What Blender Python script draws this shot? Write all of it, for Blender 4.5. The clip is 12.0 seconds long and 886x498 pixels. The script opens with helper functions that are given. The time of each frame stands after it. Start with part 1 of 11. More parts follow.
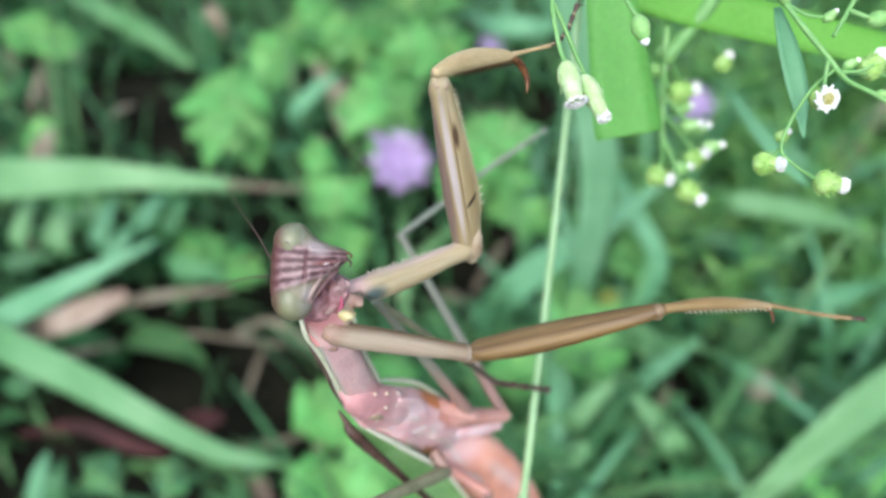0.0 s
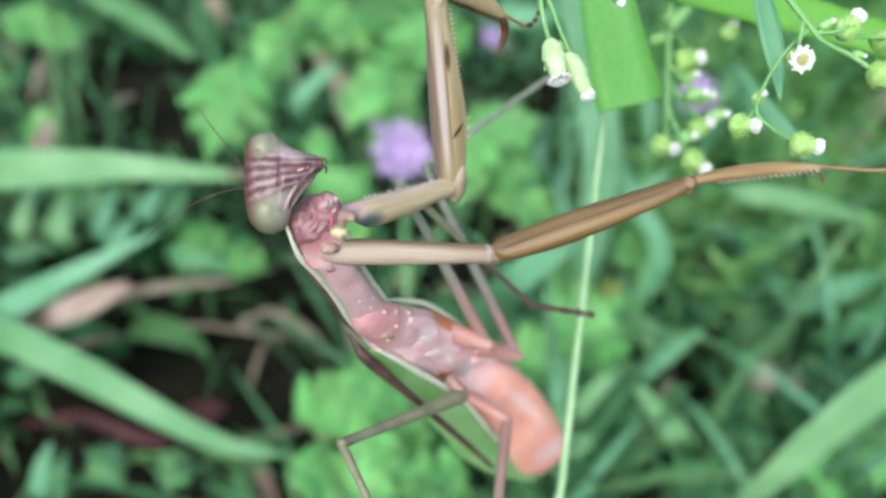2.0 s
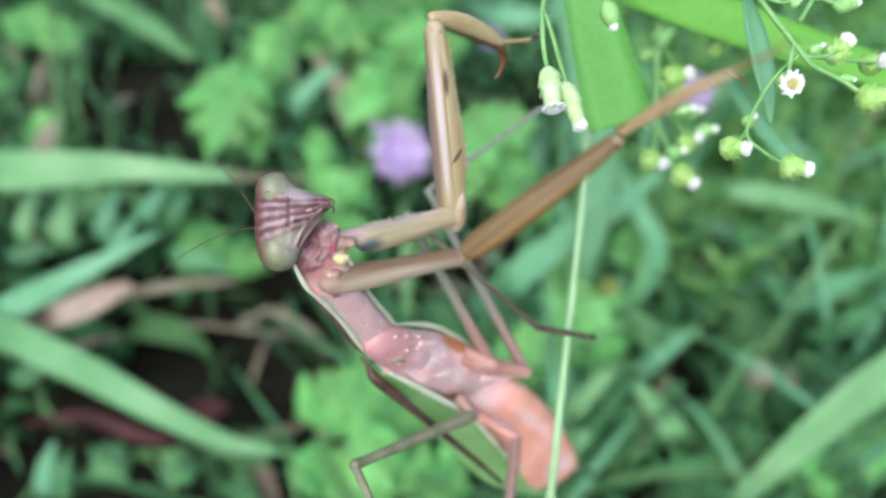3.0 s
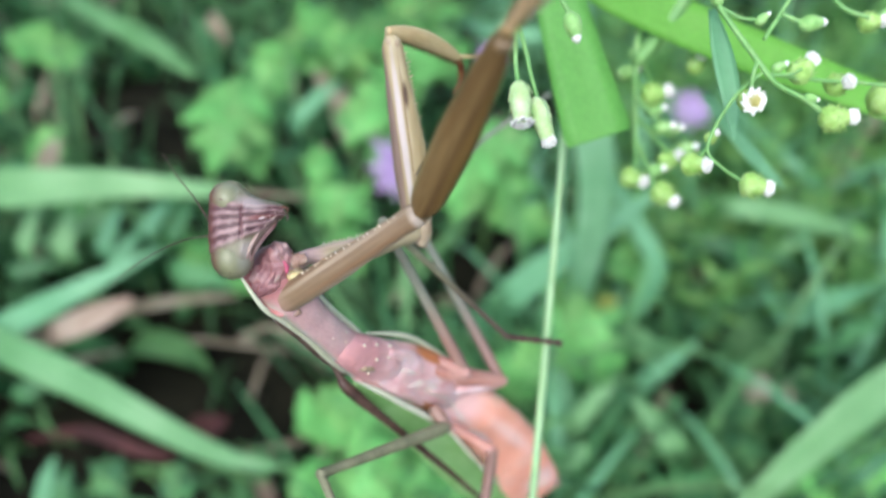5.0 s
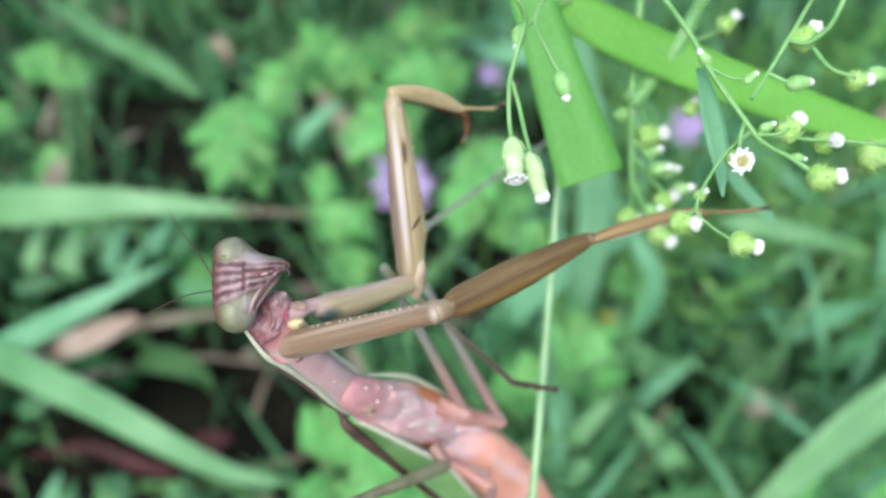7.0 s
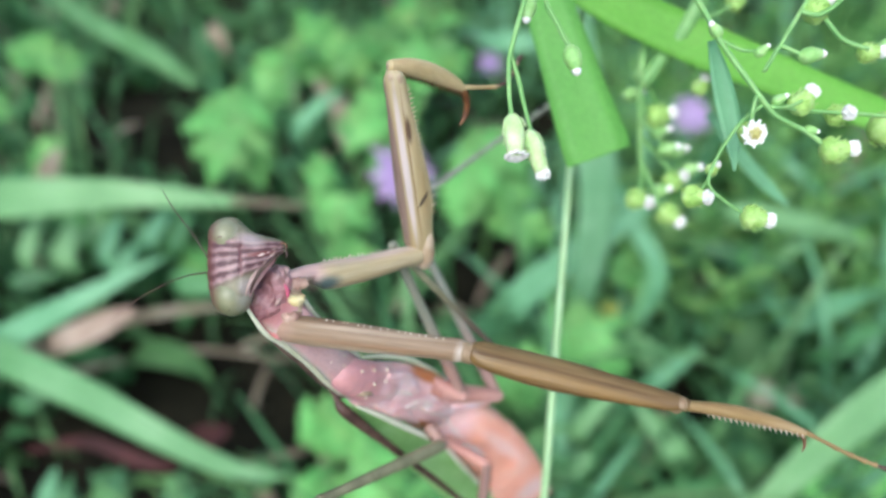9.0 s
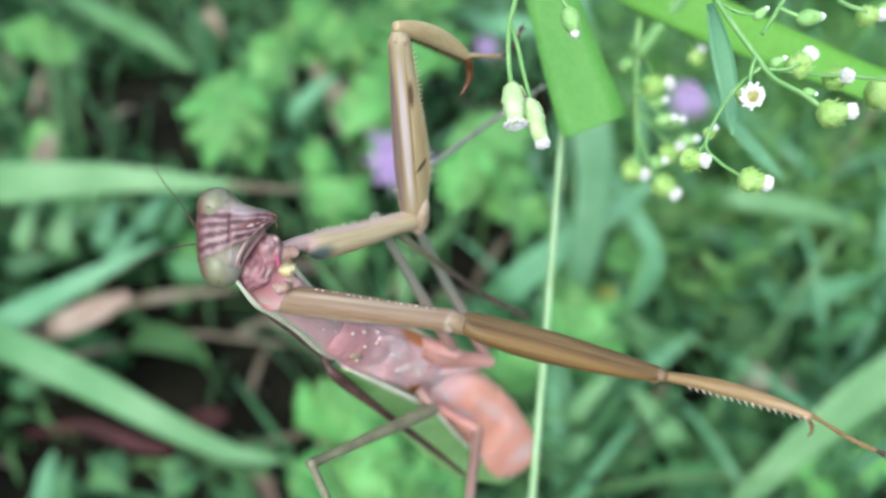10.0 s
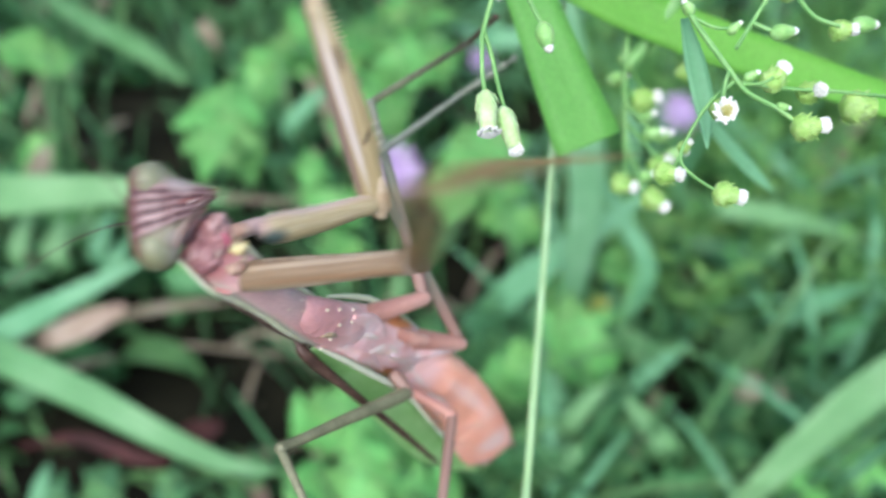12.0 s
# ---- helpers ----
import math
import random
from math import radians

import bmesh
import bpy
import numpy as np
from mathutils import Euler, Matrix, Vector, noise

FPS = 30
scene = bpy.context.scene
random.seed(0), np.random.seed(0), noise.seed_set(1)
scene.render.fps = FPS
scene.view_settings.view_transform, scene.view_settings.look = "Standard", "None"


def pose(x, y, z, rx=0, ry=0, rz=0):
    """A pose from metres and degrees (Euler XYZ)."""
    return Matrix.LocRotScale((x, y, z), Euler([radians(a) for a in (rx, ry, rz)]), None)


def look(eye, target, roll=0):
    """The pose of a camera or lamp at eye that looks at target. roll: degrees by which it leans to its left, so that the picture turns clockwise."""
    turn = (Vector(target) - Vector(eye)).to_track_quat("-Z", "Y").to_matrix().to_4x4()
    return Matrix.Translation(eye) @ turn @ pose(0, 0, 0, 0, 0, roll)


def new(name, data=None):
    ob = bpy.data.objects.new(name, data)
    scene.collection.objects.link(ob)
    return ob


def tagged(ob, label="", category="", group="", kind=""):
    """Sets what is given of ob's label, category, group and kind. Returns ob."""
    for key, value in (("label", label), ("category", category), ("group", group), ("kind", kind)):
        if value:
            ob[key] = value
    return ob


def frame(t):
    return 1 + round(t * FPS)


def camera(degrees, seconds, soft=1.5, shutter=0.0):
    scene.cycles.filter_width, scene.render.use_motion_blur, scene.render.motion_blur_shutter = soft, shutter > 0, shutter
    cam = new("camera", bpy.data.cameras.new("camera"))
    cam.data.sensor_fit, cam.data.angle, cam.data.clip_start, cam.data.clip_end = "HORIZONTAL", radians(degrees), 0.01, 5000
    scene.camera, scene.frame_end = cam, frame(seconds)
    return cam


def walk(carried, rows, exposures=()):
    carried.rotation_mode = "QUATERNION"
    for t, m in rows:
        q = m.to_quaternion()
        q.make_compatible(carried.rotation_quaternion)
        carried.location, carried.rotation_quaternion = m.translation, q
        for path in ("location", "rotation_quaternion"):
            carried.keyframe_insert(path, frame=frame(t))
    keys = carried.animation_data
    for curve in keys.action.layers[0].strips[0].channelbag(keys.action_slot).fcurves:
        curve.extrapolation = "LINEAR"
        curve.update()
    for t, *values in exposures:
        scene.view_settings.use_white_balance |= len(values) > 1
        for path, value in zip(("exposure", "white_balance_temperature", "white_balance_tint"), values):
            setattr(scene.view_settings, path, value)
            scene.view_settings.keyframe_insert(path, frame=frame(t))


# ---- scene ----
# The camera hangs 0.32 m over a weedy bank and looks 45 degrees down.
BASE = pose(0, 0, 0.32, 45, 0, 0)
MM = 0.001


def placed(x, y, z, rx=0, ry=0, rz=0):
    """A pose in the view's own axes, in millimetres from the first eye: x right, y up the view, z back to the eye."""
    return BASE @ pose(x * MM, y * MM, z * MM, rx, ry, rz)


cam = camera(60.0, 12.0, soft=2.6, shutter=0.8)
cam.data.dof.use_dof = True
cam.data.dof.focus_distance = 0.063
cam.data.dof.aperture_fstop = 19.0
walk(cam, [
    (0.0, placed(0, 0, -0.00, -0.000, -0.000, 0.000)),
    (0.5, placed(0, 0, -1.71, -0.479, 0.168, 0.114)),
    (1.0, placed(0, 0, -1.40, -0.722, 0.504, 0.128)),
    (1.5, placed(0, 0, -0.63, -0.663, 0.608, 0.002)),
    (2.0, placed(0, 0, -0.89, -0.679, 0.167, -0.010)),
    (2.5, placed(0, 0, 0.89, -0.741, 0.143, -0.186)),
    (4.5, placed(0, 0, 3.75, -0.393, -0.071, -0.230)),
    (5.0, placed(0, 0, 5.02, 0.433, 0.053, -0.275)),
    (5.5, placed(0, 0, 7.74, 1.569, 0.178, -0.262)),
    (6.0, placed(0, 0, 7.96, 1.574, 0.209, -0.219)),
    (6.5, placed(0, 0, 9.02, 1.664, 0.276, -0.309)),
    (8.5, placed(0, 0, 6.22, 1.520, -0.277, -0.542)),
    (9.0, placed(0, 0, 4.45, 1.001, 0.155, -0.655)),
    (9.5, placed(0, 0, 4.02, 0.410, -0.018, -0.549)),
    (10.0, placed(0, 0, 4.71, -0.138, -0.075, -0.628)),
    (10.5, placed(0, 0, 4.05, 0.099, -0.278, -0.442)),
    (11.0, placed(0, 0, 4.70, 0.474, -0.522, -0.438)),
    (11.5, placed(0, 0, 6.08, 0.765, -0.601, -0.508)),
    (12.0, placed(0, 0, 6.76, 0.690, -0.511, -0.787)),
], exposures=[(0.0, 0.67, 5860, 7), (12.0, 0.67, 5860, 7)])

# ---- light: a bright overcast sky ----
world = bpy.data.worlds.new("overcast_sky")
scene.world = world
world.use_nodes = True
wn = world.node_tree
wn.nodes.clear()
sky = wn.nodes.new("ShaderNodeTexSky")
sky.sky_type, sky.sun_disc = "NISHITA", False
sky.sun_elevation, sky.sun_rotation = radians(54), radians(196)
sky.air_density, sky.dust_density = 1.0, 4.0
wbg = wn.nodes.new("ShaderNodeBackground")
wbg.inputs["Strength"].default_value = 0.13
wout = wn.nodes.new("ShaderNodeOutputWorld")
wn.links.new(sky.outputs[0], wbg.inputs["Color"])
wn.links.new(wbg.outputs[0], wout.inputs["Surface"])
sun_data = bpy.data.lights.new("sun", "SUN")
sun_data.energy, sun_data.angle, sun_data.color = 1.5, radians(60), (1.0, 0.97, 0.92)
sun = new("sun", sun_data)
sun.matrix_world = look((-0.5, -1.8, 2.6), (0, 0, 0))


# ---- materials ----
def material(name, color, second=None, third=None, rough=0.5, scale=400.0, fine=3000.0, bump=0.15, through_light=0.0,
             sub=0.0, spec=0.4, island=0.0, stretch=(1, 1, 1), coords="Object", grain=0.07):
    """Two-scale mottled surface: broad patches of two colours, fine grain, and relief; island varies piece by piece."""
    m = bpy.data.materials.new(name)
    m.use_nodes = True
    n, l = m.node_tree.nodes, m.node_tree.links
    b = n["Principled BSDF"]
    tc = n.new("ShaderNodeTexCoord")
    mp = n.new("ShaderNodeMapping")
    mp.inputs["Scale"].default_value = stretch
    l.new(tc.outputs[coords], mp.inputs["Vector"])
    big, small = n.new("ShaderNodeTexNoise"), n.new("ShaderNodeTexNoise")
    big.inputs["Scale"].default_value, small.inputs["Scale"].default_value = scale, fine
    big.inputs["Detail"].default_value, small.inputs["Detail"].default_value = 4, 3
    l.new(mp.outputs[0], big.inputs["Vector"])
    l.new(mp.outputs[0], small.inputs["Vector"])
    ramp = n.new("ShaderNodeValToRGB")
    second = second or tuple(c * 0.7 for c in color)
    third = third or tuple(c * 1.15 for c in color)
    ramp.color_ramp.elements[0].position, ramp.color_ramp.elements[1].position = 0.3, 0.7
    ramp.color_ramp.elements[0].color, ramp.color_ramp.elements[1].color = (*second, 1), (*third, 1)
    mid = ramp.color_ramp.elements.new(0.5)
    mid.color = (*color, 1)
    l.new(big.outputs["Fac"], ramp.inputs["Fac"])
    hs = n.new("ShaderNodeHueSaturation")
    l.new(ramp.outputs[0], hs.inputs["Color"])
    mr = n.new("ShaderNodeMapRange")
    mr.inputs["From Min"].default_value, mr.inputs["From Max"].default_value = 0.3, 0.7
    mr.inputs["To Min"].default_value, mr.inputs["To Max"].default_value = 1 - grain, 1 + grain
    l.new(small.outputs["Fac"], mr.inputs["Value"])
    value = mr.outputs[0]
    if island:
        geo = n.new("ShaderNodeNewGeometry")
        info = n.new("ShaderNodeObjectInfo")
        add = n.new("ShaderNodeMath")
        add.operation = "ADD"
        l.new(geo.outputs["Random Per Island"], add.inputs[0])
        l.new(info.outputs["Random"], add.inputs[1])
        fr = n.new("ShaderNodeMath")
        fr.operation = "FRACT"
        l.new(add.outputs[0], fr.inputs[0])
        vr = n.new("ShaderNodeMapRange")
        vr.inputs["To Min"].default_value, vr.inputs["To Max"].default_value = 1 - island, 1 + island
        l.new(fr.outputs[0], vr.inputs["Value"])
        mul = n.new("ShaderNodeMath")
        mul.operation = "MULTIPLY"
        l.new(vr.outputs[0], mul.inputs[0])
        l.new(value, mul.inputs[1])
        value = mul.outputs[0]
        hr = n.new("ShaderNodeMapRange")
        hr.inputs["To Min"].default_value, hr.inputs["To Max"].default_value = 0.5 - island * 0.07, 0.5 + island * 0.05
        l.new(geo.outputs["Random Per Island"], hr.inputs["Value"])
        l.new(hr.outputs[0], hs.inputs["Hue"])
    l.new(value, hs.inputs["Value"])
    l.new(hs.outputs[0], b.inputs["Base Color"])
    b.inputs["Roughness"].default_value = rough
    b.inputs["Specular IOR Level"].default_value = spec
    b.inputs["Subsurface Weight"].default_value = sub
    b.inputs["Subsurface Radius"].default_value = (0.6, 0.35, 0.2)
    b.inputs["Subsurface Scale"].default_value = 0.0012
    bp = n.new("ShaderNodeBump")
    bp.inputs["Strength"].default_value, bp.inputs["Distance"].default_value = bump, 0.0003
    l.new(small.outputs["Fac"], bp.inputs["Height"])
    l.new(bp.outputs[0], b.inputs["Normal"])
    if through_light:
        tl = n.new("ShaderNodeBsdfTranslucent")
        l.new(hs.outputs[0], tl.inputs["Color"])
        mx = n.new("ShaderNodeMixShader")
        mx.inputs[0].default_value = through_light
        l.new(b.outputs[0], mx.inputs[1])
        l.new(tl.outputs[0], mx.inputs[2])
        l.new(mx.outputs[0], n["Material Output"].inputs["Surface"])
    return m


def banded(name, dark, light, focus, count, tip, axis):
    """Ridged mantis face: stripes that run to a point beyond the mouth (object space), pale on both sides of them."""
    m = material(name, light, rough=0.4, scale=900, fine=4200, bump=0.2, sub=0.12)
    n, l = m.node_tree.nodes, m.node_tree.links
    tc = n.new("ShaderNodeTexCoord")
    sep = n.new("ShaderNodeSeparateXYZ")
    l.new(tc.outputs["Object"], sep.inputs[0])

    def op(kind, a, c):
        q = n.new("ShaderNodeMath")
        q.operation = kind
        for i, v in enumerate((a, c)):
            if isinstance(v, (int, float)):
                q.inputs[i].default_value = v
            else:
                l.new(v, q.inputs[i])
        return q.outputs[0]
    dx = op("SUBTRACT", focus[0], sep.outputs["X"])
    dy = op("SUBTRACT", sep.outputs["Y"], focus[1])
    ang = op("SUBTRACT", op("ARCTAN2", dy, dx), axis)
    wob = n.new("ShaderNodeTexNoise")
    wob.inputs["Scale"].default_value = 800
    l.new(tc.outputs["Object"], wob.inputs["Vector"])
    bent = op("ADD", ang, op("MULTIPLY", op("SUBTRACT", wob.outputs["Fac"], 0.5), 0.05))
    wave = op("COSINE", op("MULTIPLY", bent, count), 0)
    ramp = n.new("ShaderNodeValToRGB")
    ramp.color_ramp.elements[0].position, ramp.color_ramp.elements[0].color = 0.15, (*dark, 1)
    ramp.color_ramp.elements[1].position, ramp.color_ramp.elements[1].color = 1.0, (*light, 1)
    patch = n.new("ShaderNodeTexNoise")
    patch.inputs["Scale"].default_value = 1300
    l.new(tc.outputs["Object"], patch.inputs["Vector"])
    uneven = op("MULTIPLY", op("SUBTRACT", patch.outputs["Fac"], 0.5), 1.7)
    l.new(op("ADD", op("ADD", op("MULTIPLY", wave, 0.4), 0.45), uneven), ramp.inputs["Fac"])
    edge = n.new("ShaderNodeMapRange")
    edge.inputs["From Min"].default_value, edge.inputs["From Max"].default_value = 0.19, 0.27
    l.new(op("ABSOLUTE", ang, 0), edge.inputs["Value"])
    mix = n.new("ShaderNodeMix")
    mix.data_type = "RGBA"
    l.new(edge.outputs[0], mix.inputs["Factor"])
    l.new(ramp.outputs[0], mix.inputs["A"])
    mix.inputs["B"].default_value = (*tip, 1)
    hs = next(x for x in n if x.type == "HUE_SAT")
    l.new(mix.outputs["Result"], hs.inputs["Color"])
    return m


def stained(m, spots):
    """Adds soft-edged marks to a material: (centre, stretch, inner, outer, colour) in the object's own metres."""
    n, l = m.node_tree.nodes, m.node_tree.links
    hs = next(x for x in n if x.type == "HUE_SAT")
    last = hs.inputs["Color"].links[0].from_socket
    tc = n.new("ShaderNodeTexCoord")
    for c, st, a, b, col in spots:
        mp = n.new("ShaderNodeMapping")
        mp.vector_type = "TEXTURE"
        mp.inputs["Location"].default_value = [v * MM for v in c]
        mp.inputs["Rotation"].default_value = (0, 0, radians(st[3]))
        mp.inputs["Scale"].default_value = st[:3]
        l.new(tc.outputs["Object"], mp.inputs["Vector"])
        ln = n.new("ShaderNodeVectorMath")
        ln.operation = "LENGTH"
        l.new(mp.outputs[0], ln.inputs[0])
        mr = n.new("ShaderNodeMapRange")
        mr.interpolation_type = "SMOOTHSTEP"
        mr.inputs["From Min"].default_value, mr.inputs["From Max"].default_value = a * MM, b * MM
        mr.inputs["To Min"].default_value, mr.inputs["To Max"].default_value = 1, 0
        l.new(ln.outputs["Value"], mr.inputs["Value"])
        mx = n.new("ShaderNodeMix")
        mx.data_type = "RGBA"
        l.new(mr.outputs[0], mx.inputs["Factor"])
        l.new(last, mx.inputs["A"])
        mx.inputs["B"].default_value = (*col, 1)
        last = mx.outputs["Result"]
    l.new(last, hs.inputs["Color"])
    return m


# soil far darker than earth: the deep shade under the weeds is in its colour
M_SOIL = material("shade_black_soil", (0.011, 0.011, 0.0065), (0.0045, 0.0045, 0.003), (0.022, 0.02, 0.012), rough=0.95, scale=30, fine=400, bump=0.8, spec=0.1)
M_GRASS = material("meadow_grass", (0.12, 0.3, 0.11), (0.065, 0.19, 0.065), (0.19, 0.4, 0.165), rough=0.5, scale=40, fine=500, through_light=0.35, island=0.45)
M_BLADE = material("mid_green_blade", (0.14, 0.33, 0.12), (0.1, 0.25, 0.08), (0.19, 0.4, 0.165), rough=0.5, scale=30, fine=800, through_light=0.3)
M_PALE = material("pale_grass_blade", (0.255, 0.5, 0.22), (0.18, 0.4, 0.155), (0.355, 0.6, 0.3), rough=0.5, scale=25, fine=900, through_light=0.3)
M_SOFT = material("soft_green_blade", (0.215, 0.455, 0.2), (0.15, 0.36, 0.14), (0.3, 0.545, 0.275), rough=0.5, scale=25, fine=900, through_light=0.3)
M_BLUE = material("bluish_grass_blade", (0.2, 0.47, 0.24), (0.13, 0.36, 0.17), (0.27, 0.55, 0.31), rough=0.5, scale=25, fine=900, through_light=0.3)
M_MUG = material("soft_mugwort_leaf", (0.21, 0.51, 0.14), (0.13, 0.37, 0.09), (0.3, 0.62, 0.21), rough=0.65, scale=60, fine=700, through_light=0.35, island=0.25)
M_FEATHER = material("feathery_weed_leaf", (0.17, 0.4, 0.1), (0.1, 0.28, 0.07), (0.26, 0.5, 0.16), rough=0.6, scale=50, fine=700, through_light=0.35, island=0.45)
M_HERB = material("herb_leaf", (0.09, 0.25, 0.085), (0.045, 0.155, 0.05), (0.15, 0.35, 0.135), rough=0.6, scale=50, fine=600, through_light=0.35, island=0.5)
M_DRY = material("dry_leaf", (0.31, 0.26, 0.185), (0.19, 0.145, 0.1), (0.42, 0.37, 0.28), rough=0.8, scale=60, fine=700, through_light=0.2, island=0.4)
M_DRYPALE = material("pale_dry_leaf", (0.47, 0.37, 0.29), (0.33, 0.23, 0.17), (0.57, 0.48, 0.4), rough=0.75, scale=60, fine=700, through_light=0.2)
M_YELLOWING = material("yellowing_leaf", (0.6, 0.6, 0.12), (0.48, 0.52, 0.1), (0.68, 0.66, 0.2), rough=0.6, scale=60, fine=700, through_light=0.3)
M_RED = material("withered_red_leaf", (0.075, 0.025, 0.024), (0.035, 0.014, 0.014), (0.12, 0.045, 0.04), rough=0.8, scale=60, fine=700, through_light=0.2)
M_LEAF = material("broad_leaf", (0.22, 0.56, 0.12), (0.19, 0.52, 0.1), (0.26, 0.6, 0.15), rough=0.45, scale=60, fine=1800, through_light=0.45, bump=0.2)
# brighter, yellower version of M_LEAF: light through the leaf is put into the colour
M_LEAF_LONG = material("backlit_yellow_green_leaf", (0.26, 0.62, 0.1), (0.22, 0.57, 0.08), (0.31, 0.66, 0.13), rough=0.45, scale=60, fine=1800, through_light=0.45, bump=0.2)
M_UNDER = material("blade_underside", (0.26, 0.53, 0.28), (0.2, 0.45, 0.22), (0.33, 0.6, 0.35), rough=0.55, scale=60, fine=1800, through_light=0.4)
M_CULM = material("pale_green_culm", (0.34, 0.54, 0.27), (0.29, 0.48, 0.22), (0.4, 0.6, 0.33), rough=0.4, scale=200, fine=2500, sub=0.1)
M_STALK = material("green_stalk", (0.2, 0.42, 0.13), (0.14, 0.33, 0.09), (0.28, 0.5, 0.18), rough=0.5, scale=300, fine=3000, sub=0.1)
M_CALYX = material("green_bracts", (0.36, 0.58, 0.15), (0.27, 0.49, 0.1), (0.46, 0.66, 0.25), rough=0.5, scale=900, fine=4000, sub=0.15, bump=0.4)
# paler copy of M_CALYX: strong light on the hanging cups is painted in
M_CALYX_PALE = material("overexposed_green_bracts", (0.5, 0.68, 0.32), (0.4, 0.6, 0.24), (0.62, 0.76, 0.46), rough=0.5, scale=900, fine=4000, sub=0.2, bump=0.4)
M_BUD = material("green_bud", (0.29, 0.54, 0.17), (0.21, 0.45, 0.12), (0.4, 0.63, 0.27), rough=0.5, scale=900, fine=4000, sub=0.15, bump=0.3)
M_WHITE = material("white_florets", (0.8, 0.8, 0.75), (0.68, 0.68, 0.6), (0.86, 0.86, 0.83), rough=0.75, scale=2200, fine=6000, sub=0.1, island=0.12)
M_DISC = material("yellow_disc_florets", (0.66, 0.62, 0.22), (0.5, 0.46, 0.12), (0.8, 0.77, 0.5), rough=0.8, scale=2500, fine=8000, bump=0.6)
M_PURPLE = material("lilac_petals", (0.6, 0.46, 0.74), (0.52, 0.37, 0.68), (0.7, 0.58, 0.8), rough=0.6, scale=80, fine=900, through_light=0.3, island=0.25)
M_PINK = material("pink_thorax", (0.83, 0.52, 0.51), (0.74, 0.41, 0.4), (0.85, 0.64, 0.63), rough=0.36, scale=420, fine=5200, sub=0.2, bump=0.25)
M_PRO = material("pink_brown_prothorax", (0.61, 0.385, 0.375), (0.52, 0.295, 0.285), (0.67, 0.47, 0.455), rough=0.4, scale=320, fine=5200, sub=0.15, bump=0.2, stretch=(1, 0.4, 1))
M_SALMON = material("salmon_leg_base", (0.57, 0.3, 0.245), (0.47, 0.21, 0.165), (0.65, 0.4, 0.35), rough=0.36, scale=330, fine=5200, sub=0.2, bump=0.2, stretch=(1, 0.25, 1))
M_SEAM = material("pale_plate_membrane", (0.72, 0.5, 0.48), (0.62, 0.38, 0.36), (0.76, 0.66, 0.6), rough=0.36, scale=700, fine=2500, sub=0.25, bump=0.3)
M_PLATE = material("lilac_pink_plate", (0.84, 0.55, 0.54), (0.77, 0.43, 0.42), (0.86, 0.68, 0.69), rough=0.34, scale=420, fine=4200, sub=0.2, bump=0.2)
M_WHITESKIN = material("greenish_white_skin", (0.8, 0.6, 0.55), (0.74, 0.48, 0.46), (0.83, 0.71, 0.63), rough=0.34, scale=600, fine=3000, sub=0.25, bump=0.25)
M_ABD = material("coral_abdomen", (0.88, 0.43, 0.31), (0.8, 0.36, 0.25), (0.87, 0.53, 0.42), rough=0.36, scale=140, fine=4200, sub=0.25, bump=0.1)
M_LEG = material("ivory_tan_foreleg", (0.385, 0.31, 0.165), (0.31, 0.235, 0.115), (0.46, 0.39, 0.245), rough=0.36, scale=900, fine=5200, sub=0.15, bump=0.25, stretch=(1, 0.07, 1))
M_ABD = stained(M_ABD, [((10.42, -5.41, -15.40), (1, 1, 1, 0), 1.5, 5.5, (0.84, 0.53, 0.5)), ((17.15, -10.60, -22.60), (5, 0.9, 8, -45), 0.3, 1.5, (0.9, 0.58, 0.5)), ((21.93, -18.98, -31.34), (1, 1, 1, 0), 1.0, 3.6, (0.86, 0.6, 0.54)), ((10.51, -10.00, -18.53), (3, 0.5, 6, -38), 0.5, 1.5, (0.66, 0.28, 0.2))])
M_PINK = stained(M_PINK, [((0.77, 3.75, 2.84), (1, 1, 1, 0), 0.8, 2.4, (0.6, 0.27, 0.28)),
                          ((7.31, 1.69, -6.58), (3.4, 0.85, 5, -31), 0.55, 1.15, (0.56, 0.2, 0.08)),
                          ((6.78, -4.86, -11.29), (2.4, 0.7, 5, -36), 0.55, 1.2, (0.54, 0.2, 0.09)),
                          ((9.37, -4.10, -13.10), (1.8, 0.9, 5, -38), 0.3, 1.3, (0.84, 0.6, 0.6))])
M_PRO = stained(M_PRO, [((0, -0.5, 0), (1.2, 1, 1, 0), 2.5, 8.0, (0.64, 0.29, 0.29)), ((-1.9, 8, 0), (0.62, 14, 1, 0), 0.5, 1.7, (0.5, 0.5, 0.41)), ((-0.6, 18.0, 0.0), (1, 1, 1, 0), 1.6, 4.0, (0.27, 0.08, 0.08))])
M_TIP2 = material("golden_brown_tibia", (0.3, 0.205, 0.088), (0.23, 0.145, 0.055), (0.39, 0.29, 0.16), rough=0.36, scale=900, fine=5200, sub=0.1, bump=0.2, stretch=(1, 0.08, 1))
M_WAIST = stained(M_PINK.copy(), [((-0.6, 3.2, 3.2), (1, 1, 1, 0), 2.4, 5.6, (0.61, 0.315, 0.315))])
M_LEG2 = material("mauve_brown_foreleg", (0.155, 0.096, 0.038), (0.1, 0.058, 0.026), (0.22, 0.148, 0.062), rough=0.36, scale=1300, fine=5200, sub=0.1, bump=0.25, stretch=(1, 0.04, 1))
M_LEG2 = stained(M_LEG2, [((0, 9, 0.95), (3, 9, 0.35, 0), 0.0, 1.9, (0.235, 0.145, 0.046))])
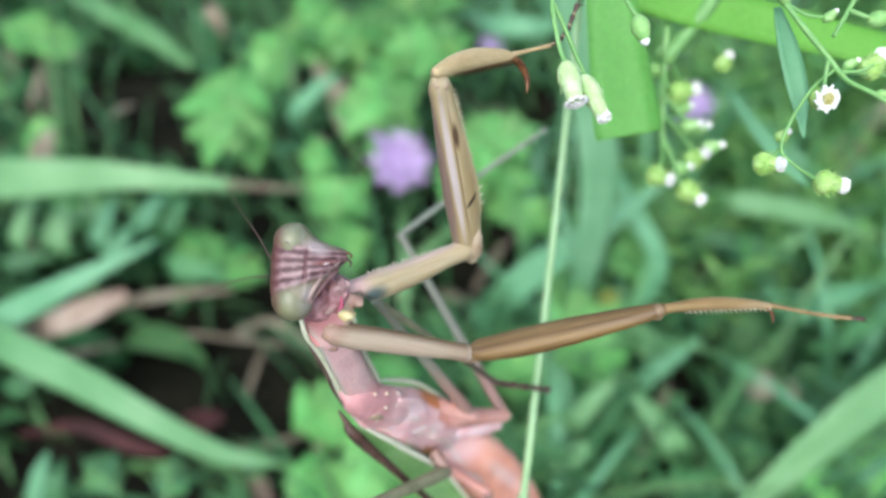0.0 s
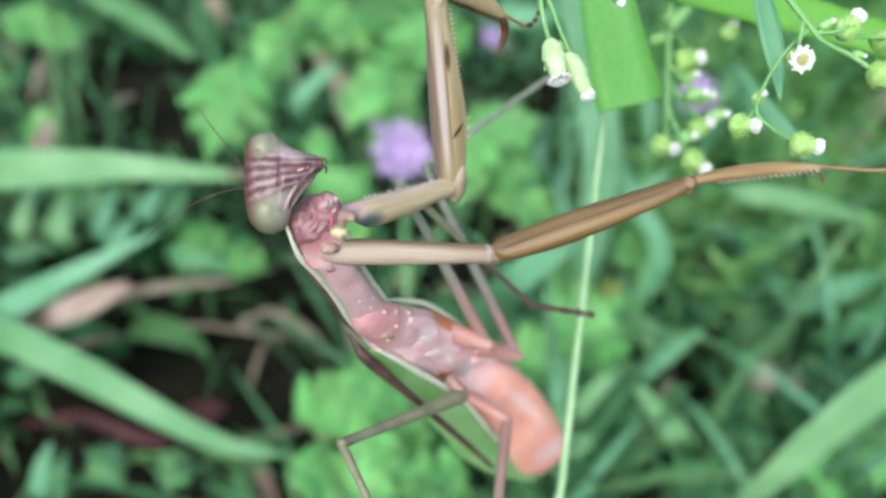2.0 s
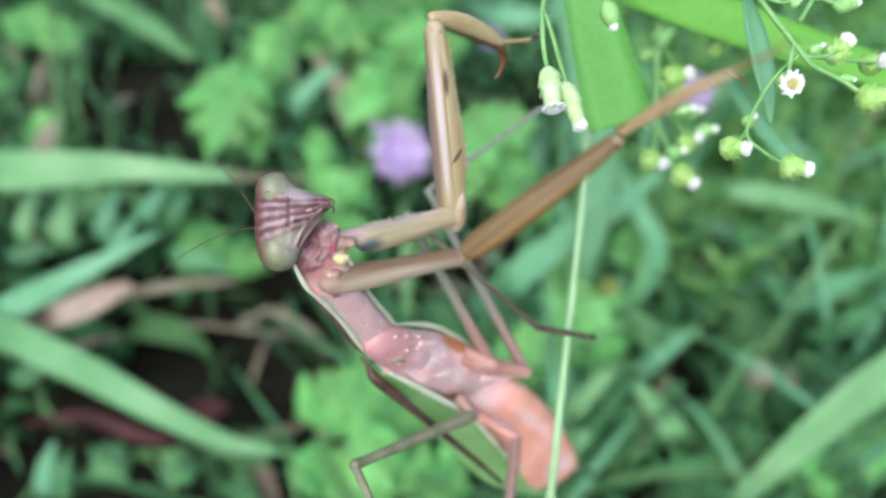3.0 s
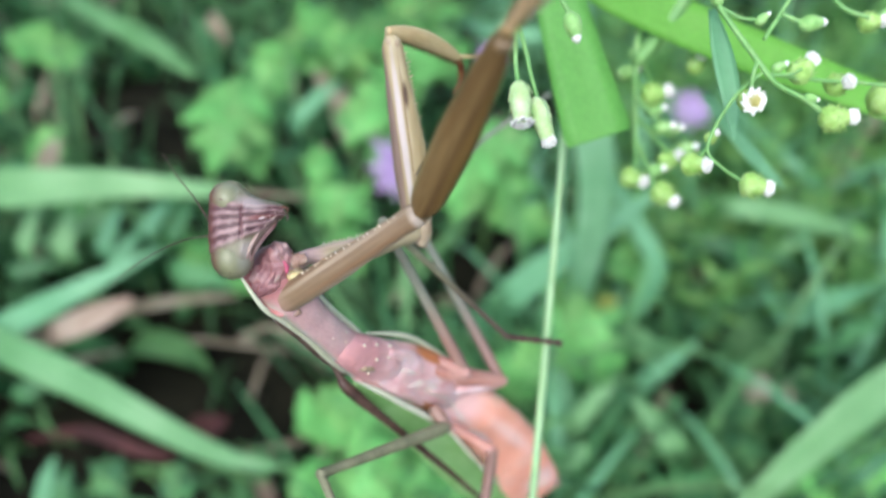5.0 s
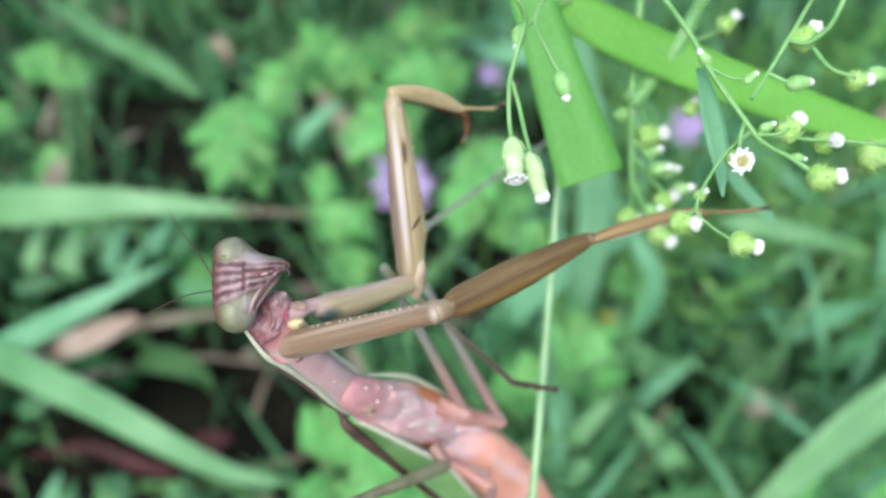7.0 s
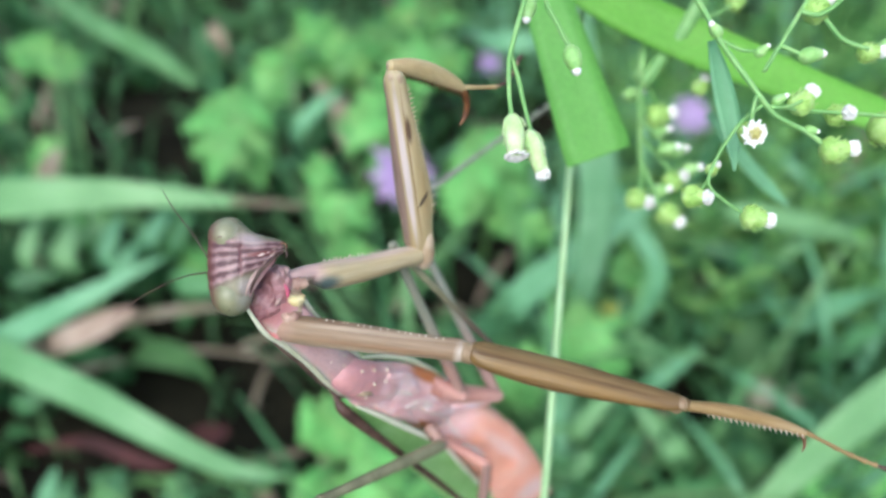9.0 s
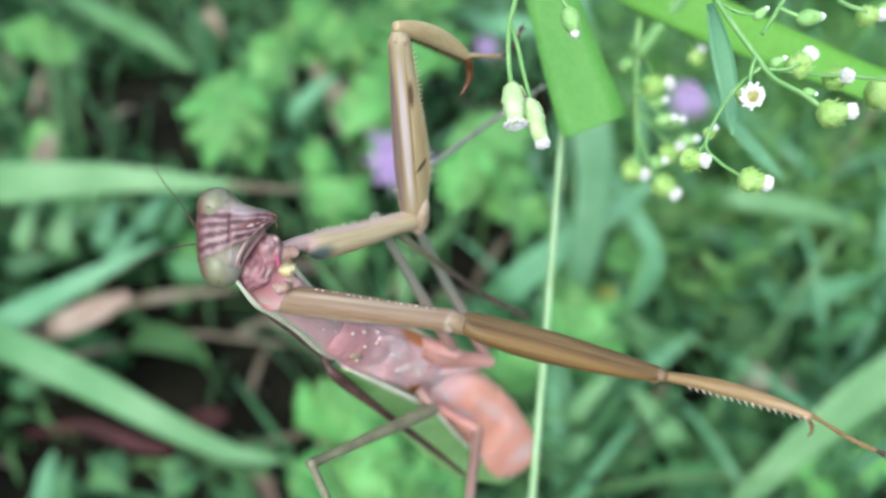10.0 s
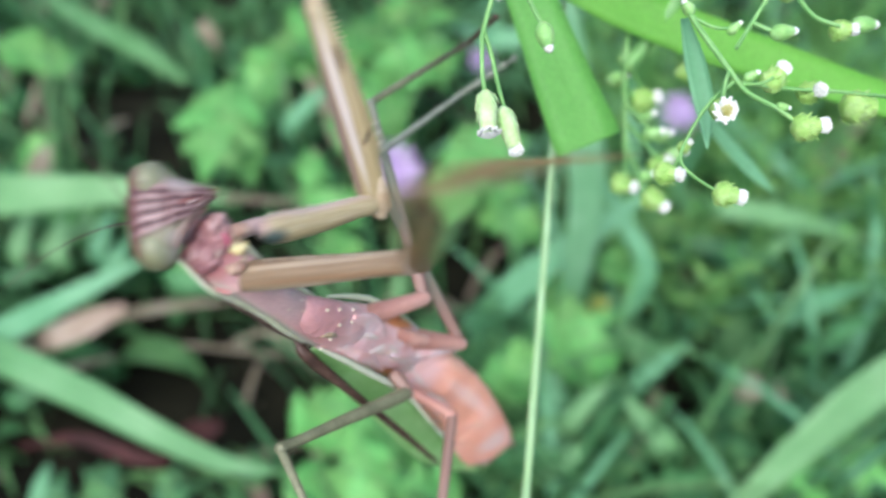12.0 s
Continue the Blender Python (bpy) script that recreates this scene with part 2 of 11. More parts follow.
M_COXA = material("tan_coxa", (0.24, 0.165, 0.098), (0.175, 0.112, 0.064), (0.31, 0.228, 0.148), rough=0.46, scale=1100, fine=5200, sub=0.15, bump=0.3, stretch=(1, 0.06, 1))
M_JOINT = material("tan_joint", (0.29, 0.21, 0.125), (0.21, 0.14, 0.08), (0.4, 0.32, 0.22), rough=0.4, scale=500, fine=5200, sub=0.15, bump=0.25)
M_TIP = material("pale_tan_tibia", (0.5, 0.4, 0.22), (0.41, 0.3, 0.14), (0.58, 0.49, 0.32), rough=0.36, scale=330, fine=5200, sub=0.15, bump=0.15, stretch=(1, 0.2, 1))
M_LEGPINK = material("pink_walking_leg", (0.36, 0.225, 0.185), (0.27, 0.15, 0.125), (0.44, 0.32, 0.265), rough=0.42, scale=700, fine=2400, sub=0.15, stretch=(1, 0.06, 1))
M_LEGFADE = stained(M_LEGPINK.copy(), [((0, 23, 0), (1, 1, 1, 0), 10, 20, (0.24, 0.25, 0.19))])
M_LEGGREEN = material("olive_walking_leg", (0.22, 0.22, 0.13), (0.14, 0.14, 0.08), (0.3, 0.3, 0.18), rough=0.45, scale=300, fine=2400)
M_SHIN = stained(M_LEGGREEN.copy(), [((0, 20, 0), (1, 1, 1, 0), 5, 16, (0.1, 0.075, 0.055))])
M_LEGGREY = material("grey_green_shin", (0.27, 0.29, 0.23), (0.2, 0.21, 0.16), (0.35, 0.37, 0.3), rough=0.45, scale=300, fine=2400)
M_LEGDARK = material("dark_brown_tarsus", (0.08, 0.045, 0.035), (0.04, 0.025, 0.02), (0.13, 0.08, 0.06), rough=0.4, scale=500, fine=3000)
M_SPINE = material("ivory_spines", (0.72, 0.62, 0.48), (0.6, 0.48, 0.34), (0.8, 0.72, 0.6), rough=0.35, scale=900, fine=4000, sub=0.1)
M_CLAW = material("red_brown_claw", (0.15, 0.062, 0.026), (0.07, 0.028, 0.016), (0.24, 0.12, 0.05), rough=0.3, scale=900, fine=4000)
M_EYE = material("olive_compound_eye", (0.2, 0.21, 0.115), (0.16, 0.165, 0.09), (0.26, 0.265, 0.165), rough=0.3, scale=420, fine=9000, sub=0.15, bump=0.05, spec=0.5)
# the plum brow side is painted shading, the pale mouth side a painted highlight
M_EYE = stained(M_EYE, [((-1.9, 0, 0), (1, 6, 4, 0), 0.8, 2.1, (0.14, 0.065, 0.052)), ((1.5, 0.2, 1.0), (0.8, 4, 1.4, 0), 0.3, 1.3, (0.38, 0.36, 0.31))])
FACE_FOCUS, FACE_AXIS, FACE_COUNT = (7.5, 1.75), -0.157, 62
M_FACE = banded("striped_face", (0.085, 0.038, 0.042), (0.345, 0.225, 0.225), [v * MM for v in FACE_FOCUS], FACE_COUNT, (0.225, 0.21, 0.135), FACE_AXIS)
# first two pale marks: painted highlights by the eyes; last plum mark: painted shading
M_FACE = stained(M_FACE, [((2.1, 2.1, 1.2), (1.2, 0.55, 3, -20), 0.2, 1.3, (0.38, 0.31, 0.3)), ((1.9, -1.6, 1.0), (0.8, 0.9, 3, 0), 0.3, 1.25, (0.4, 0.35, 0.32)), ((1.42, 0.55, 1.5), (0.18, 1.7, 3, 6), 0.2, 1.0, (0.17, 0.085, 0.09)), ((2.9, 1.0, 1.2), (1.3, 0.22, 3, 8), 0.3, 1.1, (0.2, 0.07, 0.06)),
                          ((-2.2, 0.2, 0), (1, 7, 5, 0), 0.9, 2.1, (0.13, 0.052, 0.048))])
M_MAROON = material("mauve_membrane", (0.33, 0.165, 0.17), (0.195, 0.078, 0.083), (0.49, 0.33, 0.31), rough=0.34, scale=620, fine=3000, sub=0.2, bump=0.4)
M_ROSE = material("rose_underside", (0.55, 0.235, 0.225), (0.42, 0.15, 0.15), (0.64, 0.35, 0.33), rough=0.4, scale=500, fine=3000, sub=0.2, bump=0.3)
M_CHEEK = material("pale_mauve_cheek", (0.36, 0.25, 0.22), (0.26, 0.16, 0.15), (0.45, 0.35, 0.31), rough=0.36, scale=900, fine=4000, sub=0.1)
M_CRIMSON = material("crimson_skin", (0.42, 0.07, 0.14), (0.27, 0.03, 0.07), (0.52, 0.16, 0.22), rough=0.35, scale=500, fine=3000, sub=0.2)
M_YELLOW = material("yellow_membrane", (0.62, 0.53, 0.25), (0.5, 0.37, 0.21), (0.72, 0.65, 0.43), rough=0.4, scale=700, fine=3000, sub=0.2, bump=0.3)
M_SOCKET = material("pinkish_leg_socket", (0.34, 0.215, 0.165), (0.22, 0.12, 0.095), (0.47, 0.35, 0.27), rough=0.42, scale=700, fine=3000, sub=0.2, bump=0.3)
M_WING = material("green_wing_edge", (0.36, 0.64, 0.24), (0.28, 0.55, 0.18), (0.44, 0.7, 0.31), rough=0.45, scale=200, fine=2400, through_light=0.3)
M_RIM = material("cream_wing_rim", (0.66, 0.68, 0.5), (0.55, 0.6, 0.4), (0.74, 0.75, 0.6), rough=0.45, scale=300, fine=3000)
M_BROWNWING = material("rust_wing_membrane", (0.5, 0.2, 0.085), (0.36, 0.12, 0.05), (0.6, 0.3, 0.16), rough=0.4, scale=200, fine=2000, stretch=(1, 0.3, 1))
M_BACK = material("dark_brown_back", (0.13, 0.085, 0.07), (0.08, 0.05, 0.042), (0.2, 0.14, 0.11), rough=0.45, scale=500, fine=3000, sub=0.05)

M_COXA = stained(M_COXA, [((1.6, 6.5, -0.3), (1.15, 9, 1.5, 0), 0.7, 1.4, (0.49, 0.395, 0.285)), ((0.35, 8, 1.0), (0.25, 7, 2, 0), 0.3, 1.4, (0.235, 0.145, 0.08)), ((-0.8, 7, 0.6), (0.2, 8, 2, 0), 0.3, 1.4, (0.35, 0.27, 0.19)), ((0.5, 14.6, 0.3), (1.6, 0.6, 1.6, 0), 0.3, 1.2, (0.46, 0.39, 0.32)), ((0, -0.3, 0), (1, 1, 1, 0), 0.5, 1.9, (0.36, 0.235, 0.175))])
M_COXA_FAR = material("ivory_coxa", (0.47, 0.385, 0.225), (0.39, 0.3, 0.16), (0.55, 0.47, 0.31), rough=0.36, scale=900, fine=5200, sub=0.15, bump=0.25, stretch=(1, 0.07, 1))
M_COXA_PATCH = stained(M_COXA_FAR, [((-1.1, 9, 0.5), (0.9, 9, 2, 0), 0.3, 1.1, (0.56, 0.44, 0.36)), ((-0.4, 0.4, 0), (1.4, 1, 1.4, 0), 1.4, 3.2, (0.54, 0.38, 0.35)), ((0.75, 3.0, 0.4), (0.8, 1.4, 2, 0), 0.2, 1.4, (0.07, 0.105, 0.1))])
M_HIP = material("pinkish_cream_joint", (0.42, 0.325, 0.215), (0.33, 0.235, 0.15), (0.5, 0.41, 0.3), rough=0.38, scale=500, fine=5200, sub=0.15, bump=0.25)
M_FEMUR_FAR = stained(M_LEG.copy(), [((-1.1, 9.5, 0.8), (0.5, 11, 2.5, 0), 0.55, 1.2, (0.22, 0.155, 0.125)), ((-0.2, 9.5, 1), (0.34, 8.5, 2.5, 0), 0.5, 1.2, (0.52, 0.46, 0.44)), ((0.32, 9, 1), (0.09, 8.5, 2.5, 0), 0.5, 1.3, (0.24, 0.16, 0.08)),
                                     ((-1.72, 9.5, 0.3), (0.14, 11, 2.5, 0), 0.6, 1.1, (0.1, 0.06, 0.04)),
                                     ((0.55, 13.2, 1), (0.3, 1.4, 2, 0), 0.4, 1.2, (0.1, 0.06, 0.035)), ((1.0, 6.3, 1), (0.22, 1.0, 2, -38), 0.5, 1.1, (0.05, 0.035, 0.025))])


# ---- mesh helpers ----
def part(name, bm, mat, parent=None, label="", smooth=True):
    me = bpy.data.meshes.new(name)
    bm.to_mesh(me)
    bm.free()
    if smooth:
        me.polygons.foreach_set("use_smooth", [True] * len(me.polygons))
    me.materials.append(mat)
    ob = new(name, me)
    if parent:
        ob.parent = parent
    if label:
        ob["label"] = label
    return ob


def smooth_path(points, n):
    """n points on a Catmull-Rom curve through the given ones (any width of tuple)."""
    pts = [np.array(p, float) for p in points]
    pts = [2 * pts[0] - pts[1], *pts, 2 * pts[-1] - pts[-2]]
    out = []
    for i in range(n):
        s = i / (n - 1) * (len(pts) - 3)
        k = min(int(s), len(pts) - 4)
        u = s - k
        a, b, c, d = pts[k:k + 4]
        out.append(0.5 * (2 * b + (c - a) * u + (2 * a - 5 * b + 4 * c - d) * u * u + (3 * b - a - 3 * c + d) * u ** 3))
    return out


def loft(stations, n=16, sides=14, up=(0, 0, 1), power=2.0, bm=None, axis=None):
    """A closed body through stations (x, y, z, half width, half depth), millimetres; width lies across, depth along up."""
    bm = bm or bmesh.new()
    path = smooth_path(stations, n)
    rings = []
    for i, s in enumerate(path):
        c = Vector(s[:3]) * MM
        a, b = path[max(i - 1, 0)], path[min(i + 1, n - 1)]
        t = Vector(axis) if axis else Vector(b[:3] - a[:3]).normalized()
        side = t.cross(Vector(up))
        side = side.normalized() if side.length > 1e-4 else Vector((1, 0, 0))
        top = side.cross(t).normalized()
        ring = []
        for k in range(sides):
            g = 2 * math.pi * k / sides
            cs, sn = math.cos(g), math.sin(g)
            cs = math.copysign(abs(cs) ** (2 / power), cs)
            sn = math.copysign(abs(sn) ** (2 / power), sn)
            ring.append(bm.verts.new(c + side * (max(s[3], 0.01) * MM * cs) + top * (max(s[4], 0.01) * MM * sn)))
        rings.append(ring)
    for r, q in zip(rings, rings[1:]):
        for k in range(sides):
            bm.faces.new((r[k], r[(k + 1) % sides], q[(k + 1) % sides], q[k]))
    bm.faces.new(rings[0][::-1])
    bm.faces.new(rings[-1])
    return bm


def tube(points, radii, n=14, sides=8, bm=None):
    r = radii if isinstance(radii, (tuple, list)) else [radii] * len(points)
    if len(r) != len(points):
        r = [r[0] + (r[-1] - r[0]) * i / (len(points) - 1) for i in range(len(points))]
    return loft([(*p, q, q) for p, q in zip(points, r)], n, sides, up=(0.31, 0.11, 0.94), bm=bm)


def ball(center, radii, bm=None, seg=14, rot=None):
    bm = bm or bmesh.new()
    m = Matrix.Translation(Vector(center) * MM) @ (rot or Matrix()) @ Matrix.Diagonal((radii[0] * MM, radii[1] * MM, radii[2] * MM, 1))
    bmesh.ops.create_uvsphere(bm, u_segments=seg, v_segments=max(6, seg // 2 + 2), radius=1, matrix=m)
    return bm


def spikes(base, rows, bm=None):
    """Small cones: (foot, tip, foot radius) in millimetres."""
    bm = bm or bmesh.new()
    for foot, tip, r in rows:
        a, b = Vector(foot) * MM, Vector(tip) * MM
        t = (b - a).normalized()
        s = t.orthogonal().normalized()
        q = t.cross(s)
        ring = [bm.verts.new(a + (s * math.cos(g) + q * math.sin(g)) * r * MM) for g in (0, 1.257, 2.513, 3.77, 5.027)]
        top = bm.verts.new(b)
        for k in range(5):
            bm.faces.new((ring[k], ring[(k + 1) % 5], top))
    return bm


def blade(points, widths, up=(0, 0, 1), n=18, fold=0.18, thick=0.12, bm=None):
    """A grass-like leaf: strip along points with a fold at the midrib, as a thin solid; millimetres."""
    bm = bm or bmesh.new()
    w = [widths[0] + 0 * i for i in range(len(points))] if len(widths) == 1 else list(widths)
    path = smooth_path([(*p, q) for p, q in zip(points, w)], n)
    rows = []
    for i, s in enumerate(path):
        a, b = path[max(i - 1, 0)], path[min(i + 1, n - 1)]
        t = Vector(b[:3] - a[:3]).normalized()
        side = t.cross(Vector(up)).normalized()
        top = side.cross(t).normalized()
        c, h = Vector(s[:3]), max(s[3], 0.08)
        rim = [c + side * (h * f) + top * (abs(f) * h * fold) for f in (-1, -0.5, 0, 0.5, 1)]
        rows.append([bm.verts.new(p * MM) for p in rim] + [bm.verts.new((p - top * thick) * MM) for p in rim[::-1]])
    for r, q in zip(rows, rows[1:]):
        for k in range(10):
            bm.faces.new((r[k], r[(k + 1) % 10], q[(k + 1) % 10], q[k]))
    bm.faces.new(rows[0][::-1])
    bm.faces.new(rows[-1])
    return bm


def wrinkled(bm, amount, size, sharp=True, grain=(1, 1, 1)):
    """Pushes the skin of a mesh in and out by ridged noise: amount and size in millimetres."""
    bm.normal_update()
    for v in bm.verts:
        p = Vector([c * g / (size * MM) for c, g in zip(v.co, grain)])
        h = noise.noise(p) + 0.5 * noise.noise(p * 2.1)
        v.co += v.normal * (amount * MM * ((abs(h) - 0.35) if sharp else h))
    return bm


def empty(name, m):
    ob = new(name)
    ob.empty_display_size = 0.005
    ob.matrix_basis = m
    return ob


# ---- ground ----
def ground():
    bm = bmesh.new()
    xs = [-150, -20, -4] + list(np.linspace(-0.9, 0.9, 60)) + [4, 20, 150]
    ys = [-150, -20, -4] + list(np.linspace(-0.6, 1.4, 60)) + [4, 20, 150]
    grid = [[bm.verts.new((x, y, noise.noise((x * 9, y * 9, 0.3)) * 0.012 - 0.006 if abs(x) < 1 and abs(y) < 1.5 else -0.006)) for x in xs] for y in ys]
    for a, b in zip(grid, grid[1:]):
        for k in range(len(xs) - 1):
            bm.faces.new((a[k], a[k + 1], b[k + 1], b[k]))
    return tagged(part("ground", bm, M_SOIL), "bare soil between the weeds, shade put into its near-black", "ground", kind="structure")


ground()


# ---- praying mantis ----
mantis = tagged(empty("praying_mantis", placed(-7.61, -17.74, -76.00)), "pink and brown praying mantis with coral belly on a stem", "mantis")

# body behind the waist, seen from its belly
bm = loft([(-1.33, 2.80, 0.18, 1.34, 0.80), (0.43, 2.08, -0.62, 2.26, 1.25), (2.52, 1.11, -3.02, 2.85, 1.60), (4.71, -0.11, -6.42, 3.22, 1.70), (7.09, -2.31, -11.42, 3.54, 1.70), (9.45, -5.15, -18.22, 3.61, 1.60), (12.18, -8.48, -25.53, 3.14, 1.20), (14.83, -12.07, -32.04, 1.99, 0.70)], 90, 60, power=2.2)
wrinkled(wrinkled(bm, 0.11, 2.6, False), 0.05, 0.9)
thorax = part("thorax", bm, M_PINK, mantis, "pale pink thorax with ivory dots")
bm = loft([(-2.27, 4.45, 3.79, 0.53, 0.50), (-1.45, 4.20, 4.39, 1.27, 0.95), (-0.76, 3.79, 3.99, 1.64, 1.15), (0.36, 3.06, 2.49, 2.00, 1.20), (1.39, 2.33, 0.69, 2.27, 1.25), (2.56, 1.44, -1.62, 2.17, 1.20), (3.67, 0.44, -4.42, 1.54, 0.90)], 60, 44)
part("waist_membrane", wrinkled(wrinkled(bm, 0.15, 1.6), 0.06, 0.6), M_WAIST, thorax, "rose skin between prothorax and thorax")
for q in ((1.96, 3.98, 2.84), (1.94, 2.54, 2.56), (2.97, 2.54, 1.01), (1.09, 1.21, 2.08), (3.07, 3.70, 1.01), (0.91, 4.09, 4.23)):
    part("thorax_dot", ball(q, (0.17, 0.15, 0.14), None, 8), M_SPINE, thorax, "small ivory dot")
# belly plates, the soft pale skin between them, and the ridges that carry the legs
def chest_piece(name, rows, m, text):
    """A low rounded plate, ridge or fold of skin on the thorax."""
    part(name, wrinkled(wrinkled(loft(rows, 44, 24), 0.07, 1.3, False), 0.035, 0.5), m, thorax, text)


chest_piece("breast_plate", [(3.07, 3.02, 0.86, 0.28, 0.20), (3.65, 2.51, -0.49, 0.90, 0.40), (4.36, 1.80, -2.32, 1.27, 0.45), (5.34, 0.85, -4.04, 0.88, 0.40), (6.02, 0.10, -5.12, 0.24, 0.20)], M_PLATE, "lilac pink breast plate")
chest_piece("breast_plate", [(1.55, 0.42, -0.11, 0.28, 0.20), (2.60, -0.46, -2.00, 0.69, 0.35), (3.83, -1.47, -3.83, 0.82, 0.40), (5.01, -2.89, -6.98, 0.61, 0.30), (6.04, -4.33, -9.93, 0.19, 0.15)], M_PLATE, "pink breast plate")
chest_piece("seam_ridge", [(2.94, 0.82, -1.31, 0.17, 0.10), (3.75, 0.88, -2.08, 0.29, 0.18), (4.68, 0.54, -3.14, 0.35, 0.18), (5.45, -0.03, -4.54, 0.18, 0.10)], M_WHITESKIN, "whitish raised seam")
chest_piece("seam_ridge", [(4.64, -1.17, -4.26, 0.24, 0.12), (5.54, -1.02, -5.51, 0.66, 0.28), (6.59, -1.68, -7.23, 0.73, 0.28), (7.81, -2.86, -9.67, 0.57, 0.22), (9.13, -5.05, -14.38, 0.53, 0.20), (10.37, -6.76, -16.18, 0.41, 0.18), (11.93, -8.20, -17.81, 0.21, 0.10)], M_WHITESKIN, "soft greenish white skin between the plates")
chest_piece("seam_ridge", [(6.95, -2.17, -7.77, 0.31, 0.15), (8.18, -2.34, -9.48, 0.63, 0.25), (9.75, -3.26, -12.43, 0.52, 0.20), (11.30, -4.27, -15.78, 0.20, 0.10)], M_PLATE, "pale lilac skin between the leg bases")
chest_piece("seam_ridge", [(10.81, -8.07, -17.19, 0.21, 0.10), (11.96, -9.02, -18.36, 0.42, 0.20), (13.30, -10.08, -19.93, 0.42, 0.20), (14.54, -11.51, -21.69, 0.22, 0.10)], M_WHITESKIN, "soft whitish skin beside the hind leg")
chest_piece("seam_ridge", [(2.33, 3.91, 0.03, 0.11, 0.08), (2.89, 3.00, -0.13, 0.13, 0.12), (2.98, 1.94, -0.47, 0.09, 0.08)], M_SALMON, "reddish curved seam")
chest_piece("shoulder_knob", [(0.21, 1.57, 3.00, 0.11, 0.10), (0.62, 1.76, 2.82, 0.32, 0.30), (1.21, 1.68, 2.27, 0.38, 0.30), (1.70, 1.36, 1.60, 0.11, 0.10)], M_HIP, "brownish knob beside the waist")
chest_piece("leg_ridge", [(4.26, 1.86, -4.41, 0.18, 0.20), (5.76, 1.13, -5.81, 0.42, 0.40), (7.44, 0.20, -7.21, 0.61, 0.50), (8.98, -0.63, -8.61, 0.75, 0.65), (10.58, -1.10, -10.01, 0.57, 0.50)], M_SALMON, "salmon pink ridge at the leg base")
chest_piece("leg_ridge", [(8.06, -2.49, -11.02, 0.32, 0.30), (9.68, -2.86, -12.42, 0.65, 0.50), (11.50, -2.88, -14.01, 0.86, 0.70), (13.59, -2.78, -15.81, 0.88, 0.80), (15.46, -2.87, -17.21, 0.62, 0.50)], M_PLATE, "pink ridge at the leg base")
chest_piece("leg_web", [(9.75, -1.72, -12.61, 0.39, 0.30), (11.24, -2.25, -14.21, 0.60, 0.40), (12.78, -2.38, -15.81, 0.54, 0.40), (14.21, -2.23, -17.01, 0.27, 0.30)], M_SALMON, "salmon skin between two leg bases")
bm = loft([(6.20, -2.76, -14.02, 1.59, 1.00), (9.08, -4.84, -16.62, 3.14, 1.80), (12.19, -7.87, -20.63, 4.20, 2.30), (15.08, -11.53, -25.24, 4.69, 2.40), (17.70, -15.43, -29.24, 4.80, 2.30), (19.80, -18.88, -32.85, 4.65, 2.00), (21.05, -21.30, -35.26, 4.34, 1.50), (21.60, -22.49, -36.46, 3.81, 0.90)], 80, 52, power=2.4)
wrinkled(wrinkled(bm, 0.2, 2.6, False), 0.05, 1.0)
abdomen = part("abdomen", bm, M_ABD, mantis, "coral orange segmented abdomen")
for bow in ([(13.38, -4.58, -17.45), (12.84, -4.95, -16.99), (12.01, -5.58, -16.48), (11.19, -6.26, -16.25), (10.38, -6.98, -16.24), (9.58, -7.73, -16.37), (9.07, -8.25, -16.63)],
            [(16.21, -6.83, -20.41), (15.53, -7.24, -19.70), (14.51, -7.99, -19.09), (13.52, -8.82, -18.90), (12.56, -9.76, -19.16), (11.60, -10.76, -19.66), (11.00, -11.47, -20.26)],
            [(18.91, -10.06, -24.06), (18.19, -10.53, -23.52), (17.09, -11.39, -23.13), (16.02, -12.29, -22.96), (14.99, -13.31, -23.25), (13.98, -14.46, -23.96), (13.35, -15.26, -24.69)],
            [(21.15, -13.78, -27.54), (20.45, -14.24, -27.09), (19.40, -15.07, -26.79), (18.41, -16.04, -27.01), (17.41, -17.01, -27.21), (16.43, -18.09, -27.75), (15.86, -18.98, -28.76)]):
    part("segment_fold", tube(bow, 0.09, 18, 6), M_ABD, abdomen)
part("cercus", loft([(23.09, -17.70, -33.54, 0.73, 0.60), (24.38, -19.52, -34.55, 0.65, 0.50), (25.30, -20.95, -35.25, 0.25, 0.20)], 12, 10), M_LEGPINK, abdomen, "short pinkish tail feeler")
part("end_plate", loft([(17.18, -20.78, -34.06, 0.32, 0.30), (18.86, -22.10, -34.66, 0.73, 0.50), (21.08, -23.00, -35.46, 0.74, 0.50), (22.93, -22.46, -35.86, 0.33, 0.30)], 24, 12), M_LEGPINK, abdomen, "dull pink plate at the tail end")
# folded wings behind the body, their edges to be seen at both flanks
bm = blade([(-0.03, 1.55, -3.01), (4.08, 0.83, -8.00), (8.75, -2.71, -15.97), (14.86, -9.04, -26.91), (22.36, -19.84, -38.81)], [0.8, 1.6, 1.9, 2.0, 0.8], n=22, fold=0.1)
wing = part("hind_wing", bm, M_BROWNWING, mantis, "rust brown folded wing membrane")
bm = tube([(0.73, 4.88, 0.79), (2.89, 4.58, -1.60), (4.79, 3.96, -4.20), (6.63, 2.67, -7.00), (8.68, 0.87, -10.81), (10.40, -1.19, -15.51)], [0.1, 0.26, 0.3, 0.28, 0.24, 0.15], 26, 9)
part("rim", bm, M_RIM, wing, "cream front edge")
bm = blade([(-0.97, -0.62, -2.00), (2.59, -4.06, -6.96), (7.38, -9.93, -14.91), (13.25, -18.00, -25.84), (21.91, -25.59, -38.77)], [0.8, 1.7, 2.2, 2.3, 0.8], n=22, fold=0.1)
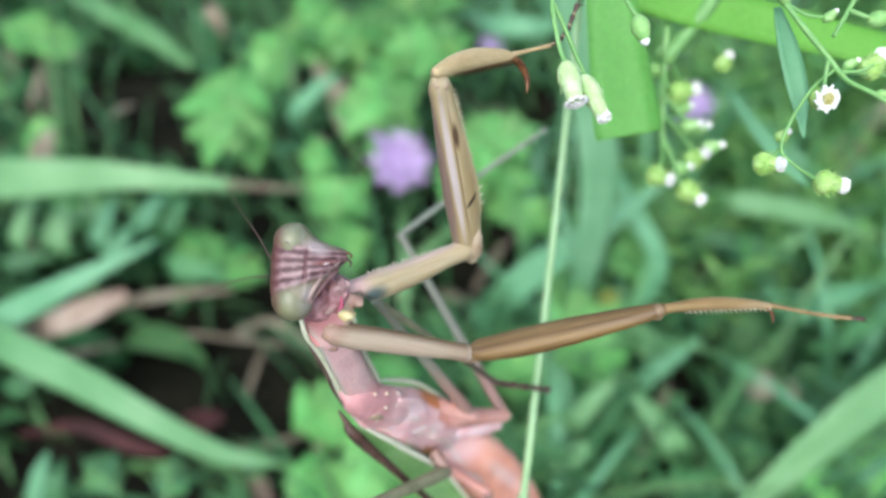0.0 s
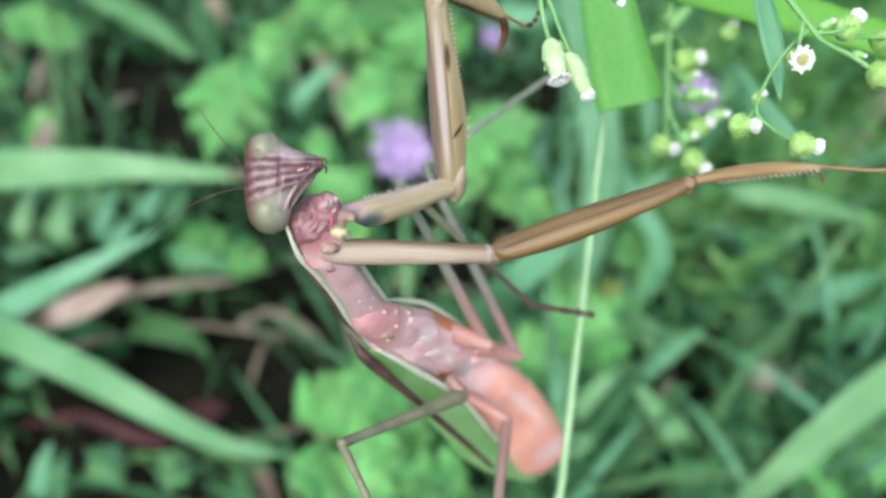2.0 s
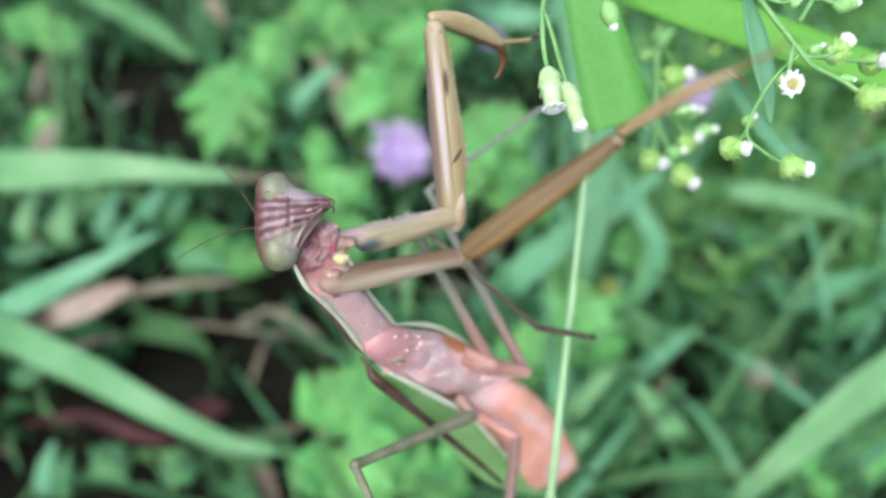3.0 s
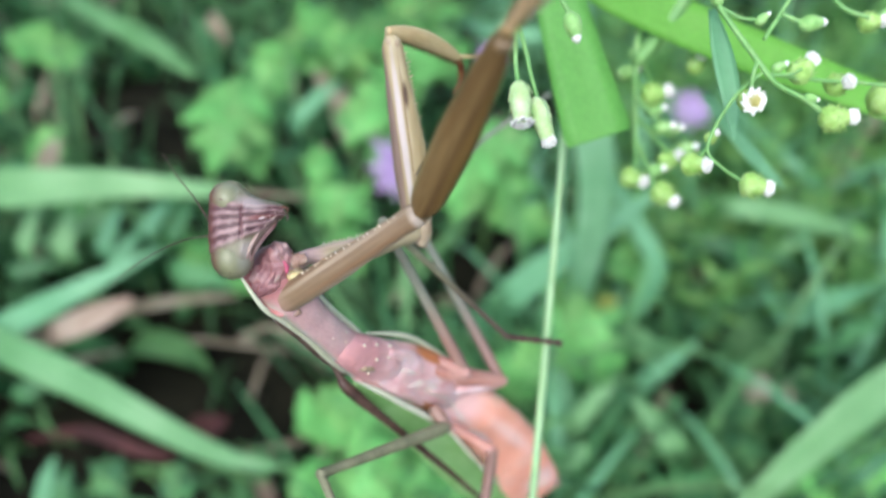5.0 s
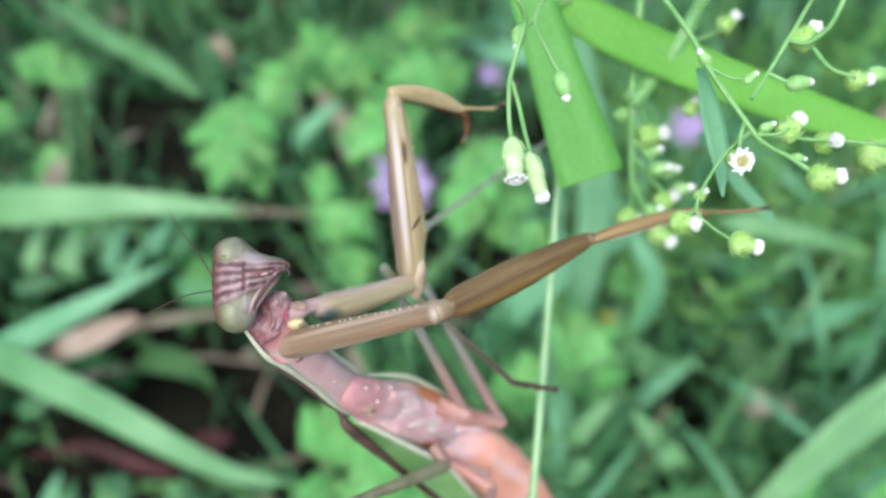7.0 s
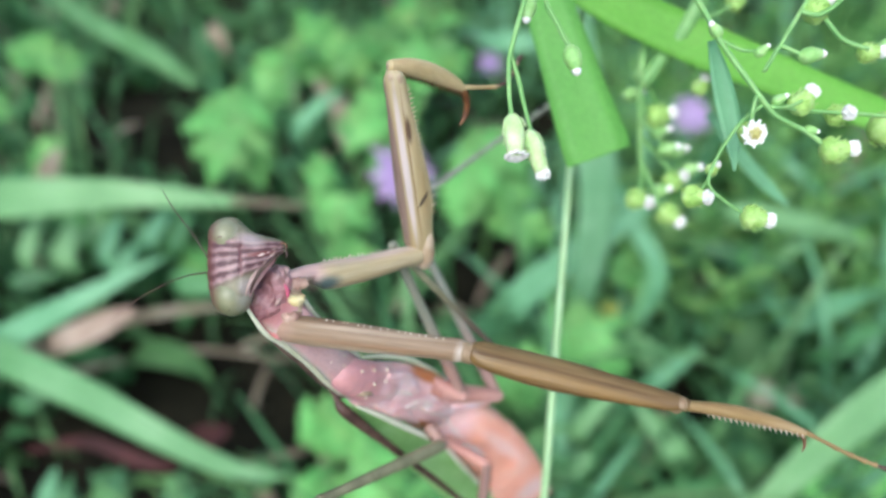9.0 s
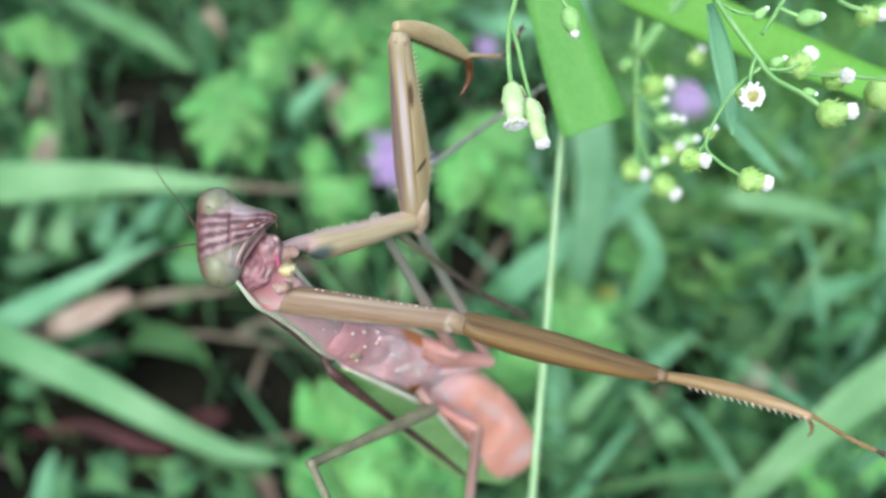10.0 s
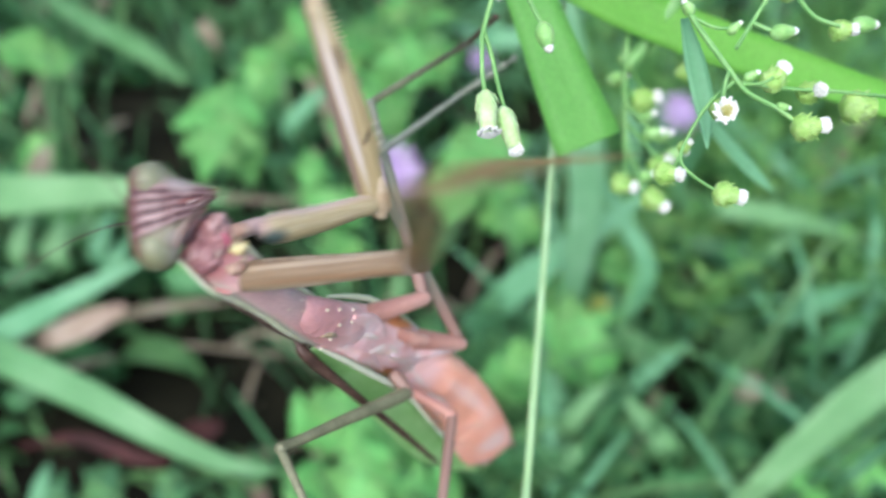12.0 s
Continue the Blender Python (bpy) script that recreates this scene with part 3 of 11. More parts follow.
wing = part("fore_wing", bm, M_WING, mantis, "leaf green folded fore wing")
bm = tube([(0.08, 0.09, 0.9), (1.91, -1.26, -1.5), (4.37, -3.36, -5.1), (6.83, -5.56, -9.0), (9.43, -8.56, -14.5), (11.83, -12.06, -18.0), (15.43, -17.36, -24.8)], [0.12, 0.3, 0.34, 0.32, 0.28, 0.25, 0.18], 32, 9)
part("rim", bm, M_RIM, wing, "cream front edge")


def leg(points, names, mats, radii, label):
    """A walking leg at rest: coxa, femur, tibia, tarsus as parts of their own, with swollen joints."""
    for i, nm in enumerate(names):
        a, b = Vector(points[i]), Vector(points[i + 1])
        ob = leg_segment(nm, (b - a).length, radii[i], mats[i], label if nm == "femur" else "")
        ob.matrix_basis = Matrix.Translation(a * MM) @ (b - a).to_track_quat("Y", "Z").to_matrix().to_4x4()


def leg_segment(nm, length, r, mat, label=""):
    """One straight joint of a walking leg along its own +y."""
    swell = 0.95 if nm == "coxa" else 1.18
    root = 1.05 if nm == "coxa" else 1.0
    bm = loft([(0, -0.2, 0, r[0] * 0.8 * root, r[0] * 0.7), (0, length * 0.1, 0, r[0] * root, r[0] * 0.9), (0, length * 0.5, 0, (r[0] * root + r[1]) * 0.5, (r[0] + r[1]) * 0.48), (0, length * 0.9, 0, r[1], r[1]), (0, length, 0, r[1] * swell, r[1] * swell), (0, length + r[1] * 0.8, 0, r[1] * 0.6, r[1] * 0.6)], 20, 12)
    if nm == "tarsus":
        for k in (0.3, 0.55, 0.8, 1.0):
            ball((0, length * k, 0), (r[0] * 1.25, r[0] * 1.6, r[0] * 1.25), bm, 8)
        spikes(None, [((0, length, 0), (s * 0.5, length + 0.8, -0.2), 0.12) for s in (-1, 1)], bm)
    return part(nm, bm, mat, mantis, label)


LEGNAMES = ("coxa", "femur", "tibia", "tarsus")
leg([(7.2, -4.6, -9.6), (8.82, -6.44, -8.94), (-2.83, -7.39, 6.06), (0.41, -12.34, 10.10), (1.95, -14.24, 12.12)], LEGNAMES, (M_LEGPINK, M_LEGGREEN, M_LEGGREEN, M_LEGDARK),
    ((0.7, 0.7), (0.75, 0.46), (0.42, 0.32), (0.3, 0.22)), "olive green slender middle leg")
leg([(9.3, -7.7, -14.9), (14.28, -10.86, -15.90), (12.14, -17.98, -5.84), (15.76, -28.85, -11.74), (17.04, -32.09, -11.72)], LEGNAMES, (M_SALMON, M_LEGPINK, M_LEGGREEN, M_LEGDARK),
    ((0.6, 0.68), (0.68, 0.56), (0.4, 0.32), (0.3, 0.22)), "pinkish slender hind leg")
RADII = ((1.1, 0.84), (0.7, 0.44), (0.4, 0.3), (0.34, 0.24))
walk_a = [leg_segment(nm, d, r, m, l) for nm, d, r, m, l in zip(LEGNAMES, (8.5, 21.0, 20.0, 7.0), RADII, (M_SALMON, M_LEGFADE, M_SHIN, M_LEGDARK), ("", "pinkish slender middle leg", "", "dark brown foot"))]
walk_b = [leg_segment(nm, d, r, m, l) for nm, d, r, m, l in zip(LEGNAMES, (8.0, 25.0, 18.0, 8.5), RADII, (M_SALMON, M_LEGFADE, M_LEGGREY, M_LEGGREY), ("", "pinkish slender hind leg", "grey-green shin", "grey-green foot"))]
# wing edge lying in shadow; the shadow is given as a dark brown colour
bm = tube([(-2.85, 1.48, -0.82), (-2.12, 0.35, -1.21), (-1.14, -1.12, -1.49), (3.13, -5.81, -5.95), (8.70, -12.49, -13.89), (12.96, -17.73, -19.84)], [0.12, 0.32, 0.6, 0.42, 0.36, 0.25], 28, 8)
part("wing_fold", bm, M_LEGDARK, mantis, "edge of the other wing, its shadow painted dark brown")

# prothorax, along its own +y from waist to neck
bm = loft([(0, -4.8, -2.4, 1.2, 0.6), (0, -2.6, -1.4, 1.6, 0.9), (0, 0.6, -0.4, 1.8, 1.1), (0, 4.20, -0.05, 1.7, 1.1), (0, 8.40, 0, 1.55, 1.05), (0, 12.60, 0, 1.65, 1.1), (0, 14.6, -0.2, 1.75, 0.95), (-0.3, 16.4, -1.3, 1.5, 0.6), (-0.5, 17.6, -2.4, 1.0, 0.4)], 60, 32, power=2.4)
wrinkled(bm, 0.16, 2.0, False)
prothorax = part("prothorax", bm, M_PRO, mantis, "pale pink narrow prothorax")
for q in ((0.34, 5.94, 1.1), (1.05, 6.7, 0.95), (-0.17, 7.71, 1.15)):
    part("prothorax_dot", ball(q, (0.1, 0.1, 0.08), None, 8), M_SPINE, prothorax, "small ivory dot")
for s in (-1, 1):
    bm = tube([(s * 1.75, 0.00, -1.0), (s * 1.85, 4.20, -0.5), (s * 1.68, 8.40, -0.45), (s * 1.85, 12.60, -0.35), (s * 2.08, 15.12, -0.3)] + ([(-1.74, 17.2, -0.85), (-1.2, 18.9, -2.0)] if s < 0 else [(1.9, 16.0, -1.2), (1.5, 16.4, -2.4)]), [0.26, 0.3, 0.3, 0.28, 0.24, 0.17, 0.1], 28, 7)
    part("margin", bm, M_RIM, prothorax, "pale green side rim")
NECKWARD = (-0.19, 0.81, 0.56)
bm = loft([(-1.45, 16.35, -1.1, 0.35, 0.35), (-1.0, 16.6, -1.05, 0.75, 0.55), (-0.23, 16.85, -1.15, 1.25, 0.68), (0.91, 17.1, -1.3, 1.4, 0.7), (2.0, 17.4, -1.35, 1.14, 0.66), (2.65, 17.65, -1.5, 0.62, 0.45), (2.95, 17.8, -1.6, 0.22, 0.2)], 60, 56, up=NECKWARD)
core = loft([(-1.3, 15.0, -1.9, 0.8, 0.7), (-0.3, 15.7, -2.1, 1.5, 0.9), (0.9, 16.1, -2.2, 1.9, 1.0), (2.1, 16.5, -2.35, 1.4, 0.8), (2.85, 16.9, -2.5, 0.6, 0.45)], 30, 24, up=NECKWARD)
part("throat", wrinkled(core, 0.2, 1.2, False), M_MAROON, prothorax, "mauve throat between head and prothorax")
wrinkled(wrinkled(bm, 0.42, 1.1, False), 0.22, 0.6)
part("neck_membrane", bm, M_MAROON, prothorax, "mauve pink wrinkled membrane under the neck")
for pts, r, m, text in (([(-0.5, 16.9, -0.45), (0.3, 17.1, -0.5), (0.9, 17.45, -0.7)], 0.16, M_MAROON, "pinkish fold on the membrane"), ([(0.1, 16.7, -0.2), (0.6, 16.85, -0.2), (1.1, 17.15, -0.4)], 0.12, M_CHEEK, "pale fold on the membrane"), ([(1.2, 17.0, -0.5), (1.7, 17.3, -0.7), (2.2, 17.75, -1.0)], 0.14, M_SOCKET, "pinkish fold on the membrane"),
                        ([(1.85, 17.35, -0.45), (1.6, 17.05, 0.0), (1.15, 16.75, 0.25)], 0.15, M_CRIMSON, "crimson fold by the leg base")):
    part("neck_fold", wrinkled(tube(pts, [r * 0.3] + [r] * (len(pts) - 2) + [r * 0.25], 30, 12), 0.2, 0.45), m, prothorax, text)
bm = loft([(2.84, 15.98, -1.46, 0.09, 0.10), (2.41, 15.93, -1.18, 0.52, 0.40), (1.88, 15.70, -0.86, 0.80, 0.50), (1.31, 15.34, -0.54, 0.94, 0.50), (0.67, 14.93, -0.17, 0.94, 0.50), (0.07, 14.51, 0.06, 0.66, 0.40), (-0.28, 14.12, 0.13, 0.09, 0.10)], 30, 20, up=NECKWARD)
part("skin_web", wrinkled(wrinkled(bm, 0.2, 0.9), 0.08, 0.4), M_HIP, prothorax, "cream folded skin between the leg bases")
bm = loft([(1.33, 15.82, -0.86, 0.03, 0.05), (1.33, 15.91, -0.46, 0.23, 0.30), (1.43, 15.85, -0.07, 0.42, 0.40), (1.62, 15.66, 0.18, 0.46, 0.42), (1.97, 15.49, 0.19, 0.33, 0.35), (2.34, 15.20, 0.02, 0.03, 0.05)], 40, 28, up=NECKWARD)
part("yellow_patch", wrinkled(wrinkled(bm, 0.16, 0.7), 0.05, 0.3), M_YELLOW, prothorax, "yellow soft skin between the leg bases")
bm = loft([(-0.20, 15.47, -0.71, 0.02, 0.04), (-0.16, 15.55, -0.27, 0.25, 0.22), (-0.04, 15.40, 0.17, 0.42, 0.34), (0.24, 15.20, 0.55, 0.45, 0.38), (0.74, 14.98, 0.67, 0.32, 0.30), (1.15, 14.66, 0.57, 0.02, 0.04)], 40, 24, up=NECKWARD)
part("soft_skin", wrinkled(wrinkled(bm, 0.2, 0.7), 0.08, 0.35), M_SOCKET, prothorax, "cream soft skin between the leg bases")
bm = loft([(1.8, 16.8, -1.1, 0.25, 0.2), (2.2, 16.5, -0.8, 0.5, 0.35), (2.7, 16.2, -0.5, 0.5, 0.35), (3.3, 16.0, -0.2, 0.35, 0.25)], 30, 22, up=NECKWARD)
part("leg_socket", wrinkled(wrinkled(bm, 0.25, 0.8), 0.1, 0.35), M_SOCKET, prothorax, "pale pinkish skin round the leg base")
bm = loft([(0.2, 15.6, -0.7, 0.3, 0.3), (-0.1, 15.1, -0.4, 0.55, 0.36), (-0.3, 14.5, 0.1, 0.62, 0.38), (-0.5, 13.8, 0.6, 0.48, 0.3), (-0.6, 13.2, 0.9, 0.3, 0.2)], 34, 24, up=NECKWARD)
part("leg_socket", wrinkled(wrinkled(bm, 0.25, 0.9), 0.12, 0.4), M_SOCKET, prothorax, "pale pinkish skin round the leg base")
bm = loft([(-1.5, 16.8, -2.2, 0.15, 0.12), (-1.45, 16.2, -1.7, 0.45, 0.2), (-1.4, 15.4, -0.9, 0.6, 0.3), (-1.45, 14.6, 0.0, 0.5, 0.25), (-1.5, 14.0, 0.5, 0.2, 0.12)], 24, 16, up=NECKWARD)
part("throat_plate", wrinkled(bm, 0.1, 0.8), M_ROSE, prothorax, "rose pink plate under the neck")
part("back_edge", tube([(-1.9, -1.0, -1.6), (-2.05, 4.2, -1.3), (-1.95, 8.4, -1.2), (-2.05, 12.0, -1.0), (-1.9, 14.0, -0.9)], [0.3, 0.42, 0.42, 0.36, 0.15], 26, 10), M_BACK, prothorax, "dark brown edge of the back")

# head: brow to -x, mouth to +x, eyes at both ends of y, face to +z
bm = loft([(-1.6, 0.2, -0.5, 1.5, 0.4), (-1.5, 0.25, -0.3, 2.1, 0.8), (-1.22, 0.3, -0.1, 2.8, 1.25), (-0.7, 0.28, 0, 3.45, 1.62), (0.1, 0.1, 0, 3.85, 1.82), (0.75, 0.02, 0, 3.8, 1.86), (1.35, 0.05, 0, 3.2, 1.82), (2.03, 0.58, 0, 2.15, 1.68), (2.9, 1.0, 0, 1.42, 1.35), (3.7, 1.4, -0.1, 0.82, 0.95), (4.35, 1.55, -0.15, 0.42, 0.48)], 96, 110, power=2.5, axis=(1, 0, 0))
for v in bm.verts:
    # raised ridges that run towards the mouth, cut across by the seam of the upper lip
    if v.co.z > 0:
        x, y = v.co.x / MM, v.co.y / MM
        bend = math.atan2(y - FACE_FOCUS[1], FACE_FOCUS[0] - x) - FACE_AXIS
        fade = max(0.0, min(1.0, (0.25 - abs(bend)) / 0.06)) * min(1.0, v.co.z / (0.6 * MM))
        seam = math.exp(-((x - 1.42 - 0.06 * (y - 0.5)) / 0.11) ** 2)
        step = 0.5 + 0.5 * math.tanh((x - 1.5) / 0.2)
        v.co.z += MM * fade * (0.11 * math.cos(bend * FACE_COUNT) * (0.75 + 0.5 * noise.noise((x * 1.3, y * 1.3, 2))) - 0.2 * seam + 0.1 * step)
wrinkled(bm, 0.03, 0.35, False)
head = part("head", bm, M_FACE, mantis, "triangular head ridged and striped in plum and mauve")
for s, cx, cy, rx, ry in ((1, 0.05, 2.45, 1.56, 1.47), (-1, 0.28, -2.1, 1.65, 1.8)):
    bm = ball((cx, cy, 0.0), (rx, ry, 1.88), None, 40, Matrix.Rotation(radians(-s * 14), 4, "Z"))
    part("eye", bm, M_EYE, head, "smooth olive green compound eye")
part("pupil_spot", ball((-0.1, 2.35, 1.87), (0.2, 0.06, 0.04), None, 8), M_LEGDARK, head, "tiny dark false pupil")
part("pupil_spot", ball((0.45, -3.35, 1.42), (0.08, 0.06, 0.05), None, 8), M_LEGDARK, head, "tiny dark false pupil")
bm = tube([(1.5, -2.5, 0.85), (2.0, -1.35, 1.25), (2.75, 0.0, 1.1), (3.6, 0.9, 0.8), (4.15, 1.35, 0.4)], [0.1, 0.16, 0.16, 0.13, 0.08], 18, 8)
part("cheek_band", bm, M_CHEEK, head, "pale cheek band below the stripes")
bm = tube([(1.75, -2.4, 0.55), (2.25, -1.3, 0.95), (3.0, -0.15, 0.8), (3.95, 0.85, 0.4)], [0.08, 0.11, 0.11, 0.09], 14, 7)
part("cheek_line", bm, M_LEGDARK, head, "dark seam under the cheek")
bm = tube([(1.35, -2.9, 0.2), (1.95, -1.7, 0.6), (2.75, -0.5, 0.5), (3.7, 0.6, 0.1)], [0.2, 0.3, 0.28, 0.2], 18, 10)
part("jaw", wrinkled(bm, 0.08, 0.6), M_MAROON, head, "mauve jaw under the cheek")
for a, b, r in (((1.55, 1.95, 1.42), (2.45, 1.78, 1.22), 0.11), ((1.6, 1.28, 1.62), (2.2, 1.36, 1.52), 0.07), ((1.6, 0.05, 1.66), (2.6, 0.5, 1.42), 0.12), ((1.65, -0.5, 1.55), (2.2, -0.15, 1.45), 0.08), ((2.4, 0.75, 1.5), (3.5, 1.15, 1.1), 0.09)):
    mid = tuple((p + q) / 2 + e for p, q, e in zip(a, b, (0, 0, 0.07)))
    part("facial_ridge", wrinkled(tube([a, mid, b], [r * 0.6, r, r * 0.5], 14, 8), 0.06, 0.35), M_SEAM, head, "short pale ridge on the face")
part("labrum", wrinkled(loft([(2.9, 1.15, 0.75, 0.35, 0.5), (3.5, 1.35, 0.6, 0.42, 0.42), (4.1, 1.45, 0.3, 0.28, 0.3), (4.4, 1.42, 0.1, 0.1, 0.12)], 18, 14, axis=(1, 0, 0)), 0.08, 0.5), M_CHEEK, head, "pinkish upper lip")
part("mandible", loft([(3.4, 1.38, 0.0, 0.6, 0.7), (4.0, 1.4, 0.0, 0.48, 0.5), (4.4, 1.3, -0.1, 0.2, 0.25)], 10, 10), M_LEGPINK, head, "pinkish mouthparts")
for s in (-1, 1):
    bm = tube([(3.9, 1.4 + s * 0.25, 0.2), (4.4, 1.6 + s * 0.25, 0.35), (4.75, 1.35 + s * 0.3, 0.4), (4.65, 1.0 + s * 0.3, 0.4)], [0.09, 0.1, 0.09, 0.05], 12, 6)
    part("palp", bm, M_CLAW if s > 0 else M_LEGDARK, head, "short brown feeler by the mouth")
bm = tube([(-1.11, 0.28, 0.70), (-2.58, 2.52, 0.40), (-4.32, 4.49, -0.40), (-5.99, 6.43, -2.00)], [0.075, 0.055, 0.045, 0.03], 26, 6)
part("antenna", bm, M_LEGDARK, head, "thin dark antenna")
bm = tube([(-1.02, -0.35, 0.70), (-3.32, -0.68, 0.20), (-5.82, -1.60, -0.50), (-8.40, -2.96, -1.50), (-10.67, -4.51, -2.80)], [0.075, 0.055, 0.045, 0.036, 0.024], 30, 6)
part("antenna", bm, M_LEGDARK, head, "thin dark antenna")


def foreleg(coxa_mat, femur_mat, tibia_mat, label, broad_side, deep, prick, claw):
    """Raptorial leg in four moving parts, each along its own +y; spines face +x. broad_side: the femur's half width."""
    rng = random.Random(7)
    near = femur_mat is not M_FEMUR_FAR
    if near:
        rows = [(0, -1.0, 0, 0.45, 0.45), (0, -0.5, 0, 0.9, 0.8), (0, 0.6, 0, 1.15, 1.05), (0, 3.5, 0, 1.22, 1.08), (0, 8.5, 0, 1.06, 0.98), (0, 12.5, 0, 0.92, 0.86), (0, 14.4, 0, 0.95, 0.88), (0, 15.1, 0, 0.6, 0.6)]
    else:
        rows = [(-0.3, -1.0, 0, 0.5, 0.45), (-0.4, 0.4, 0, 0.68, 0.7), (-0.5, 2.0, 0, 0.68, 0.7), (-0.15, 3.0, 0, 1.1, 1.0), (0.08, 4.2, 0, 1.26, 1.1), (0.15, 8.5, 0, 1.14, 1.02), (0, 12.2, 0, 0.98, 0.9), (0, 14.2, 0, 0.95, 0.9), (0, 15.0, 0, 0.6, 0.6)]
    coxa = part("fore_coxa", wrinkled(loft(rows, 60, 24, power=2.25), 0.05, 1.1, False), coxa_mat, mantis, label)
    teeth = []
    for k in range(22):
        y = 3.4 + k * 0.46
        x = -1.3 + 0.0165 * k
        if near and k % 7 in (2, 5):
            continue
        y += rng.uniform(-0.14, 0.14)
        teeth.append(((x + 0.1, y, 0.35), (x - (0.1 + rng.random() * 0.16) * prick, y + 0.05, 0.42), (0.11 if k % 3 else 0.15) * (0.4 + 0.6 * prick)))
    tagged(part("tooth_row", spikes(None, teeth), M_SPINE, coxa, "row of ivory teeth"), kind="stuff")
    b, e = broad_side, deep
    bm = loft([(-0.25, 0.3, 0, 0.7, 0.65), (-0.1, 1.2, 0, b * 0.8, e * 0.8), (0.06, 3.2, 0, b * 0.92, e * 0.95), (0.16, 6.2, 0, b * 1.02, e), (0.14, 9.0, 0, b * 0.96, e), (0.06, 12.5, 0, b * 0.8, e * 0.84), (0, 16.0, 0, b * 0.62, e * 0.66), (-0.02, 17.6, 0, b * 0.55 + 0.08, 0.72), (-0.05, 18.6, 0, 0.5, 0.45)], 50, 24, power=2.15)
    femur = part("fore_femur", wrinkled(bm, 0.05, 1.3, False), femur_mat, mantis, label)
    if near:
        hip = [(0, -0.9, 0, 0.7, 0.7), (0.1, -0.1, 0, 0.88, 0.85), (0.25, 0.8, 0, 0.8, 0.76), (0.35, 1.7, 0, 0.4, 0.5)]
    else:
        hip = [(0.0, -1.3, 0.0, 0.7, 0.65), (0.35, -0.4, 0.1, 0.84, 0.75), (0.75, 0.8, 0.25, 0.7, 0.68), (0.95, 2.0, 0.3, 0.5, 0.5), (1.0, 3.2, 0.25, 0.15, 0.2)]
    part("trochanter", wrinkled(loft(hip, 24, 16), 0.08, 0.8, False), M_JOINT if near else M_HIP, femur, "pale joint piece")
    bm = ball((-0.28, 17.9, 0.1), (0.5, 0.55, 0.6), None, 14)
    ball((0.38, 17.7, 0.1), (0.4, 0.6, 0.62), bm, 14)
    part("knee_lobe", wrinkled(bm, 0.1, 0.5), M_JOINT if near else M_HIP, femur, "pale knee lobes")
    teeth, long_teeth = [], []
    for k in range(30):
        y = 4.6 + k * 0.42
        w = b * (1.0 - max(0, y - 7.5) * 0.04) + 0.1
        for z in (0.45, -0.45):
            teeth.append(((w - 0.14, y, z), (w + (0.16 + 0.2 * (k % 3 == 0) + rng.random() * 0.12) * prick, y + 0.14, z * 1.2), 0.11 * prick))
    for y in (5.0, 5.9, 6.8):
        long_teeth.append(((b * 0.98, y, 0), (b + 0.85 * prick, y + 0.5, 0.1), 0.13 * prick))
    tagged(part("spine_row", spikes(None, teeth), M_TIP, femur, "two rows of pale spines"), kind="stuff")
    tagged(part("long_spine_row", spikes(None, long_teeth), M_CLAW if near else M_SPINE, femur, "a few longer spines"), kind="stuff")
    k, w = (1.2, 0.82) if near else (1.0, 1.16)
    bm = loft([(0, -0.4, 0, 0.42, 0.42), (-0.1, 0.5 * k, 0, 0.58 * w, 0.56), (-0.32 * w, 2.4 * k, 0, 0.72 * w, 0.6), (-0.36 * w, 4.6 * k, 0, 0.76 * w, 0.56), (-0.2 * w, 6.8 * k, 0, 0.66 * w, 0.48), (0.0, 8.4 * k, 0, 0.5 * w, 0.42), (0.25, 9.3 * k, 0, 0.38, 0.34)], 40, 18)
    tibia = part("fore_tibia", wrinkled(bm, 0.03, 0.9, False), tibia_mat, mantis, label)
    end = 8.9 * k
    bm = tube([(0.2, end, 0), (0.3 + 0.35 * claw, end + 0.85 * claw, 0), (0.3 + 1.2 * claw, end + 1.5 * claw, 0), (0.3 + 2.3 * claw, end + 1.65 * claw, 0), (0.3 + 3.3 * claw, end + 1.2 * claw, 0)], [0.36, 0.4 * claw, 0.34 * claw, 0.24 * claw, 0.04], 22, 10)
    part("tibial_claw", bm, M_CLAW, tibia, "curved red-brown claw")
    teeth = []
    for i in range(17):
        y = (1.6 + i * 0.46) * k
        for z in (0.3, -0.3):
            teeth.append(((0.3 + (0.08 if not near else 0), y, z), (0.5 + (0.28 + 0.02 * i) * claw, y + 0.28, z * 1.1), 0.06 + 0.05 * claw))
    tagged(part("tibial_comb", spikes(None, teeth), M_SPINE if near else M_CLAW, tibia, "two rows of short spines"), kind="stuff")
    # the first foot joint juts out, the short ones hook back
    o = 0.12 if near else 1.0
    bm = tube([(0, 0, 0), (0.72 * o, 1.8, 0), (1.42 * o, 3.6, 0)], [0.25, 0.17, 0.22], 12, 8)
    tarsus = part("fore_tarsus", bm, M_TIP if not near else tibia_mat, mantis, label)
    knots = [(1.42, 3.6), (1.5, 4.9), (1.15, 6.1), (0.55, 7.1), (0.0, 8.1)]
    for i, (p, q) in enumerate(zip(knots, knots[1:])):
        bm = tube([(p[0] * o, p[1], 0), ((p[0] + q[0]) / 2 * o, (p[1] + q[1]) / 2, 0), (q[0] * o, q[1], 0)], [0.15, 0.19, 0.26], 9, 8)
        if i == 3:
            spikes(None, [((q[0] * o, q[1], 0), (q[0] * o + d * 0.45, q[1] + 0.6, 0.2), 0.1) for d in (-1, 1)], bm)
        part("tarsal_segment", bm, tibia_mat if near and i < 3 else M_LEGDARK, tarsus)
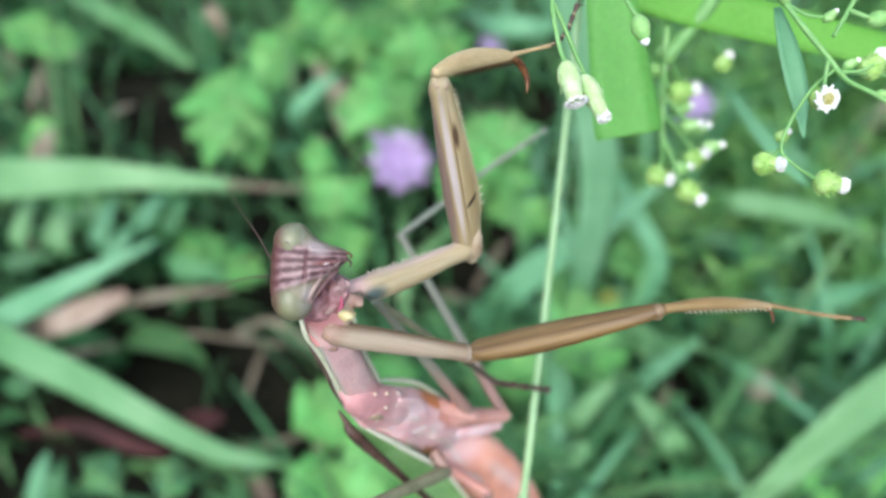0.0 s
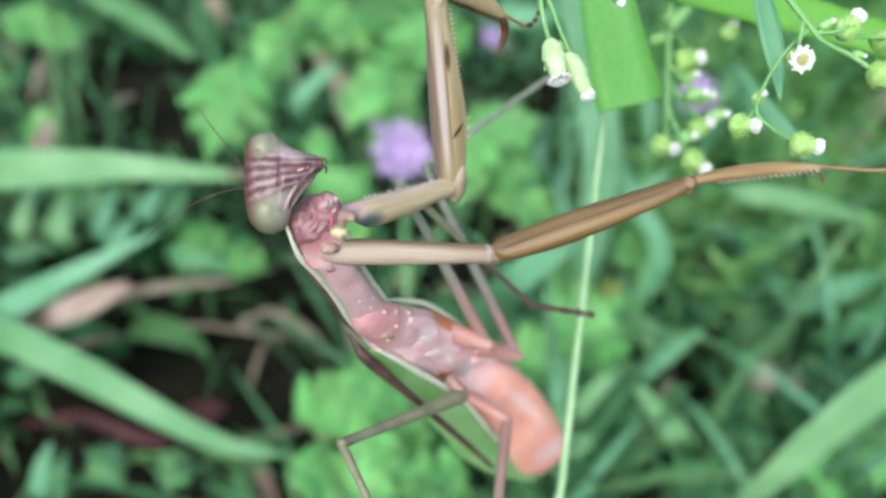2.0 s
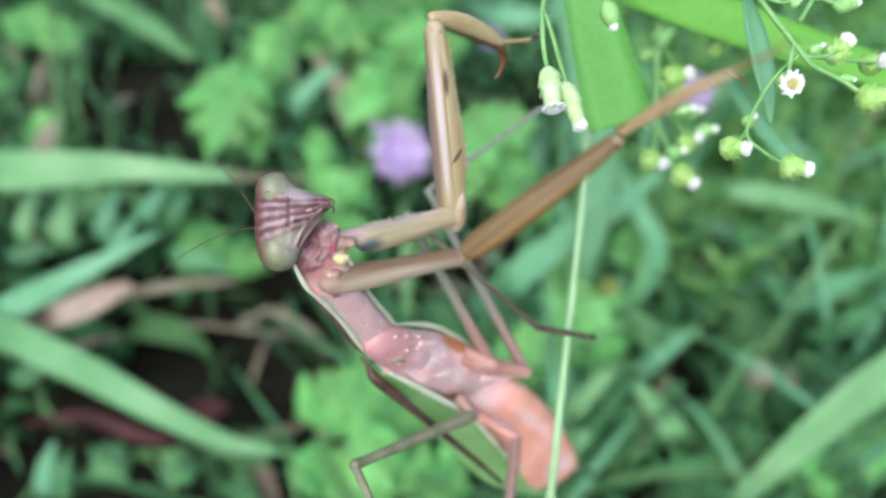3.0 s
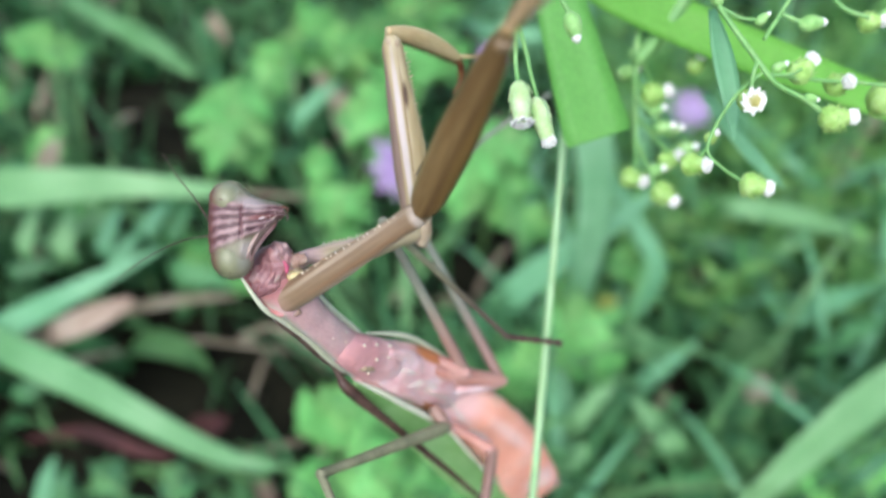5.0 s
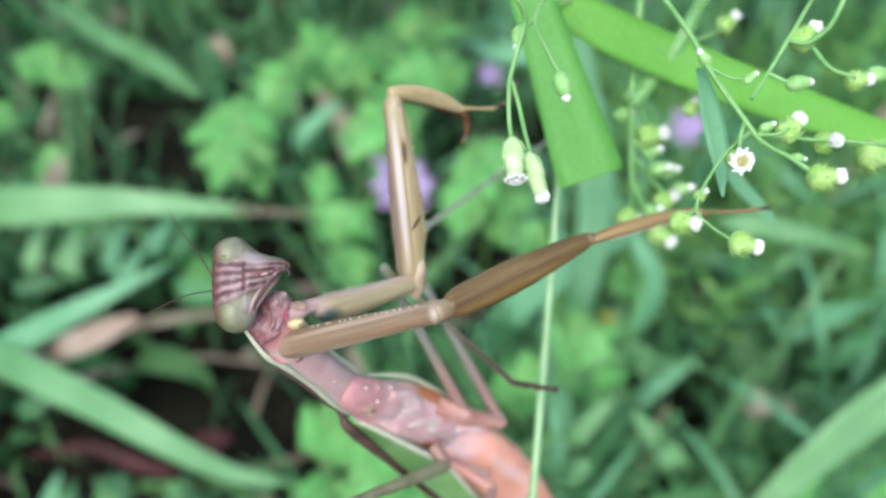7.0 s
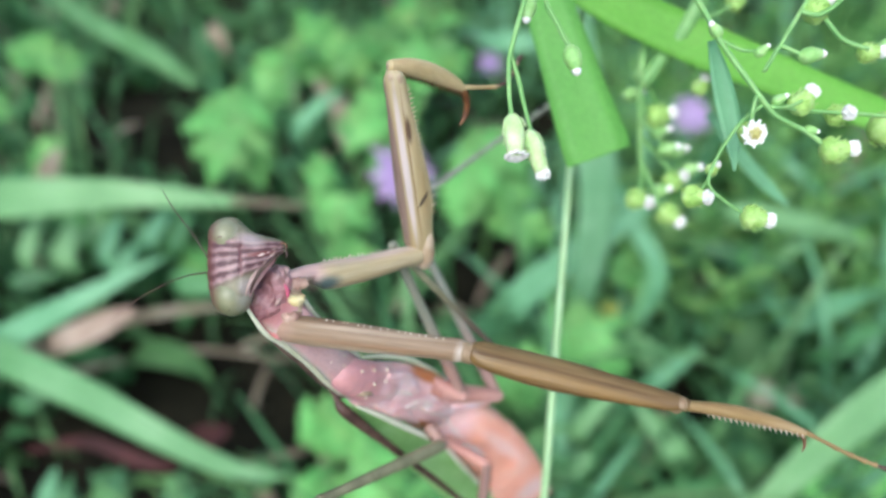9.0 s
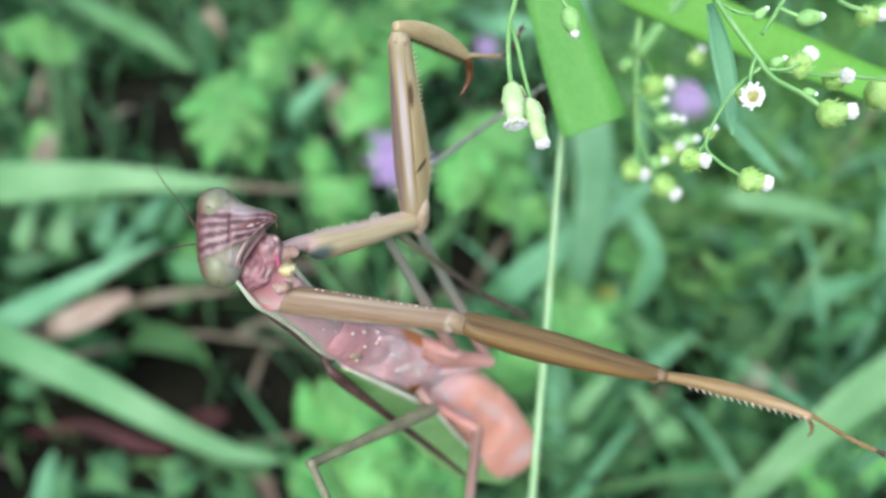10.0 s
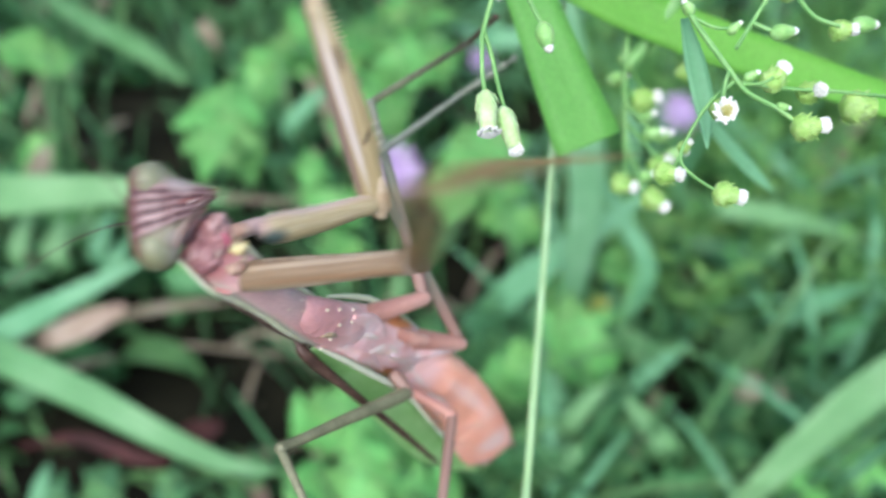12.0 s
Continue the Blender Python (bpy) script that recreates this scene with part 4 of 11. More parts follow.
        if not near:
            part("tarsal_ring", ball(((p[0] * 0.8 + q[0] * 0.2) * o, p[1] * 0.8 + q[1] * 0.2, 0), (0.2, 0.14, 0.2), None, 8), M_TIP, tarsus, "pale ring between the dark foot joints")
    return coxa, femur, tibia, tarsus


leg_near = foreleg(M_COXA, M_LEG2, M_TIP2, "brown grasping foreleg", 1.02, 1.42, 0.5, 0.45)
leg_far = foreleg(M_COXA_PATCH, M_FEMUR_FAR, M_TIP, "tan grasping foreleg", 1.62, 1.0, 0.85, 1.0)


# ---- flowering weeds before the lens ----
def flower_head(parent, c, d, size=1.0, opened=0.2, lit=True, slim=1.0, green=M_CALYX):
    """A small composite head: ragged bract cup, white tuft or ring of fine rays, disc; c is the cup's middle, d the way it faces. slim: cup length, green: the cup's material."""
    d = Vector(d).normalized()
    c = Vector(c)
    rng = random.Random(int(abs(c.x * 31 + c.y * 17)))
    round_cup = slim < 1.3
    rad = (1.02 if round_cup else 0.84) * size
    mouth = (0.58 if round_cup else 0.62) * size
    h = size * slim
    o = d.orthogonal()
    s = o.normalized()
    q = d.cross(s)
    bm = loft([(*(c - d * 1.1 * h), rad * 0.28, rad * 0.28), (*(c - d * 0.8 * h), rad * 0.8, rad * 0.8), (*(c - d * 0.25 * h), rad, rad), (*(c + d * 0.35 * h), (rad + mouth) * 0.5, (rad + mouth) * 0.5), (*(c + d * 0.95 * h), mouth, mouth)], 18, 16, up=o)
    cup = part("bract_cup", wrinkled(bm, 0.08, 0.5), green, parent, "green cup of narrow bracts")
    bm = bmesh.new()
    for k in range(26 if round_cup else 14):
        g = k * 2.4 + rng.uniform(-0.2, 0.2)
        u = s * math.cos(g) + q * math.sin(g)
        v = -0.75 + 0.055 * k
        r0 = rad * (0.95 if v < 0.1 else 0.95 - 0.4 * (v - 0.1))
        a, b = c + u * r0 * 0.9 + d * (v - 0.15) * h, c + u * (r0 * 1.12 + 0.12 * size * rng.random()) + d * (v + 0.34) * h
        w = u.cross(d).normalized() * 0.14 * size
        n2 = (b - a).cross(w).normalized() * 0.035 * size
        for lo, hi in ((n2, -n2),):
            ring = [bm.verts.new(p * MM) for p in (a - w + lo, a + w + lo, b + lo)] + [bm.verts.new(p * MM) for p in (a - w + hi, a + w + hi, b + hi)]
            for f in ((0, 1, 2), (5, 4, 3), (0, 3, 4, 1), (1, 4, 5, 2), (2, 5, 3, 0)):
                bm.faces.new([ring[t] for t in f])
    tagged(part("bract_fringe", bm, green, cup, "", smooth=False), kind="stuff")
    if not lit:
        return
    top = c + d * 0.92 * h
    bm = bmesh.new()
    wide = opened > 0.5
    rays = 40 if wide else 60
    for k in range(rays):
        g = k * 2 * math.pi / rays * 3 + 0.12 * rng.random() if wide else k * 2.399
        u = s * math.cos(g) + q * math.sin(g)
        if wide:
            a = top + u * mouth * 0.7
            reach = 1.0 if round_cup else 0.62
            b = a + (u * (0.62 + 0.12 * (k % 3)) + d * (0.3 - 0.12 * (k % 3))) * size * reach * rng.uniform(0.85, 1.1)
            half = 0.11 * size
        else:
            # a domed tuft
            e = math.sqrt((k + 0.5) / rays)
            a = top - d * 0.2 * size + u * mouth * 0.9 * e
            b = top + (u * 0.66 * e + d * (0.14 + 0.66 * math.sqrt(1 - 0.85 * e * e))) * size * rng.uniform(0.82, 1.12)
            half = 0.07 * size
        t = (b - a).normalized()
        w = t.cross(d + u * 0.01).normalized() * half
        n2 = t.cross(w).normalized() * 0.06 * size
        lo = [bm.verts.new(p * MM) for p in (a - w * 0.6 - n2, a + w * 0.6 - n2, b + w - n2, b - w - n2)]
        hi = [bm.verts.new(p * MM) for p in (a - w * 0.6 + n2, a + w * 0.6 + n2, b + w + n2, b - w + n2)]
        for f in (lo[::-1], hi, (lo[0], lo[1], hi[1], hi[0]), (lo[1], lo[2], hi[2], hi[1]), (lo[2], lo[3], hi[3], hi[2]), (lo[3], lo[0], hi[0], hi[3])):
            bm.faces.new(f)
    tagged(part("floret_ring", bm, M_WHITE, cup, "fine white florets", smooth=False), kind="stuff")
    if not wide:
        return
    bm = bmesh.new()
    for k in range(30):
        r = math.sqrt(k / 30) * mouth * 0.95
        g = k * 2.4
        ball(top + d * (0.2 + 0.15 * (1 - r / rad) + 0.1 * rng.random()) * size + (s * math.cos(g) + q * math.sin(g)) * r, (0.1 * size, 0.1 * size, 0.14 * size), bm, 6)
    tagged(part("disc", bm, M_DISC if round_cup else M_WHITE, cup, "crowded disc florets"), kind="stuff")


def bud(parent, c, d, size=1.0):
    c, d = Vector(c), Vector(d).normalized()
    r = 0.62 * size
    bm = loft([(*(c - d * 0.9 * size), r * 0.35, r * 0.35), (*(c - d * 0.5 * size), r * 0.9, r * 0.9), (*c, r, r), (*(c + d * 0.7 * size), r * 0.65, r * 0.65), (*(c + d * 1.05 * size), r * 0.25, r * 0.25)], 12, 10, up=d.orthogonal())
    ob = part("bud", bm, M_BUD, parent, "closed green bud")
    bm = loft([(*(c + d * 0.62 * size), r * 0.55, r * 0.55), (*(c + d * 0.95 * size), r * 0.52, r * 0.52), (*(c + d * 1.2 * size), r * 0.2, r * 0.2)], 8, 10, up=d.orthogonal())
    part("bud_tip", bm, M_WHITE, ob, "white tip of the bud")


def stalk(parent, pts, r0, r1):
    part("stalk", tube(pts, [r0, r1], max(10, 5 * len(pts)), 8), M_STALK, parent)


sprig = tagged(empty("fleabane_sprig", placed(32.66, 12.78, -66.00)), "green branching weed sprig with small white daisy-like flowers", "flower", group="fleabane flowers")
stalk(sprig, [(-5.89, 18.06, -5.45), (-3.16, 12.03, -2.64), (-1.90, 8.69, -1.74), (0.60, 3.59, 0.10), (2.15, 1.64, 0.04), (4.57, 0.32, -0.01), (6.51, -1.06, -0.06)], 0.27, 0.22)
stalk(sprig, [(1.28, 2.76, 0.07), (-0.8, 1.1, 0.03), (-2.6, -1.35, -0.03), (-3.7, -4.0, -0.09), (-2.4, -5.6, -0.15), (-0.4, -6.9, -0.19)], 0.17, 0.14)
stalk(sprig, [(0.60, 3.49, 0.10), (-0.18, 2.09, 1.06), (-0.19, 0.50, 0.52)], 0.18, 0.16)
stalk(sprig, [(-3.5, -3.5, -0.08), (-3.9, -4.3, -0.60), (-4.5, -5.0, -1.0)], 0.16, 0.15)
stalk(sprig, [(1.67, 2.42, 0.06), (6.51, 2.10, -0.97), (9.96, 1.88, -0.99), (15.49, 1.54, -2.03)], 0.19, 0.17)
stalk(sprig, [(1.91, 2.32, 0.06), (3.37, 2.41, 0.05), (4.44, 2.89, 0.06)], 0.17, 0.14)
stalk(sprig, [(-2.00, 8.84, -1.73), (0.00, 7.83, -1.77), (1.75, 7.72, -1.78)], 0.17, 0.14)
stalk(sprig, [(1.60, 5.68, -0.84), (4.52, 9.91, -1.73), (8.51, 15.64, -3.59)], 0.2, 0.2)
stalk(sprig, [(3.30, 8.02, -1.28), (4.56, 7.24, -0.81), (5.65, 7.03, -0.82)], 0.22, 0.18)
stalk(sprig, [(7.53, 10.39, -1.73), (8.52, 8.35, -0.80), (10.73, 7.50, -0.83)], 0.22, 0.2)
stalk(sprig, [(5.50, 11.31, -2.20), (7.03, 10.89, -1.72), (9.04, 12.39, -1.68), (11.08, 15.76, -2.59)], 0.24, 0.24)
flower_head(sprig, (-0.10, 0.19, 0.01), (0.05, -0.25, 1), 0.92, 1.0)
flower_head(sprig, (7.23, -1.40, -0.07), (1, 0.08, 0.3), 1.15, 0.15)
flower_head(sprig, (0.25, -7.1, -0.19), (1, -0.22, 0.2), 1.05, 0.15)
flower_head(sprig, (-4.6, -5.15, -1.12), (0.75, -0.12, 0.65), 1.0, 0.2)
flower_head(sprig, (4.84, 2.95, -0.94), (0.6, 0.65, 0.3), 1.05, 0.2)
flower_head(sprig, (8.58, 1.98, -1.98), (0.25, 0.0, 1), 1.0, 0.3)
flower_head(sprig, (7.10, 11.62, -2.70), (0.7, 0.6, 0.3), 1.1, 0.2)
flower_head(sprig, (11.85, 7.73, -2.83), (1, 0.0, 0.3), 0.9, 0.2)
flower_head(sprig, (-2.66, -2.67, -2.07), (0.4, 0.4, 0.5), 0.55, 0.15)
bud(sprig, (5.65, 7.03, -0.82), (1, 0.1, 0), 1.2)
bud(sprig, (1.80, 7.72, -1.78), (0.5, 0.4, 0.2), 0.75)
bud(sprig, (2.45, 3.00, 0.08), (0.4, 0.2, 0.3), 0.75)
bud(sprig, (5.15, 0.36, -0.01), (0.8, -0.2, 0.2), 0.65)
bud(sprig, (-2.24, 9.54, -1.71), (-0.4, 0.4, 0.3), 0.9)
bud(sprig, (14.40, 8.50, -3.82), (1, 0, 0), 1.3)
flower_head(sprig, (15.12, 1.41, -6.03), (1, -0.1, 0.2), 1.5, 0.1, False)
stalk(sprig, [(-13.84, 19.16, -5.38), (-17.01, 13.98, -3.52), (-15.98, 10.32, -2.63), (-15.12, 8.11, -1.69)], 0.24, 0.2)
bud(sprig, (-14.92, 7.26, -1.72), (0.25, -1, 0.1), 1.35)
stalk(sprig, [(-17.01, 13.98, -3.52), (-17.79, 13.21, -3.53), (-18.41, 12.49, -3.55)], 0.18, 0.16)
bud(sprig, (-18.57, 12.29, -3.56), (-0.2, -1, 0.1), 1.15)
part("leaf", blade([(-1.94, 9.26, -3.72), (-1.08, 5.39, -3.84), (-0.23, 1.26, -3.96), (-0.30, -2.72, -3.08)], [0.35, 0.95, 0.9, 0.1], n=14, fold=0.25, thick=0.1), M_BLUE, sprig, "narrow blue-green leaf")
# its main stem runs down beside the view to the ground
stalk(sprig, [(-5.89, 18.06, -5.45), (11.00, 27.04, -13.27), (56.81, 28.86, -33.44), (135.18, -13.93, -115.08), (219.34, -126.52, -238.80)], 0.8, 1.6)

pair = tagged(empty("hanging_flower_pair", placed(10.84, 11.88, -64.00)), "two nodding white-tipped flower heads on thin green stalks", "flower", group="fleabane flowers")
flower_head(pair, (0.12, 1.95, 0.02), (0.05, -1, 0.3), 1.08, 0.6, True, 1.75, M_CALYX_PALE)
flower_head(pair, (2.02, 0.75, -0.99), (0.3, -1, 0.1), 1.0, 0.3, True, 1.85, M_CALYX_PALE)
stalk(pair, [(1.56, 14.78, -2.89), (0.09, 9.58, -1.93), (-0.12, 7.99, -1.44), (-0.16, 5.46, -0.96), (0.05, 2.9, 0.02)], 0.24, 0.2)
stalk(pair, [(0.08, 9.33, -1.93), (0.74, 7.14, -1.95), (1.2, 4.60, -1.47), (1.8, 2.0, -0.98)], 0.22, 0.18)
stalk(pair, [(1.56, 14.78, -2.89), (5.33, 24.08, -5.83), (93.02, 43.66, -55.65), (185.10, -4.09, -125.96), (261.41, -133.26, -236.86)], 0.24, 1.5)

rear = tagged(empty("rear_fleabane_sprig", placed(31.70, 5.81, -94.00)), "out-of-focus green sprig with small white flower heads", "flower", group="fleabane flowers")
stalk(rear, [(-4.01, 30.74, 2.91), (-5.23, 17.88, 2.55), (-4.92, 11.44, 0.36), (-4.34, 5.07, -1.83)], 0.5, 0.35)
stalk(rear, [(-5.24, 16.52, 2.51), (-0.25, 23.33, 4.68), (3.08, 30.46, 6.87)], 0.9, 1.0)
for a, b in (((-5.02, 12.64, 1.39), (-1.54, 9.49, 0.28)), ((-5.01, 14.70, 1.45), (-2.30, 11.74, -0.65)), ((-4.63, 8.81, -0.72), (-4.91, 3.59, -1.87)), ((-4.63, 8.11, -0.74), (-2.21, 1.95, -0.93)), ((-4.61, 10.91, -0.66), (0.05, 6.10, -1.82)), ((-5.23, 17.88, 2.55), (-2.55, 13.85, 0.41)), ((-1.30, 20.96, 3.62), (2.00, 17.40, 1.50)), ((-0.25, 23.33, 4.68), (6.47, 26.62, 2.74))):
    stalk(rear, [a, tuple((p + q) / 2 + s for p, q, s in zip(a, b, (0.3, -0.4, 0))), b], 0.3, 0.22)
flower_head(rear, (-1.24, 1.24, -0.96), (0.75, -0.6, 0.3), 1.35, 0.15)
flower_head(rear, (-4.91, 3.30, -1.88), (0.8, -0.3, 0.4), 1.3, 0.15)
flower_head(rear, (-0.23, 5.54, -1.84), (0.6, 0.3, 0.5), 1.2, 0.15)
flower_head(rear, (-2.69, 13.37, 0.40), (0.9, 0.1, 0.3), 1.4, 0.15)
flower_head(rear, (2.13, 16.57, 1.47), (0.3, 0.6, 0.5), 1.0, 0.15)
flower_head(rear, (6.20, 26.48, 2.74), (0.5, 0.4, 0.4), 1.1, 0.15)
for x, y, z in ((-1.54, 9.21, 0.28), (-2.30, 11.60, -0.65), (-2.08, 4.28, -1.87), (-4.71, 18.12, 1.55), (-5.86, 15.95, 0.49), (-0.22, 9.14, -0.73), (1.83, 6.94, -1.81)):
    bud(rear, (x, y, z), (0.6, 0.1, 0.5), 1.5)
part("leaf", blade([(6.99, 15.37, -9.59), (11.56, 9.22, -9.79), (15.36, 4.99, -9.93), (17.80, 2.68, -10.01)], [0.6, 1.0, 0.8, 0.1], n=14, fold=0.25), M_BLUE, rear, "narrow blue-green leaf")
stalk(rear, [(-4.01, 30.74, 2.91), (30.28, 58.50, -14.45), (111.93, 58.96, -54.83), (192.68, -8.73, -127.21), (274.54, -136.04, -251.34)], 0.9, 1.6)

broad = tagged(empty("broad_leaf_grass", placed(20.35, 12.43, -84.00, 0, 0, 8.8)), "broad blunt bright green leaf bending in from above", "grass")
part("leaf", blade([(-0.2, 30, 2.2), (0.1, 22, 1.6), (0.1, 14, 0.9), (0, 7, 0.3), (0, 1.5, 0), (0, 0, -0.1)], [2.1, 2.4, 2.8, 3.3, 3.7, 3.55], n=26, fold=0.06, thick=0.2), M_LEAF, broad, "blunt bright green leaf")
part("midrib", tube([(-0.2, 30, 2.0), (0.1, 14, 0.75), (0, 0.5, -0.15)], [0.16, 0.13, 0.08], 20, 6), M_LEAF, broad)
stalk(broad, [(-0.2, 30, 2.2), (1, 52, -10), (100, 108, -70), (243, 27, -173), (330, -126, -298)], 1.2, 2.2)

long_leaf = tagged(empty("long_leaf_grass", placed(47.45, 24.26, -90.00, 0, 0, -13.0)), "long grass leaf from above, backlight painted as yellow-green", "grass")
part("leaf", blade([(-36, 1.6, 1.5), (-28, 0.6, 1.0), (-18, 0.1, 0.5), (-8, 0, 0.2), (0, 0, 0), (8, 0.2, -0.5), (20, 0.8, -1.5)], [2.4, 2.7, 2.7, 2.4, 2.1, 1.9, 1.2], n=30, fold=0.1, thick=0.2), M_LEAF_LONG, long_leaf, "long leaf with backlight painted as yellow-green")
part("midrib", tube([(-36, 1.6, 1.3), (-18, 0.1, 0.3), (0, 0, -0.15), (20, 0.8, -1.6)], [0.2, 0.18, 0.14, 0.08], 24, 6), M_LEAF_LONG, long_leaf)
stalk(long_leaf, [(-36, 1.6, 1.5), (-40, 22, -12), (20, 90, -60), (160, 60, -150), (270, -60, -290)], 1.2, 2.2)

culm = tagged(empty("grass_culm", placed(12.74, -4.04, -93.00)), "thin straight pale green grass stem", "grass")
part("stem", tube([(3.48, 38.33, 0.28), (2.34, 26.01, 0.19), (0.50, 5.49, 0.04), (-1.26, -13.67, -0.10), (-2.41, -26.13, -0.19), (-4.09, -64.12, -15.46), (-4.70, -160.47, -78.15)], [0.38, 0.42, 0.45, 0.48, 0.5, 0.65, 1.0], 40, 10), M_CULM, culm)
part("sheath", tube([(-2.41, -26.13, -0.19), (-2.86, -35.42, -3.26), (-3.65, -49.33, -8.36)], [0.7, 0.85, 0.8], 12, 10), M_CULM, culm)


# ---- weeds of the bank ----
EYEWARD = tuple(BASE.to_3x3() @ Vector((0, 0, 1)))


def world_of(p):
    return BASE @ (Vector(p) * MM)


def rooted(name, foot, label, category, group=""):
    """A plant's Empty at its foot on the ground; returns it and a function from view millimetres to its own millimetres."""
    base = world_of(foot)
    base.z = 0.0
    ob = tagged(empty(name, Matrix.Translation(base)), label, category, group)
    return ob, lambda p: tuple((world_of(p) - base) / MM)


def grass_blade(points, widths, mat, label, fold=0.2, name="grass_plant"):
    ob, to = rooted(name, points[0], label, "grass", "single grass blades")
    pts = [to(p) for p in points]
    part("blade", blade(pts, widths, up=EYEWARD, n=24, fold=fold, thick=0.25), mat, ob)
    part("midrib", tube([tuple(Vector(p) - Vector(EYEWARD) * 0.1) for p in pts], [max(0.25, 0.1 * w) for w in widths], 20, 6), mat, ob)
    return ob, to


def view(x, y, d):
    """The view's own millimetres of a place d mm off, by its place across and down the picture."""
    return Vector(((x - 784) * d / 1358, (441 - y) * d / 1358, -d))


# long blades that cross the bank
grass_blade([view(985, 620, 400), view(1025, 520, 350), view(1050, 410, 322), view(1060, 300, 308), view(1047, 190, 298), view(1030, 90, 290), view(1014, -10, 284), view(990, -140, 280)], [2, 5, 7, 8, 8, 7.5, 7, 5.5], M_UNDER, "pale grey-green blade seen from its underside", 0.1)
wide, to = grass_blade([(-381.24, 35.15, -430.00), (-268.10, 33.51, -370.00), (-190.52, 29.89, -330.00), (-139.76, 30.87, -325.00), (-96.69, 27.76, -325.00), (-64.15, 26.00, -330.00)], [5, 8, 9, 6, 3, 0.5], M_PALE, "wide pale green grass blade with a withered tip")
part("withered_tip", blade([to(p) for p in ((-91.05, 27.27, -322.00), (-75.38, 26.41, -326.00), (-58.43, 25.43, -332.00))], [1.5, 1.5, 0.4], up=EYEWARD, n=10, fold=0.2, thick=0.3), M_DRY, wide, "withered straw-coloured tip")
grass_blade([(-319.29, -76.29, -400.00), (-232.99, -48.20, -350.00), (-187.63, -29.68, -325.00), (-150.80, -12.65, -318.00), (-118.02, 3.75, -318.00)], [4, 6, 6, 4.2, 0.8], M_BLUE, "blue-green grass blade leaning over weeds")
grass_blade([(-351.22, -19.12, -440.00), (-239.65, -31.55, -360.00), (-184.74, -38.65, -320.00), (-143.79, -53.75, -308.00), (-110.59, -70.29, -304.00), (-85.96, -81.48, -304.00), (-62.55, -86.97, -310.00)], [4.4, 7, 7.4, 6.8, 5.2, 3.8, 0.6], M_SOFT, "wide pale green grass blade bent over")
grass_blade([(100.60, -147.09, -345.00), (122.83, -96.98, -300.00), (142.22, -73.46, -290.00), (167.85, -53.17, -290.00), (229.99, -28.04, -320.00)], [3, 5, 7.2, 8.5, 6], M_PALE, "wide pale green grass blade")
grass_blade([(-319.88, 221.35, -600.00), (-233.43, 162.37, -500.00), (-188.28, 135.32, -470.00), (-150.40, 109.41, -460.00)], [4.5, 6, 6, 3], M_BLADE, "pale green grass blade leaning over weeds")
grass_blade([(11.40, -53.51, -430.00), (25.45, -26.24, -360.00), (44.71, -7.37, -345.00), (74.11, 12.77, -340.00), (100.60, 30.74, -345.00)], [5, 7, 7, 5, 1], M_BLUE, "soft blue-green grass blade among weeds")
grass_blade([(74.73, -63.01, -430.00), (88.82, -32.42, -370.00), (98.20, -7.47, -350.00), (85.36, 18.04, -345.00), (78.87, 36.34, -350.00)], [3, 4.5, 4.5, 4, 1], M_BLUE, "soft blue-green grass blade among weeds")
grass_blade([(171.78, 95.79, -480.00), (171.96, 68.35, -420.00), (187.33, 44.48, -400.00), (199.12, 32.70, -400.00)], [3, 3.6, 3, 1], M_BLUE, "blue-green grass blade leaning over weeds")
grass_blade([(234.17, 37.19, -500.00), (228.75, 55.41, -440.00), (245.71, 79.48, -430.00), (277.35, 104.01, -440.00)], [3, 5, 5, 4], M_DRY, "dry straw-coloured grass blade leaning over")
grass_blade([(14.85, 173.61, -560.00), (29.76, 138.78, -470.00), (52.84, 133.12, -460.00), (74.76, 138.78, -470.00)], [3, 6.5, 6, 1], M_BLUE, "blue-grey pointed leaf among the weeds")
grass_blade([(-200.75, 6.65, -430.00), (-180.64, 20.39, -390.00), (-174.61, 31.06, -380.00)], [4, 5, 3], M_PALE, "short pale grass blade")
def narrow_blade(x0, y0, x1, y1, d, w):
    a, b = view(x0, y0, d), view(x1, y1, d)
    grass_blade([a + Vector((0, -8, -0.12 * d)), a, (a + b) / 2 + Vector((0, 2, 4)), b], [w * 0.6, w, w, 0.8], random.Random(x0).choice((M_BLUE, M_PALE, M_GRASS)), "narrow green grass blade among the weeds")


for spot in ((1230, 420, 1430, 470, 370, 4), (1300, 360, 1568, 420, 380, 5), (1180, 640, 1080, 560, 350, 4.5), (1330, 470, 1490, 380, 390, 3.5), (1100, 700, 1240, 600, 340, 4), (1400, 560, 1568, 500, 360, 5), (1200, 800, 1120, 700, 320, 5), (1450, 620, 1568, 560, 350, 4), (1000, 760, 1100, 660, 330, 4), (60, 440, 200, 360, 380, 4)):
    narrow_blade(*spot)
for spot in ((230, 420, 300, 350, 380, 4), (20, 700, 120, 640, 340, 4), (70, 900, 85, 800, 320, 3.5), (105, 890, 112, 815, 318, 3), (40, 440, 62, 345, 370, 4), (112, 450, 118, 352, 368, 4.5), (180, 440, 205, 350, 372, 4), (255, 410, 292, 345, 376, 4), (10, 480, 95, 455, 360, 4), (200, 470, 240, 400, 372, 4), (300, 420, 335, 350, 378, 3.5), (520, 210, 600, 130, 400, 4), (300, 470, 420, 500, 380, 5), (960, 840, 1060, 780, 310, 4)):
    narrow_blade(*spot)
